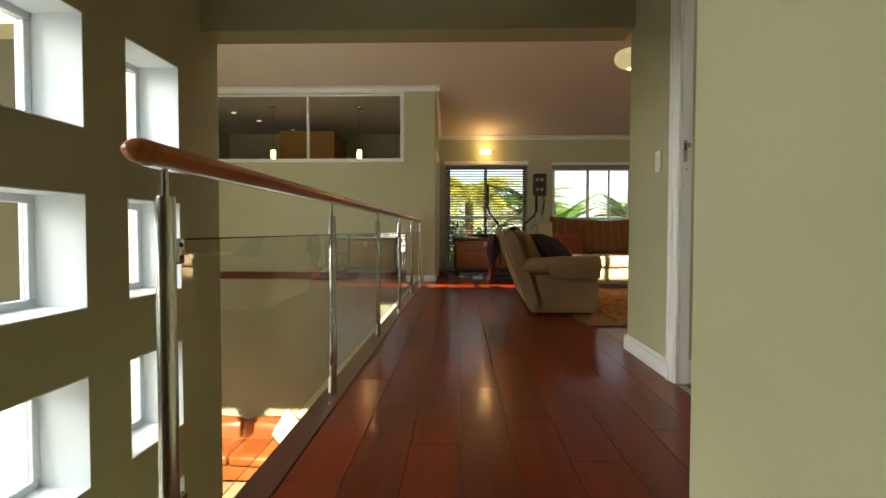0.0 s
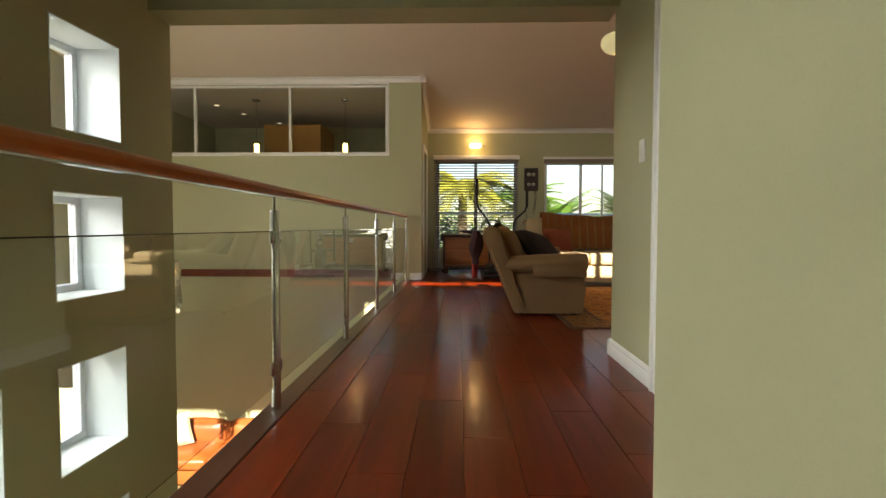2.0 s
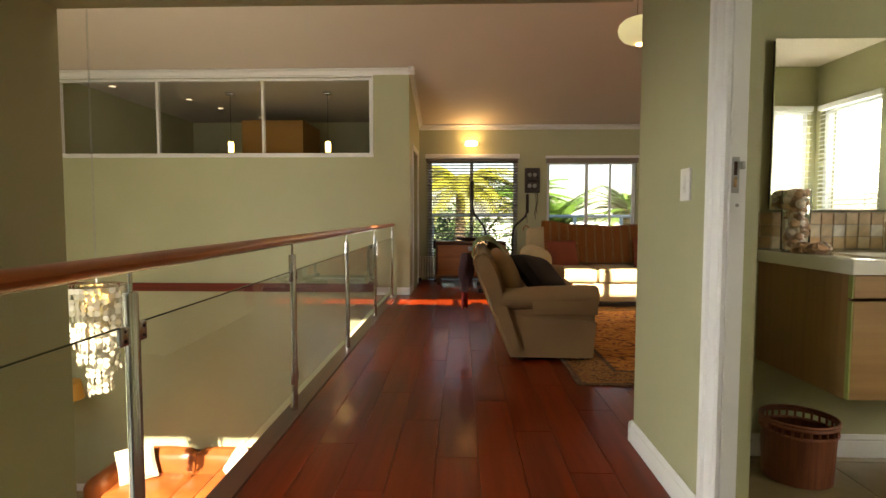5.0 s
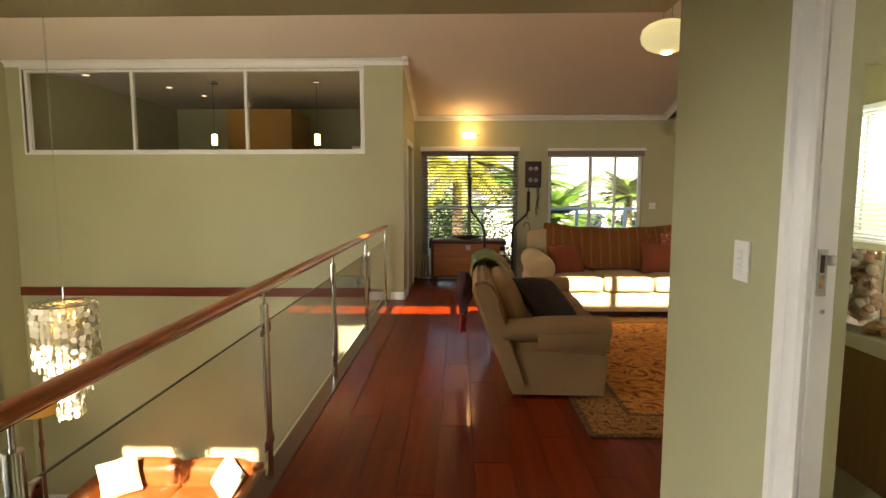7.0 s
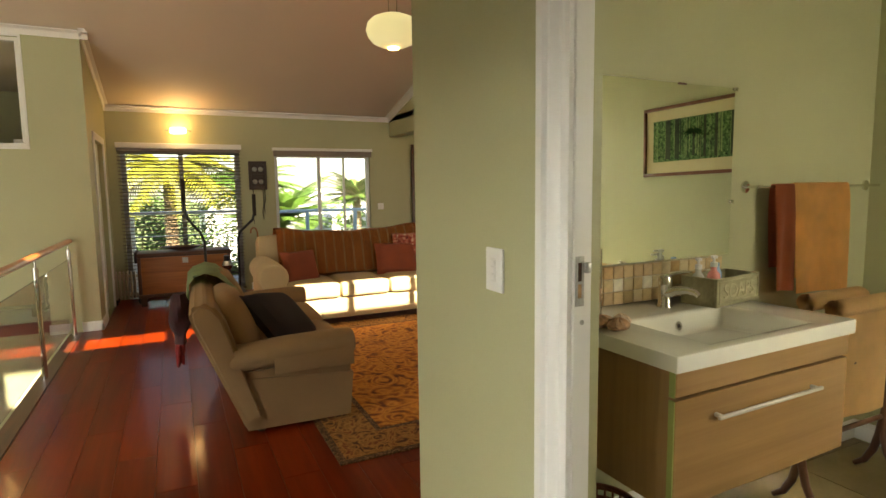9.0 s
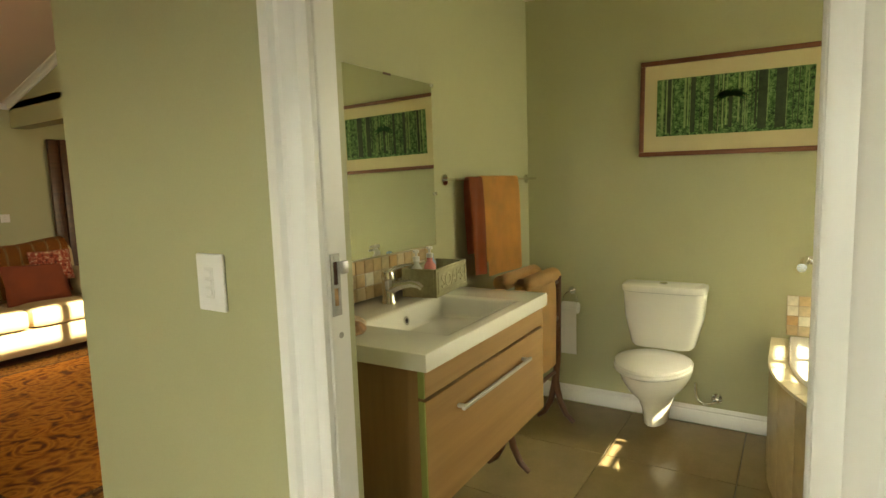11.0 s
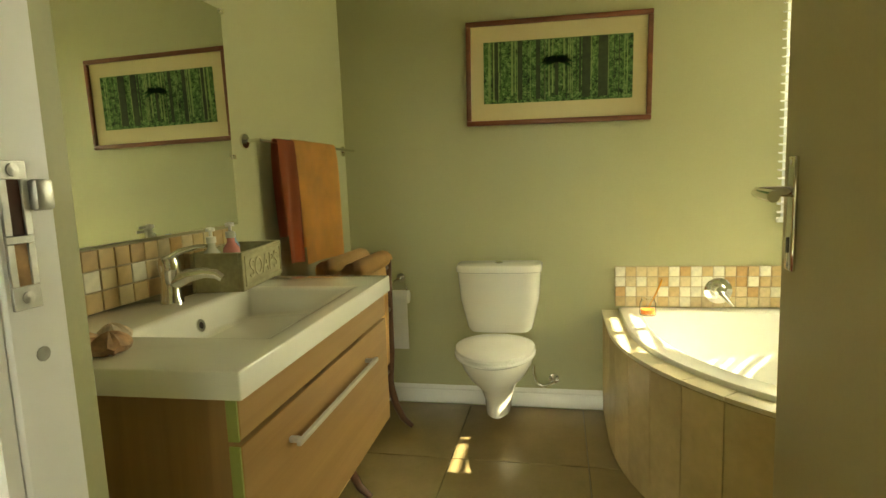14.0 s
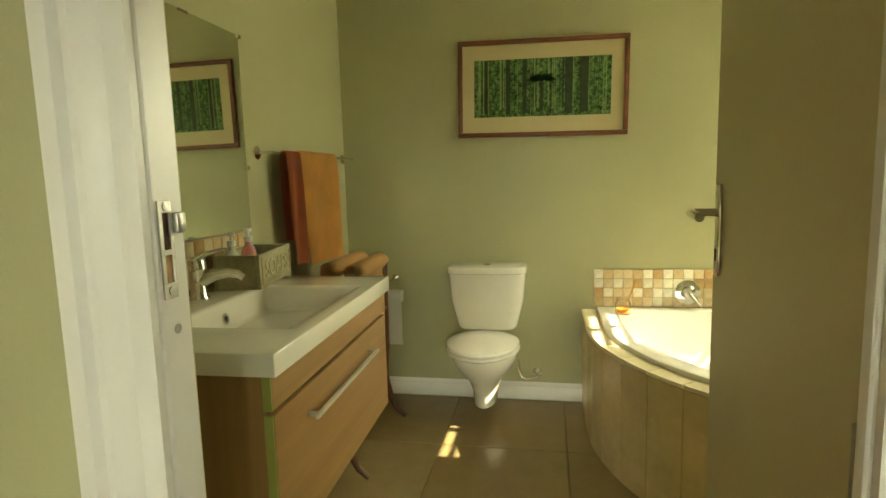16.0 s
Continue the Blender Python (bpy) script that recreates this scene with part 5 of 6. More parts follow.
# soap box with bottles
SOAP = pose(2.425, 3.338, 0.943, 0, 0, 9)
sb = thing("soap_box", "weathered grey-green wooden box lettered SOAPS on the basin", "box", SOAP)
M_BOXW = surface("weathered_green_grey_wood", (0.36, 0.33, 0.20), 0.85, vary=0.3, scale=12, grain=70, bump=0.4, stretch=(0.3, 1, 1))
for n, a in (("front_panel", (0, 0.33, 0, 0.012, 0, 0.115)), ("back_panel", (0, 0.33, 0.143, 0.155, 0, 0.115)), ("side_panel", (0, 0.012, 0.012, 0.143, 0, 0.115)), ("side_panel", (0.318, 0.33, 0.012, 0.143, 0, 0.115)), ("bottom_panel", (0.012, 0.318, 0.012, 0.143, 0, 0.01))):
    bm = bmesh.new()
    box(bm, *a, 0.002, 1)
    p = part(n, bm, M_BOXW, sb)
    if n == "front_panel":
        front = p
txt = bpy.data.curves.new("lettering", "FONT")
txt.body, txt.size, txt.extrude, txt.align_x, txt.align_y = "SOAPS", 0.082, 0.0025, "CENTER", "CENTER"
tob = new("lettering_curve", txt)
dg = bpy.context.evaluated_depsgraph_get()
tme = bpy.data.meshes.new_from_object(tob.evaluated_get(dg))
bpy.data.objects.remove(tob)
tme.materials.append(surface("faded_letter_paint", (0.46, 0.42, 0.26), 0.85, vary=0.2))
let = new("lettering", tme)
let.parent = front
let.matrix_basis = pose(0.165, -0.001, 0.057, 90, 0, 0)
bm = bmesh.new()
for a in ((0.014, 0.316, -0.003, 0.0, 0.012, 0.018), (0.014, 0.316, -0.003, 0.0, 0.097, 0.103), (0.014, 0.020, -0.003, 0.0, 0.018, 0.097), (0.310, 0.316, -0.003, 0.0, 0.018, 0.097)):
    box(bm, *a)
part("moulding", bm, M_BOXW, front)


def pump_bottle(m, colour, cap, label, h=0.13):
    t = thing("soap_bottle", label, "bottle", m)
    bm = bmesh.new()
    lathe(bm, [(0.020, 0), (0.026, 0.004), (0.027, h * 0.6), (0.024, h * 0.78), (0.012, h * 0.9), (0.011, h)], 20)
    part("bottle", bm, colour, t)
    bm = bmesh.new()
    lathe(bm, [(0.014, 0), (0.014, 0.018), (0.005, 0.020), (0.005, 0.034), (0.013, 0.035), (0.013, 0.045), (0.004, 0.047)], 16, (0, 0, h))
    tube(bm, (0, 0, h + 0.041), (-0.03, -0.012, h + 0.038), 0.004, n=8)
    part("pump", bm, cap, t)
    return t


M_PINK = surface("pink_soap", (0.70, 0.25, 0.24), 0.15, vary=0.05, bump=0.0, coat=0.5)
M_CLEARP = surface("clear_plastic", (0.62, 0.62, 0.56), 0.15, vary=0.05, bump=0.0, coat=0.5)
M_BLUEP = surface("blue_soap", (0.30, 0.42, 0.62), 0.15, vary=0.05, bump=0.0, coat=0.5)
M_LABEL = surface("white_plastic", (0.75, 0.73, 0.70), 0.4, vary=0.03)
pump_bottle(SOAP @ pose(0.050, 0.110, 0.011), M_CLEARP, M_LABEL, "clear pump bottle with a white top in the soap box")
pump_bottle(SOAP @ pose(0.095, 0.070, 0.011), M_PINK, M_LABEL, "pink soap pump bottle in the soap box", 0.14)
bm = bmesh.new()
lathe(bm, [(0.018, 0), (0.022, 0.004), (0.022, 0.11), (0.012, 0.13), (0.012, 0.15), (0.002, 0.152)], 18)
tagged(part("lotion_bottle", bm, M_BLUEP), "blue lotion bottle in the soap box", "bottle").matrix_basis = SOAP @ pose(0.150, 0.090, 0.011)

# glass vase full of shells, and soap shells beside it
vase = thing("shell_vase", "glass cylinder vase filled with brown sea shells", "vase", pose(1.90, 3.485, 0.943))
bm = bmesh.new()
lathe(bm, [(0.052, 0), (0.055, 0.004), (0.055, 0.255), (0.051, 0.255), (0.051, 0.008), (0.001, 0.008)], 28)
g = part("glass", bm, M_GLASS, vase)
g.visible_shadow = False
M_SHELL = surface("brown_sea_shell", (0.40, 0.23, 0.13), 0.5, vary=0.5, scale=30, grain=90, bump=0.5, random=0.4)
M_SHELLP = surface("pale_sea_shell", (0.60, 0.48, 0.36), 0.5, vary=0.3, scale=40, grain=90, bump=0.5, random=0.4)
rnd = random.Random(3)


def shell_mesh(name, mat_):
    bm = bmesh.new()
    lathe(bm, [(0.002, -0.028), (0.008, -0.02), (0.007, -0.012), (0.014, -0.006), (0.012, 0.002), (0.019, 0.008), (0.016, 0.016), (0.004, 0.022)], 12)
    return mesh_of(name, bm, mat_)


shells = [shell_mesh("shell", M_SHELL), shell_mesh("shell", M_SHELLP)]
for i in range(64):
    a, r = rnd.uniform(0, 6.28), 0.034 * math.sqrt(rnd.random())
    s = new("shell", shells[i % 3 == 0])
    s.parent = vase
    s.matrix_basis = pose(r * math.cos(a), r * math.sin(a), 0.032 + 0.215 * (i / 63), rnd.uniform(0, 180), rnd.uniform(0, 180), 0)
for i, (x, y, z, rz) in enumerate(((1.86, 3.275, 0.959, 10), (1.905, 3.31, 0.962, 60), (1.835, 3.33, 0.960, 100))):
    bm = bmesh.new()
    lathe(bm, [(0.002, 0.024), (0.018, 0.020), (0.036, 0.010), (0.046, 0.0), (0.040, -0.010), (0.02, -0.015), (0.002, -0.016)], 22, (0, 0, 0), (1.0, 0.75))
    for v in bm.verts:
        v.co.z += 0.003 * math.sin(math.atan2(v.co.y, v.co.x) * 11)
    o = tagged(part("clam_shell", bm, M_SHELL if i != 1 else M_SHELLP), "brown ribbed sea shell on the basin ledge", "shell")
    o.matrix_basis = pose(x, y, z, 0, 12 * i, rz)

# towel rail with hand towels
tr_ = thing("towel_rail", "chrome towel rail with round ends on the bathroom wall", "towel rail", pose(2.91, 3.593, 1.416))
bm = bmesh.new()
tube(bm, (-0.0, -0.065, 0), (0.97, -0.065, 0), 0.006, n=12)
part("bar", bm, M_CHROME, tr_)
for x in (0.0, 0.97):
    bm = bmesh.new()
    tube(bm, (x, -0.07, 0), (x, 0, 0), 0.007, n=12)
    tube(bm, (x, -0.008, 0), (x, 0, 0), 0.027, n=20)
    part("bracket", bm, M_CHROME, tr_)


def hung_towel(name, x0, x1, back, front, bar_y, bar_z, mat_, label, skew=0.0, parent=None):
    """A towel folded over a bar, with soft waves."""
    bm = bmesh.new()
    r = 0.013
    prof = [(r + 0.004, -back + back * i / 8) for i in range(8)] + [(r * math.cos(a), r * math.sin(a)) for a in (0.0, 0.8, 1.57, 2.3, 3.14)] + [(-r - 0.004, -front * i / 10) for i in range(1, 11)]
    nx = 12
    rows = []
    for i in range(nx + 1):
        u = i / nx
        x = x0 + (x1 - x0) * u
        rows.append([bm.verts.new((x + skew * max(0, -dz), bar_y + dy + 0.006 * math.sin(u * 9 + k * 0.2) * min(1, max(0, -dz) * 6), bar_z + dz - 0.012 * u * (k == len(prof) - 1))) for k, (dy, dz) in enumerate(prof)])
    for a, b in zip(rows, rows[1:]):
        for k in range(len(prof) - 1):
            bm.faces.new((a[k], a[k + 1], b[k + 1], b[k]))
    bmesh.ops.solidify(bm, geom=bm.faces[:], thickness=0.008)
    return tagged(part(name, bm, mat_), label, "towel")


hung_towel("hand_towel", 3.01, 3.155, 0.38, 0.485, 3.524, 1.416, M_TOWELD, "rust orange hand towel folded on the rail", 0.06)
hung_towel("hand_towel", 3.145, 3.58, 0.45, 0.515, 3.520, 1.420, M_TOWEL, "golden orange terry hand towel on the chrome rail", 0.07)

# mahogany towel stand with rolled towels
st = thing("towel_stand", "dark mahogany towel stand with curved legs", "towel stand", pose(3.255, 3.29, 0))
ends = (-0.32, 0.32)
for x in ends:
    bm = bmesh.new()
    sweep(bm, [(x, -0.02, 0.875), (x, -0.022, 0.868), (x, -0.02, 0.70), (x, -0.015, 0.40), (x, 0.0, 0.22)], [0.014, 0.019, 0.018, 0.019, 0.020], 10)
    part("post", bm, M_STAND, st)
    for s in (-1, 1):
        bm = bmesh.new()
        sweep(bm, [(x, 0.0, 0.28), (x, s * 0.01, 0.20), (x, s * 0.03, 0.12), (x, s * 0.065, 0.05), (x, s * 0.11, 0.012)], [0.017, 0.019, 0.018, 0.016, 0.012], 10)
        part("leg", bm, M_STAND, st)
for z, y in ((0.83, -0.02), (0.62, -0.02), (0.30, 0.0)):
    bm = bmesh.new()
    tube(bm, (ends[0], y, z), (ends[1], y, z), 0.012, n=10)
    part("rung", bm, M_STAND, st)
for y, z, x0, x1 in ((3.34, 0.905, 3.00, 3.40), (3.255, 0.885, 3.06, 3.46)):
    bm = bmesh.new()
    n = 44
    rings = []
    for x in (x0, (x0 + x1) / 2, x1):
        rings.append([bm.verts.new((x, y + (0.010 + 0.040 * i / n) * math.cos(i * 0.5), z + (0.010 + 0.034 * i / n) * math.sin(i * 0.5))) for i in range(n + 1)])
    for a, b in zip(rings, rings[1:]):
        for i in range(n):
            bm.faces.new((a[i], a[i + 1], b[i + 1], b[i]))
    bmesh.ops.solidify(bm, geom=bm.faces[:], thickness=0.009)
    tagged(part("rolled_towel", bm, M_PEACH), "rolled peach towel on the towel stand", "towel")
hung_towel("bath_towel", 3.00, 3.50, 0.40, 0.46, 3.270, 0.842, M_PEACH, "peach bath towel hanging on the mahogany stand")

# toilet
wc = thing("toilet", "white wall-hung toilet with an exposed cistern", "toilet", pose(3.928, 2.749, 0))
bm = bmesh.new()
prof = [(0.155, 0.455), (0.170, 0.47), (0.205, 0.62), (0.215, 0.765)]
rings = []
for hw, z in prof:
    ring_ = []
    for k in range(24):
        a = math.pi * k / 23
        ring_.append(bm.verts.new((-0.02 - 0.165 * (z * 0.35 + 0.75) * (math.sin(a) ** 0.35), hw * (1 if math.cos(a) > 0 else -1) * abs(math.cos(a)) ** 0.35, z)))
    rings.append(ring_)
for a, b in zip(rings, rings[1:]):
    for k in range(23):
        bm.faces.new((a[k], a[k + 1], b[k + 1], b[k]))
    bm.faces.new((a[23], a[0], b[0], b[23]))
bm.faces.new(rings[0][::-1])
bm.faces.new(rings[-1])
cis = part("cistern", bm, M_CERAMIC, wc)
bm = bmesh.new()
rings = []
for z, k in ((0.767, 1.0), (0.770, 1.03), (0.792, 1.035), (0.803, 1.0), (0.807, 0.9)):
    rings.append([bm.verts.new((-0.02 - 0.175 * k * (math.sin(math.pi * i / 23) ** 0.35), 0.215 * k * (1 if math.cos(math.pi * i / 23) > 0 else -1) * abs(math.cos(math.pi * i / 23)) ** 0.35, z)) for i in range(24)])
for a, b in zip(rings, rings[1:]):
    for k in range(23):
        bm.faces.new((a[k], a[k + 1], b[k + 1], b[k]))
    bm.faces.new((a[23], a[0], b[0], b[23]))
bm.faces.new(rings[0][::-1])
bm.faces.new(rings[-1])
part("cistern_lid", bm, M_CERAMIC, wc)
bm = bmesh.new()
lathe(bm, [(0.022, 0), (0.022, 0.006), (0.017, 0.008), (0.001, 0.009)], 18, (-0.10, 0, 0.807))
part("flush_button", bm, M_CHROME, cis)


def oval(bm, rows, n=32):
    """Egg-shaped rings: (front, half width, height, back)."""
    rs = []
    for front, hw, z, back in rows:
        c = (front + back) / 2
        rs.append([bm.verts.new((c + (front - back) / 2 * math.cos(2 * math.pi * i / n), hw * math.sin(2 * math.pi * i / n) * (1 - 0.12 * math.cos(2 * math.pi * i / n)), z)) for i in range(n)])
    for a, b in zip(rs, rs[1:]):
        for i in range(n):
            bm.faces.new((a[i], a[(i + 1) % n], b[(i + 1) % n], b[i]))
    bm.faces.new(rs[0][::-1])
    bm.faces.new(rs[-1])
    return bm


bm = bmesh.new()
oval(bm, [(-0.37, 0.050, 0.085, -0.22), (-0.405, 0.062, 0.098, -0.16), (-0.42, 0.070, 0.17, -0.12), (-0.47, 0.100, 0.245, -0.06), (-0.54, 0.150, 0.30, -0.03), (-0.585, 0.175, 0.355, -0.03), (-0.60, 0.182, 0.39, -0.03), (-0.60, 0.182, 0.405, -0.03)])
part("bowl", bm, M_CERAMIC, wc)
bm = bmesh.new()
oval(bm, [(-0.605, 0.185, 0.408, -0.17), (-0.615, 0.192, 0.414, -0.165), (-0.615, 0.192, 0.424, -0.165), (-0.605, 0.186, 0.430, -0.17)])
part("seat", bm, M_ACRYL, wc)
bm = bmesh.new()
oval(bm, [(-0.575, 0.165, 0.431, -0.19), (-0.585, 0.172, 0.437, -0.18), (-0.61, 0.19, 0.4375, -0.165), (-0.605, 0.187, 0.448, -0.165), (-0.57, 0.165, 0.456, -0.19), (-0.45, 0.08, 0.459, -0.30)])
part("seat_lid", bm, M_ACRYL, wc)
bm = bmesh.new()
sweep(bm, [(-0.02, -0.27, 0.16), (-0.05, -0.27, 0.158), (-0.07, -0.25, 0.15), (-0.075, -0.215, 0.14), (-0.07, -0.185, 0.155), (-0.06, -0.17, 0.19), (-0.06, -0.165, 0.25)], 0.008, 10)
pipe = part("inlet_pipe", bm, M_CHROME, wc)
bm = bmesh.new()
tube(bm, (-0.010, -0.27, 0.16), (0.0, -0.27, 0.16), 0.028, n=20)
tube(bm, (-0.05, -0.27, 0.16), (-0.005, -0.27, 0.16), 0.013, n=14)
tube(bm, (-0.04, -0.27, 0.16), (-0.045, -0.30, 0.165), 0.009, n=12)
part("stop_valve", bm, M_CHROME, pipe)

# paper holder
tp = thing("paper_holder", "chrome ring holder with a hanging toilet roll", "holder", pose(3.928, 3.305, 0.713))
bm = bmesh.new()
tube(bm, (-0.008, 0, 0), (0, 0, 0), 0.024, n=20)
tube(bm, (-0.05, 0, 0), (0, 0, 0), 0.007, n=12)
sweep(bm, [(-0.05, 0.055 * math.sin(a) * 0.8, -0.05 + 0.05 * math.cos(a)) for a in [i * 0.35 for i in range(16)]], 0.004, 8)
part("ring", bm, M_CHROME, tp)
bm = bmesh.new()
M_PAPER = surface("white_paper", (0.72, 0.71, 0.68), 0.95, vary=0.03, bump=0.2)
tube(bm, (-0.045, -0.05, -0.10), (-0.045, 0.05, -0.10), 0.036, n=24)
box(bm, -0.083, -0.079, -0.049, 0.049, -0.385, -0.10, 0.001, 1)
part("paper_roll", bm, M_PAPER, tp)

# woven waste basket
wb = thing("waste_basket", "reddish-brown woven waste basket on the tiles", "basket", pose(1.885, 3.385, 0))
M_CANE = wood("red_brown_cane", (0.14, 0.035, 0.015), (0.30, 0.09, 0.035), 0.5, 0.1, "z", 3.0, 0.4, 0.4)
bm = bmesh.new()
lathe(bm, [(0.123, 0), (0.130, 0.004), (0.138, 0.20), (0.134, 0.20), (0.126, 0.01), (0.001, 0.01)], 36)
part("body", bm, M_CANE, wb)
for z, r in ((0.205, 0.139), (0.240, 0.141), (0.253, 0.141)):
    bm = bmesh.new()
    sweep(bm, [(r * math.cos(2 * math.pi * i / 32), r * math.sin(2 * math.pi * i / 32), z) for i in range(33)], 0.007, 8)
    part("rim", bm, M_CANE, wb)
bm = bmesh.new()
tube(bm, (0, 0, 0), (0, 0, 0.040), 0.005, n=6)
peg = mesh_of("peg", bm, M_CANE)
for i in range(28):
    o = new("peg", peg)
    o.parent = wb
    o.location = (0.139 * math.cos(2 * math.pi * i / 28), 0.139 * math.sin(2 * math.pi * i / 28), 0.205)

# corner bath: panel, rim tiles, tub
CX, CY, R = 3.55, 1.065, 1.160


def bath_edge(r, n=28):
    """The curved front of the bath from the east wall to the south wall."""
    pts = [(3.926, CY + r), (3.74, CY + r)]
    pts += [(CX + r * math.cos(a), CY + r * math.sin(a)) for a in [math.pi / 2 + (math.pi / 2) * i / n for i in range(n + 1)]]
    pts += [(CX - r, 0.80), (CX - r, 0.604)]
    return pts


M_BTILE = surface("beige_bath_tile", (0.58, 0.45, 0.25), 0.25, vary=0.18, scale=4, grain=30, bump=0.05, random=0.3)
M_CTILE = surface("cream_tile", (0.66, 0.58, 0.40), 0.3, vary=0.12, scale=6, grain=30, bump=0.05, random=0.3)
bath = thing("corner_bath", "white corner bath behind a curved beige tiled panel", "bath", pose(0, 0, 0))
bm = bmesh.new()
out, inn = bath_edge(R - 0.010), bath_edge(R - 0.06)
prism(bm, out + inn[::-1], "z", 0.0, 0.525)
panel = part("panel", bm, M_GROUT, bath)


def strip(r0, r1, a0, a1, z0, z1, gap=0.002):
    """One tile on the curved front, or on its straight ends."""
    bm = bmesh.new()
    n = 3
    o = [(CX + r1 * math.cos(a0 + (a1 - a0) * i / n), CY + r1 * math.sin(a0 + (a1 - a0) * i / n)) for i in range(n + 1)]
    q = [(CX + r0 * math.cos(a0 + (a1 - a0) * i / n), CY + r0 * math.sin(a0 + (a1 - a0) * i / n)) for i in range(n + 1)]
    return prism(bm, o + q[::-1], "z", z0, z1)


step = math.pi / 2 / 11
for i in range(11):
    a0, a1 = math.pi / 2 + step * i + 0.002, math.pi / 2 + step * (i + 1) - 0.002
    part("panel_tile", strip(R - 0.010, R, a0, a1, 0.004, 0.52), M_BTILE, panel)
    part("rim_tile", strip(R - 0.075, R + 0.004, a0, a1, 0.525, 0.540), M_CTILE, panel)
for x0, x1 in ((3.555, 3.74), (3.745, 3.926)):
    bm = bmesh.new()
    box(bm, x0, x1, CY + R - 0.010, CY + R, 0.004, 0.52)
    part("panel_tile", bm, M_BTILE, panel)
    bm = bmesh.new()
    box(bm, x0, x1, CY + R - 0.075, CY + R + 0.004, 0.525, 0.540)
    part("rim_tile", bm, M_CTILE, panel)
for y0, y1 in ((0.604, 0.82), (0.825, 1.046)):
    bm = bmesh.new()
    box(bm, CX - R, CX - R + 0.010, y0, y1, 0.004, 0.52)
    part("panel_tile", bm, M_BTILE, panel)
    bm = bmesh.new()
    box(bm, CX - R - 0.004, CX - R + 0.075, y0, y1, 0.525, 0.540)
    part("rim_tile", bm, M_CTILE, panel)
bm = bmesh.new()
levels = [(R - 0.078, 0.50, 0.0), (R - 0.078, 0.548, 0.0), (R - 0.083, 0.556, 0.004), (R - 0.16, 0.560, 0.06), (R - 0.175, 0.552, 0.075), (R - 0.20, 0.48, 0.10), (R - 0.26, 0.30, 0.16), (R - 0.34, 0.17, 0.24), (R - 0.50, 0.14, 0.40)]
rings = []
for r, z, inset in levels:
    e = bath_edge(r)
    loop = [(min(x, 3.926 - inset), max(y, 0.604 + inset)) for x, y in e] + [(3.926 - inset, 0.604 + inset)]
    rings.append([bm.verts.new((x, y, z)) for x, y in loop])
for a, b in zip(rings, rings[1:]):
    for i in range(len(a)):
        j = (i + 1) % len(a)
        bm.faces.new((a[i], a[j], b[j], b[i]))
bm.faces.new(rings[-1])
bmesh.ops.remove_doubles(bm, verts=bm.verts[:], dist=1e-5)
part("tub", bm, M_ACRYL, bath)

# wall mixer of the bath
bt = thing("bath_mixer", "chrome round bath mixer on the mosaic", "tap", pose(3.922, 1.672, 0.645))
bm = bmesh.new()
lathe(bm, [(0.065, 0), (0.065, 0.004), (0.055, 0.010), (0.038, 0.014), (0.032, 0.03), (0.028, 0.05), (0.01, 0.055)], 32)
bmesh.ops.transform(bm, matrix=Matrix.Rotation(radians(-90), 4, "Y"), verts=bm.verts[:])
part("plate", bm, M_CHROME, bt)
bm = bmesh.new()
sweep(bm, [(-0.045, 0, 0.0), (-0.06, -0.015, -0.02), (-0.075, -0.035, -0.045), (-0.085, -0.05, -0.06)], [0.02, 0.016, 0.012, 0.009], 12, 0.6)
part("lever", bm, M_CHROME, bt)

# jar with bath salts and a scoop
jar = thing("salts_jar", "small glass jar of orange bath salts with a scoop", "jar", pose(3.74, 2.03, 0.561))
bm = bmesh.new()
lathe(bm, [(0.034, 0), (0.038, 0.005), (0.038, 0.06), (0.030, 0.072), (0.032, 0.082), (0.029, 0.082), (0.027, 0.072), (0.035, 0.058), (0.035, 0.008), (0.001, 0.008)], 24)
part("glass", bm, M_GLASS, jar).visible_shadow = False
bm = bmesh.new()
lathe(bm, [(0.032, 0.009), (0.033, 0.03), (0.001, 0.034)], 20)
part("salts", bm, surface("orange_salts", (0.65, 0.16, 0.02), 0.6, vary=0.3, scale=60, grain=200, bump=0.6), jar)
bm = bmesh.new()
sweep(bm, [(0.0, 0.0, 0.03), (0.0, -0.03, 0.09), (0.0, -0.055, 0.15), (0.0, -0.062, 0.175)], [0.004, 0.006, 0.009, 0.008], 8, 0.5)
part("scoop", bm, surface("amber_plastic", (0.75, 0.33, 0.03), 0.3, vary=0.1), jar)

# downlight in the bathroom ceiling
bm = bmesh.new()
lathe(bm, [(0.03, 0.004), (0.045, 0.0), (0.045, -0.006), (0.032, -0.008)], 24, (2.6, 2.3, 2.499))
tagged(part("downlight", bm, M_CHROME), "small chrome recessed downlight", "lamp")
# ---- lower room ----
M_LEATHER = surface("tan_leather", (0.27, 0.07, 0.014), 0.38, vary=0.22, scale=5, grain=90, bump=0.25, coat=0.1)
M_IVORY = surface("ivory_cushion_fabric", (0.66, 0.60, 0.42), 0.9, vary=0.06, grain=180, bump=0.25)


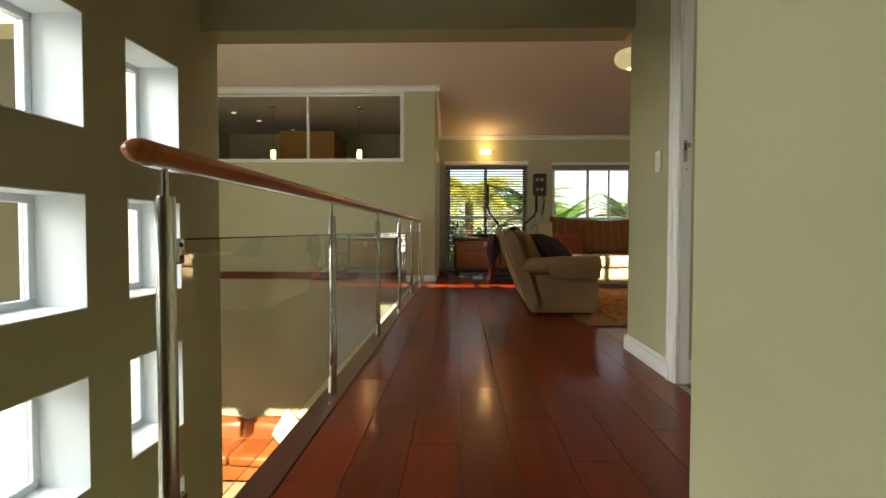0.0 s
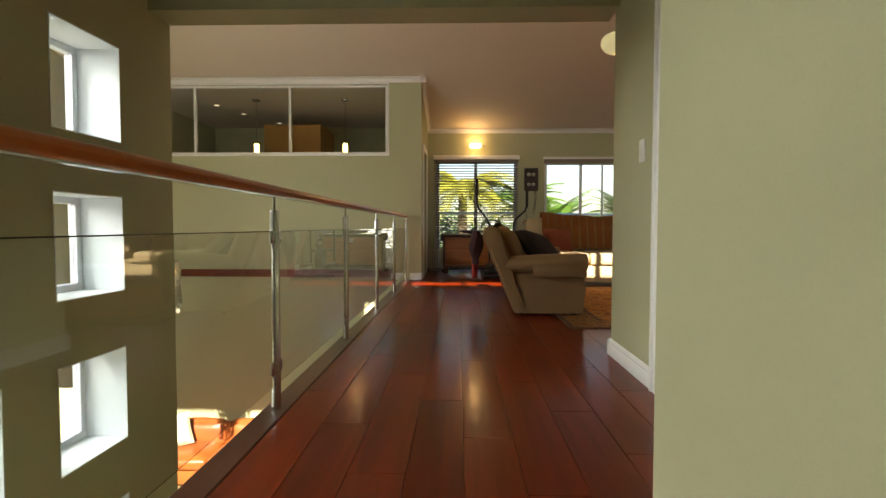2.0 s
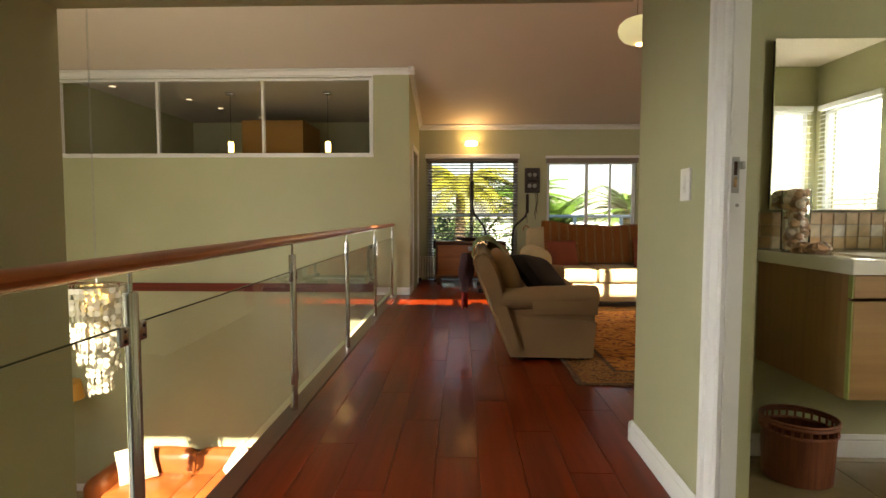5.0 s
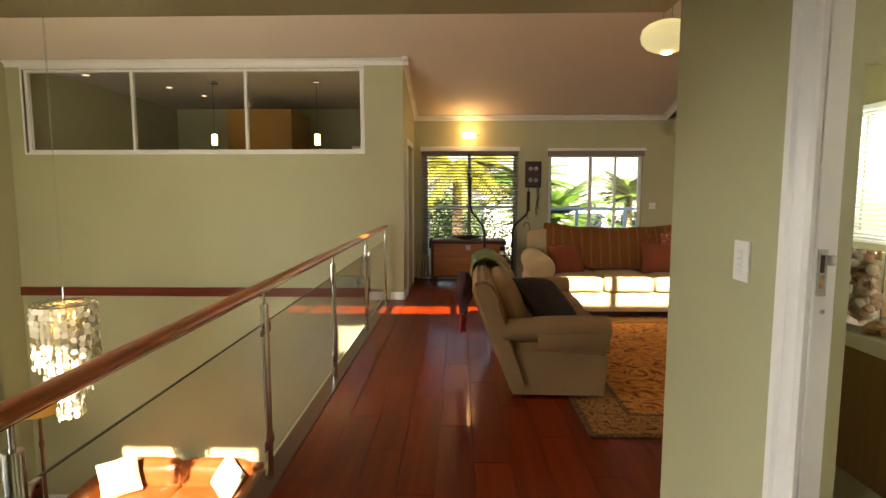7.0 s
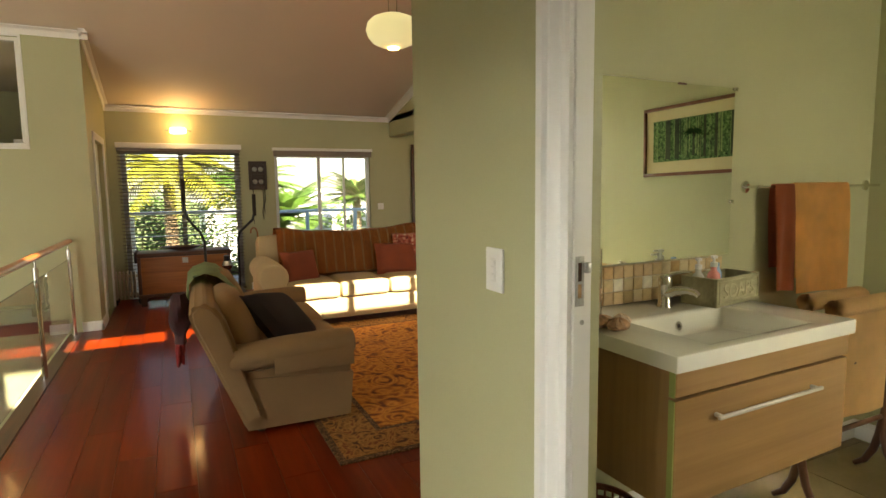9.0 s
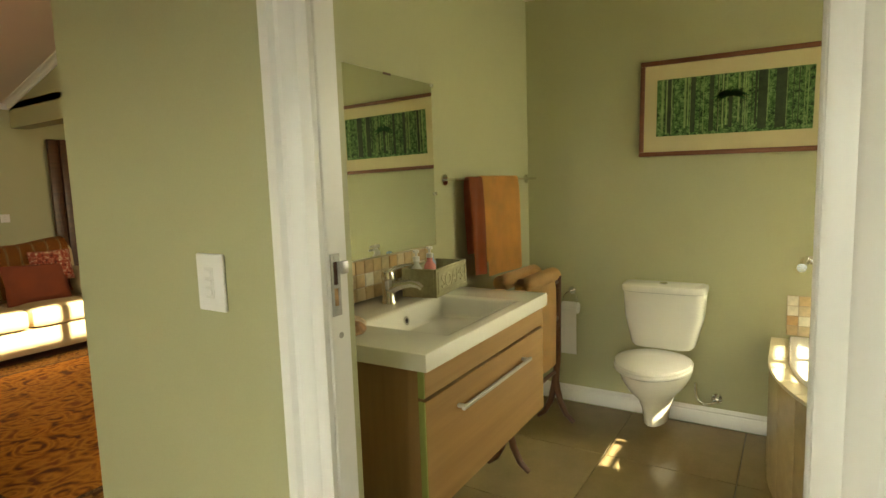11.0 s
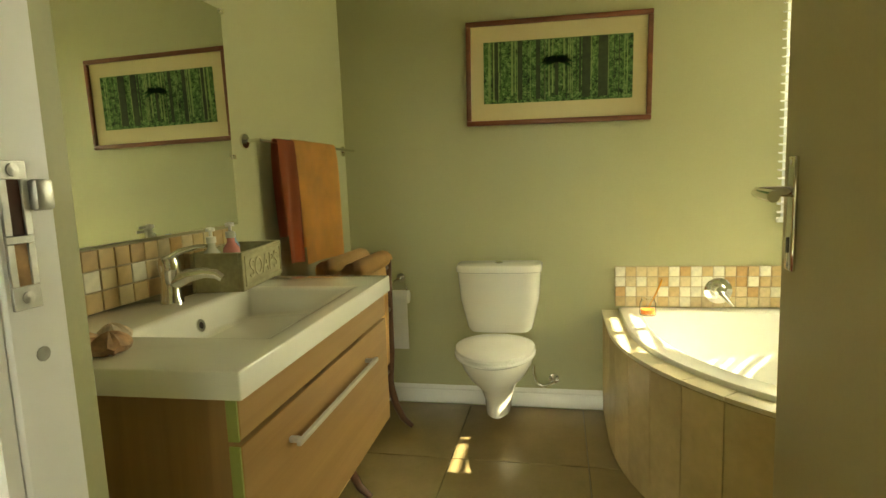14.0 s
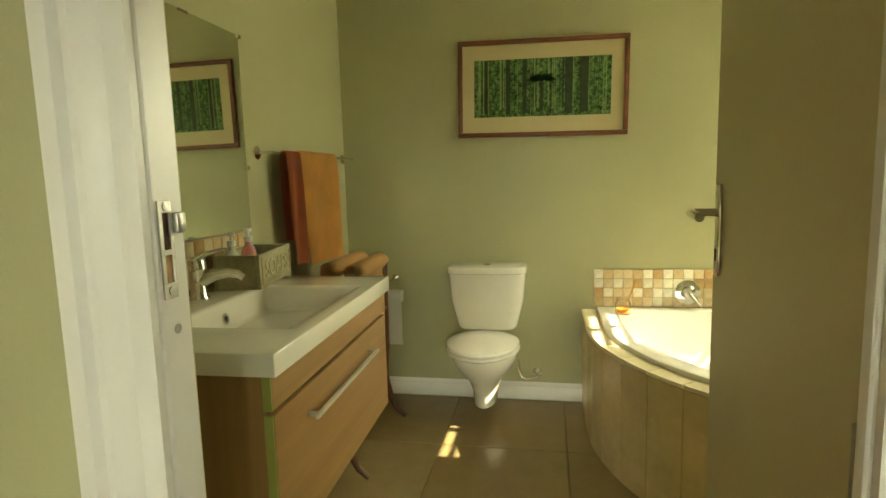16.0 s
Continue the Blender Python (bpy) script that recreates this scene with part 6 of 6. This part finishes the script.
def leather_sofa():
    t = thing("leather_sofa", "tan leather two-seater sofa against the lower wall", "sofa", pose(-4.30, 7.66, LOW))
    L = 2.28
    bm = bmesh.new()
    soft_box(bm, 0.08, L - 0.08, 0.04, 0.86, 0.05, 0.27, 0.03, 0, cuts=4)
    part("base", bm, M_LEATHER, t)
    for i in range(2):
        x = 0.24 + i * 0.905
        bm = bmesh.new()
        soft_box(bm, x, x + 0.895, 0.0, 0.70, 0.25, 0.44, 0.07, 0.02)
        part("seat_cushion", bm, M_LEATHER, t)
        bm = bmesh.new()
        soft_box(bm, x, x + 0.895, 0.0, 0.24, 0.0, 0.40, 0.10, 0.03, Matrix.Translation((0, 0.62, 0.34)) @ Matrix.Rotation(radians(-12), 4, "X"), 8)
        part("back_cushion", bm, M_LEATHER, t)
    bm = bmesh.new()
    soft_box(bm, 0.10, L - 0.10, 0.72, 0.94, 0.06, 0.66, 0.06, 0, cuts=5)
    part("backrest", bm, M_LEATHER, t)
    for x in (0.0, L - 0.25):
        bm = bmesh.new()
        soft_box(bm, x, x + 0.25, 0.0, 0.90, 0.05, 0.60, 0.12, 0.01, cuts=7)
        part("arm", bm, M_LEATHER, t)
    for x in (0.15, L - 0.15):
        for y in (0.12, 0.78):
            bm = bmesh.new()
            lathe(bm, [(0.02, 0), (0.03, 0.055)], 12, (x, y, 0))
            part("foot", bm, M_DARKFOOT, t)
    return t


leather_sofa()
for x, rz, rot in ((-3.80, 24, -10), (-2.42, -34, 20)):
    bm = bmesh.new()
    pillow(bm, 0.46, 0.46, 0.17, 10, Matrix.Translation((x, 8.08, LOW + 0.66)) @ Matrix.Rotation(radians(rz), 4, "Z") @ Matrix.Rotation(radians(-26), 4, "X") @ Matrix.Rotation(radians(rot), 4, "Y"))
    tagged(part("ivory_cushion", bm, M_IVORY), "ivory scatter cushion on the tan leather sofa", "cushion")

# floor lamp
fl = thing("floor_lamp", "floor lamp with a yellow drum shade on a turned wooden pole", "lamp", pose(-4.62, 7.90, LOW))
bm = bmesh.new()
lathe(bm, [(0.15, 0), (0.15, 0.02), (0.05, 0.04), (0.025, 0.06), (0.022, 0.40), (0.034, 0.44), (0.022, 0.48), (0.020, 1.10), (0.034, 1.18), (0.020, 1.24), (0.016, 1.62)], 18)
part("pole", bm, M_STAND, fl)
bm = bmesh.new()
lathe(bm, [(0.235, 1.58), (0.237, 1.58), (0.20, 1.80), (0.198, 1.80)], 36)
part("shade", bm, surface("ochre_lamp_shade", (0.55, 0.30, 0.05), 0.8, vary=0.06), fl, "ochre fabric shade")

# shell chandelier
ch = thing("chandelier", "capiz shell chandelier hanging on a long chain", "chandelier", pose(-3.06, 6.32, -0.62))
M_CAPIZ, n_, l_, b_ = principled("capiz_shell")
tc_ = n_.new("ShaderNodeTexNoise")
tc_.inputs["Scale"].default_value = 40
rp_ = n_.new("ShaderNodeValToRGB")
rp_.color_ramp.elements[0].color, rp_.color_ramp.elements[1].color = (0.62, 0.55, 0.38, 1), (0.88, 0.84, 0.70, 1)
l_.new(tc_.outputs[0], rp_.inputs[0])
l_.new(rp_.outputs[0], b_.inputs["Base Color"])
b_.inputs["Roughness"].default_value = 0.3
b_.inputs["Transmission Weight"].default_value = 0.45
b_.inputs["Subsurface Weight"].default_value = 0.0
bm = bmesh.new()
lathe(bm, [(0.001, -0.0012), (0.026, -0.0008), (0.029, 0.0), (0.026, 0.0008), (0.001, 0.0012)], 9)
bmesh.ops.transform(bm, matrix=Matrix.Rotation(radians(90), 4, "X"), verts=bm.verts[:])
disc = mesh_of("shell_disc", bm, M_CAPIZ, False)
TOPZ = 1.03
bm = bmesh.new()
for r in (0.25, 0.175, 0.10):
    sweep(bm, [(r * math.cos(2 * math.pi * i / 32), r * math.sin(2 * math.pi * i / 32), TOPZ) for i in range(33)], 0.006, 6)
for k in range(4):
    a = k * math.pi / 2
    tube(bm, (0, 0, TOPZ), (0.25 * math.cos(a), 0.25 * math.sin(a), TOPZ), 0.004, n=6)
part("hoop", bm, M_STEEL, ch)
rnd = random.Random(8)
tiers = ((0.25, 26, 0.58), (0.175, 19, 0.80), (0.10, 11, 1.06))
count = 0
joined = bmesh.new()
for r, n, drop in tiers:
    for k in range(n):
        a = 2 * math.pi * k / n + rnd.uniform(-0.03, 0.03)
        z = TOPZ - 0.035
        d = drop + rnd.uniform(-0.06, 0.03)
        while z > TOPZ - d:
            m = pose(r * math.cos(a), r * math.sin(a), z, 0, 0, math.degrees(a) + 90 + rnd.uniform(-50, 50))
            if count < 290 and math.sin(a) < 0.3:
                s = new("shell_disc", disc)
                s.parent = ch
                s.matrix_basis = m
                count += 1
            else:
                k0 = len(joined.verts)
                joined.from_mesh(disc)
                joined.verts.ensure_lookup_table()
                bmesh.ops.transform(joined, matrix=m, verts=joined.verts[k0:])
            z -= 0.052
tagged(part("shell_strand", joined, M_CAPIZ, ch, "", False), "", "", "", "stuff")
CHAIN_TOP = roof_z(6.32) + 0.62
bm = bmesh.new()
tube(bm, (0, 0, TOPZ), (0, 0, TOPZ + 0.14), 0.006, n=8)
part("stem", bm, M_STEEL, ch)
bm = bmesh.new()
z = TOPZ + 0.14
i = 0
while z < CHAIN_TOP - 0.02:
    rot = Matrix.Translation((0, 0, z + 0.022)) @ Matrix.Rotation(radians(90 * (i % 2)), 4, "Z")
    pts = [rot @ Vector((0.009 * math.cos(2 * math.pi * k / 8), 0, 0.024 * math.sin(2 * math.pi * k / 8))) for k in range(9)]
    sweep(bm, pts, 0.0022, 4)
    z += 0.040
    i += 1
part("chain", bm, M_ZINC, ch)
bm = bmesh.new()
for a in (0.4, 2.5, 4.6):
    lathe(bm, [(0.001, -0.04), (0.016, -0.03), (0.02, 0.0), (0.012, 0.03), (0.001, 0.045)], 12, (0.07 * math.cos(a), 0.07 * math.sin(a), TOPZ - 0.13))
part("bulb", bm, glow("chandelier_bulb", (1.0, 0.66, 0.22), 14.0), ch, "warm glowing bulbs")

# ---- kitchen behind the glazing ----
M_OCHRE = surface("ochre_painted_wall", (0.32, 0.16, 0.03), 0.6, vary=0.06, scale=2)
bm = bmesh.new()
box(bm, -3.45, -2.35, 11.0, 12.2, 0.0, 2.78)
setting("wall_kitchen_core", bm, M_OCHRE, "ochre painted block wall in the kitchen")
bm = bmesh.new()
soft_box(bm, -1.45, -0.55, 11.6, 12.3, 0.0, 2.22, 0.02, 0, cuts=2)
fr_ = tagged(part("refrigerator", bm, surface("white_enamel", (0.72, 0.75, 0.76), 0.3, vary=0.03)), "tall white refrigerator in the kitchen", "refrigerator")
M_KGLOW = glow("amber_lamp_glass", (1.0, 0.72, 0.16), 3.0)
for x in (-3.235, -1.66):
    kp = thing("kitchen_pendant", "small amber cylinder pendant lamp in the kitchen", "lamp", pose(x, 10.0, 2.18), "kitchen pendants")
    bm = bmesh.new()
    lathe(bm, [(0.035, -0.08), (0.04, -0.075), (0.04, 0.075), (0.035, 0.08)], 18)
    part("shade", bm, M_KGLOW, kp)
    bm = bmesh.new()
    tube(bm, (0, 0, 0.08), (0, 0, 0.85), 0.003, n=6)
    part("cord", bm, M_DARK, kp)
    bm = bmesh.new()
    box(bm, -0.06, 0.06, -0.06, 0.06, 0.83, 0.86, 0.006)
    part("canopy", bm, M_STEEL, kp)
M_SPOTG = glow("downlight_glass", (1.0, 0.85, 0.6), 0.2)
for x, y in ((-4.9, 9.6), (-4.2, 10.6), (-4.0, 11.4), (-3.6, 12.4)):
    bm = bmesh.new()
    lathe(bm, [(0.045, 0.0), (0.05, -0.004), (0.04, -0.006), (0.001, -0.004)], 16, (x, y, 3.068))
    tagged(part("downlight", bm, M_SPOTG), "small glowing recessed downlight", "lamp", "kitchen downlights")
# ---- outside ----
rnd = random.Random(21)
M_LAWN = surface("dry_lawn", (0.10, 0.13, 0.04), 0.95, vary=0.3, scale=0.6, grain=6, bump=0.3)
bm = bmesh.new()
box(bm, -400, 400, -400, 400, LOW - 0.5, LOW - 0.22)
setting("ground", bm, M_LAWN, "lawn around the house")
M_DECK = surface("grey_balcony_screed", (0.42, 0.42, 0.42), 0.8, vary=0.1)
bm = bmesh.new()
box(bm, PIER_X, 6.2, FAR_Y + 0.22, 12.3, -0.28, -0.03)
setting("balcony_floor", bm, M_DECK, "grey balcony floor")
M_BLUERAIL = surface("pale_blue_rail_paint", (0.30, 0.42, 0.58), 0.4, vary=0.08)
M_WHITERAIL = surface("white_rail_paint", (0.70, 0.72, 0.74), 0.4, vary=0.05)
br = thing("balcony_railing", "white and pale blue painted balcony railing", "railing", pose(0, 12.2, -0.03))
bm = bmesh.new()
tube(bm, (-0.2, 0, 1.13), (1.65, 0, 1.13), 0.028, n=12)
part("top_rail", bm, M_WHITERAIL, br)
bm = bmesh.new()
tube(bm, (1.7, 0, 1.10), (6.1, 0, 1.10), 0.03, n=12)
part("top_rail", bm, M_BLUERAIL, br)
for x in (-0.1, 1.68, 2.73, 3.64, 4.6, 5.6):
    bm = bmesh.new()
    box(bm, x - 0.03, x + 0.03, -0.03, 0.03, 0, 1.09, 0.005)
    part("post", bm, M_BLUERAIL if x > 1.5 else M_WHITERAIL, br)
for z in (0.25, 0.5, 0.75):
    bm = bmesh.new()
    tube(bm, (-0.2, 0, z), (6.1, 0, z), 0.008, n=8)
    part("wire", bm, M_WHITERAIL, br)


def palm(at, height, crown, n, label, droop=1.0, seed=0, yellow=False):
    """A palm: ringed trunk and a crown of fronds with separate leaflets."""
    r = random.Random(seed)
    t = thing("palm_tree", label, "tree", pose(*at))
    bm = bmesh.new()
    prof = []
    z = 0.0
    while z < height:
        prof += [(0.19 - 0.05 * z / height, z), (0.165 - 0.05 * z / height, z + 0.09)]
        z += 0.11
    lathe(bm, prof + [(0.05, height + 0.1)], 14)
    part("trunk", bm, M_BARK, t)
    bm = bmesh.new()
    for i in range(n):
        az = 2.4 * i + r.uniform(-0.3, 0.3)
        el = r.uniform(-0.2, 1.2)
        L = crown * r.uniform(0.75, 1.1)
        pts = []
        for s in range(13):
            u = s / 12
            pts.append(Vector((math.cos(az) * L * u * math.cos(el * (1 - u * 0.4)), math.sin(az) * L * u * math.cos(el * (1 - u * 0.4)), height + L * (math.sin(el) * u - 0.55 * droop * u * u))))
        for s in range(1, 13):
            p, q = pts[s - 1], pts[s]
            d = (q - p).normalized()
            side = d.cross(Vector((0, 0, 1)))
            if side.length < 1e-3:
                continue
            side.normalize()
            up = side.cross(d)
            for sg in (-1, 1):
                for hlf in (0.25, 0.75):
                    b0 = p.lerp(q, hlf)
                    ll = crown * 0.30 * (1 - abs(s / 12 - 0.45)) * r.uniform(0.8, 1.15)
                    tip = b0 + (side * sg * 0.8 + d * 0.7 - Vector((0, 0, 0.35 * droop))).normalized() * ll
                    wv = d * 0.028
                    mid = b0.lerp(tip, 0.5) + up * 0.02
                    v = [bm.verts.new(c) for c in (b0 - wv, mid - wv * 0.8, tip, mid + wv * 0.8, b0 + wv)]
                    bm.faces.new(v)
    part("crown", bm, M_FROND_Y if yellow else M_FROND, t, "", False)
    return t


M_BARK = surface("palm_bark", (0.24, 0.17, 0.10), 0.9, vary=0.3, scale=8, grain=40, bump=0.6)
M_FROND = surface("palm_frond", (0.075, 0.15, 0.02), 0.5, vary=0.35, scale=2, grain=20, bump=0.0)
M_FROND_Y = surface("yellow_palm_frond", (0.20, 0.20, 0.02), 0.5, vary=0.45, scale=2, grain=20, bump=0.0)
M_LEAF = surface("shrub_leaf", (0.06, 0.12, 0.018), 0.6, vary=0.5, scale=1.2, grain=20, bump=0.0)
G = LOW - 0.22
palm((0.45, 17.0, G), 5.0, 1.9, 34, "tall palm with yellowing fronds beyond the balcony", 1.2, 1, True)
palm((2.35, 17.5, G), 4.6, 1.6, 34, "green fan palm beyond the balcony", 0.9, 2)
palm((2.75, 15.2, G), 3.8, 1.6, 48, "feathery green palm close to the balcony", 0.5, 3)
palm((5.6, 18.5, G), 4.3, 1.2, 40, "feathery green palm beyond the balcony", 0.6, 4)
palm((1.75, 13.6, G), 2.6, 0.9, 30, "small dark palm beside the balcony", 0.4, 5)


def shrub(at, size, n, seed, label):
    """A shrub: stems and many small leaves in uneven clumps."""
    r = random.Random(seed)
    t = thing("garden_shrub", label, "shrub", pose(*at), "garden shrubs")
    bm = bmesh.new()
    centres = []
    for k in range(10):
        c = Vector((r.uniform(-1, 1) * size[0], r.uniform(-1, 1) * size[1], r.uniform(0.35, 1.0) * size[2]))
        centres.append((c, r.uniform(0.25, 0.5) * min(size)))
        sweep(bm, [(c.x * 0.1, c.y * 0.1, 0), (c.x * 0.6, c.y * 0.6, c.z * 0.6), tuple(c)], [0.04, 0.025, 0.008], 6)
    part("stems", bm, M_BARK, t)
    bm = bmesh.new()
    for i in range(n):
        c, rad_ = centres[i % len(centres)]
        p = c + Vector((r.gauss(0, 1), r.gauss(0, 1), r.gauss(0, 0.8))) * rad_
        d = Vector((r.uniform(-1, 1), r.uniform(-1, 1), r.uniform(-0.6, 1))).normalized()
        s = d.orthogonal().normalized() * 0.035
        l = r.uniform(0.10, 0.2)
        bm.faces.new([bm.verts.new(q) for q in (p, p + d * l * 0.5 + s, p + d * l, p + d * l * 0.5 - s)])
    part("leaves", bm, M_LEAF, t, "", False)
    return t


for i, (x, y, sx, sz) in enumerate(((-0.6, 19, 1.5, 3.6), (1.4, 20.5, 1.8, 4.2), (3.4, 20, 1.6, 3.4), (5.6, 19.5, 1.7, 3.6), (8.0, 20, 1.8, 3.6))):
    shrub((x, y, G), (sx, 0.9, sz), 2600, 30 + i, "dense green garden shrub beyond the balcony")
# white neighbour house beyond the garden
M_HOUSE = surface("white_house_plaster", (0.75, 0.74, 0.72), 0.8, vary=0.04, scale=1)
house = thing("neighbour_house", "white plastered neighbour house beyond the garden", "house", pose(7.0, 34, G))
bm = bmesh.new()
box(bm, -5, 7, 0, 8, 0, 4.0)
hw = part("wall", bm, M_HOUSE, house)
bm = bmesh.new()
prism(bm, [(-5.5, 4.0), (7.5, 4.0), (1.0, 4.7)], "y", -0.3, 8.3)
part("roof", bm, surface("pale_roof_sheet", (0.55, 0.55, 0.55), 0.8, vary=0.2, scale=3), house)
for x in (-3.2, 0.4, 3.6):
    bm = bmesh.new()
    box(bm, x, x + 1.4, -0.06, -0.002, 2.0, 3.2, 0.02)
    part("window", bm, surface("dark_window_glass", (0.05, 0.06, 0.08), 0.15, vary=0.1), house)
# stair side: pale yard wall with a rail
bm = bmesh.new()
box(bm, -9.0, -1.9, -8, 3.5, LOW - 0.22, LOW - 0.18)
setting("pavement", bm, M_DECK, "pale paved yard beside the stair windows")
bm = bmesh.new()
box(bm, -9.2, -9.0, -8, 3.5, G, -0.4)
setting("wall_yard", bm, M_HOUSE, "white yard wall")

# ---- floor planks and tiles ----
bm = bmesh.new()
PL, PW = 1.22, 0.191
box(bm, -PW / 2 + 0.0007, PW / 2 - 0.0007, -PL / 2 + 0.0007, PL / 2 - 0.0007, -0.015, 0.0, 0.001, 1)
full = mesh_of("plank", bm, M_FLOOR, False)
floor_ob = bpy.data.objects["floor"]
made = 0
rest = []
X0 = -0.398
for i in range(34):
    x0, x1 = X0 + i * PW, X0 + (i + 1) * PW
    y = -2.0 - PL * ((i * 0.37) % 1.0)
    while y < FAR_Y:
        ylo, yhi = y, y + PL
        lims = []
        if x1 <= 0.705:
            lims = [(-2.0, GLASS_Y if x0 < PIER_X - 0.05 else FAR_Y)]
        elif x1 <= 1.40:
            lims = [(1.20, FAR_Y)]
        elif x0 < 6.0:
            lims = [(3.72, FAR_Y)]
        for a, b in lims:
            lo_, hi_ = max(ylo, a), min(yhi, b)
            if hi_ - lo_ < 0.02:
                continue
            near = lo_ < 8.2 and x0 < 2.0
            if near and made < 290:
                made += 1
                if hi_ - lo_ > PL - 0.01:
                    me = full
                else:
                    pb = bmesh.new()
                    box(pb, -PW / 2 + 0.0007, PW / 2 - 0.0007, -(hi_ - lo_) / 2 + 0.0007, (hi_ - lo_) / 2 - 0.0007, -0.015, 0.0, 0.001, 1)
                    me = mesh_of("plank", pb, M_FLOOR, False)
                o = new("plank", me)
                o.location = ((x0 + x1) / 2, (lo_ + hi_) / 2, 0)
                o.parent = floor_ob
            else:
                rest.append((x0, x1, lo_, hi_))
        y += PL
bm = bmesh.new()
for x0, x1, a, b in rest:
    box(bm, x0 + 0.0007, x1 - 0.0007, a + 0.0007, b - 0.0007, -0.015, 0.0)
tagged(part("far_planks", bm, M_FLOOR, floor_ob, "", False), "", "", "", "stuff")

fb = bpy.data.objects["floor_bath"]
TX, TY, T = 3.302 - 0.6 * 4, 2.329 - 0.6 * 3, 0.6
for i in range(6):
    for j in range(6):
        x0, x1 = max(TX + i * T, 1.335), min(TX + (i + 1) * T, 3.93)
        y0, y1 = max(TY + j * T, 0.60), min(TY + (j + 1) * T, 3.595)
        if x0 < 1.430:
            y0, y1 = max(y0, 2.135), min(y1, 2.835)
        if x1 - x0 < 0.03 or y1 - y0 < 0.03:
            continue
        bm = bmesh.new()
        box(bm, x0 + 0.002, x1 - 0.002, y0 + 0.002, y1 - 0.002, -0.012, 0.0, 0.0015, 1)
        part("tile", bm, M_TILE, fb)

# mosaics: over the basin and round the bath
mosaic_mats = [surface("mosaic_%s" % n, c, 0.3, vary=0.18, scale=20, grain=60, bump=0.15, random=0.3) for n, c in (("cream", (0.58, 0.48, 0.30)), ("sand", (0.52, 0.38, 0.20)), ("ochre", (0.48, 0.30, 0.13)), ("white", (0.70, 0.67, 0.56)), ("brown", (0.42, 0.29, 0.15)))]
M_GROUTL = surface("pale_sand_grout", (0.46, 0.38, 0.26), 0.9, vary=0.12, scale=12)


def mosaic(name, axis, face, u0, u1, z0, cols, rows, sign, parent_name, weights, seed):
    """Small square tiles set in grout on a wall."""
    r = random.Random(seed)
    t = thing(name, "mosaic of small cream, sand and ochre tiles", "tiles", None)
    w = (u1 - u0) / cols
    bm = bmesh.new()
    if axis == "x":
        box(bm, face - 0.004, face, u0, u1, z0, z0 + rows * w)
    else:
        box(bm, u0, u1, face - 0.004, face, z0, z0 + rows * w)
    part("grout", bm, M_GROUTL, t)
    meshes = {}
    for i in range(cols):
        for j in range(rows):
            k = r.choices(range(5), weights)[0]
            if k not in meshes:
                b2 = bmesh.new()
                if axis == "x":
                    box(b2, -0.009, 0, -w / 2 + 0.0018, w / 2 - 0.0018, -w / 2 + 0.0018, w / 2 - 0.0018, 0.0015, 1)
                else:
                    box(b2, -w / 2 + 0.0018, w / 2 - 0.0018, -0.009, 0, -w / 2 + 0.0018, w / 2 - 0.0018, 0.0015, 1)
                meshes[k] = mesh_of("mosaic_tile", b2, mosaic_mats[k], False)
            o = new("mosaic_tile", meshes[k])
            u, z = u0 + (i + 0.5) * w, z0 + (j + 0.5) * w
            d = r.uniform(-0.0006, 0.0006)
            o.location = (face + d, u, z) if axis == "x" else (u, face + d, z)
            o.parent = t
    return t


mosaic("basin_mosaic", "y", 3.593, 1.80, 2.768, 0.943, 18, 3, -1, "", (3, 4, 3, 1, 4), 5)
mosaic("bath_mosaic", "x", 3.928, 0.602, 2.164, 0.560, 30, 4, -1, "", (3, 3, 2, 4, 0), 6)
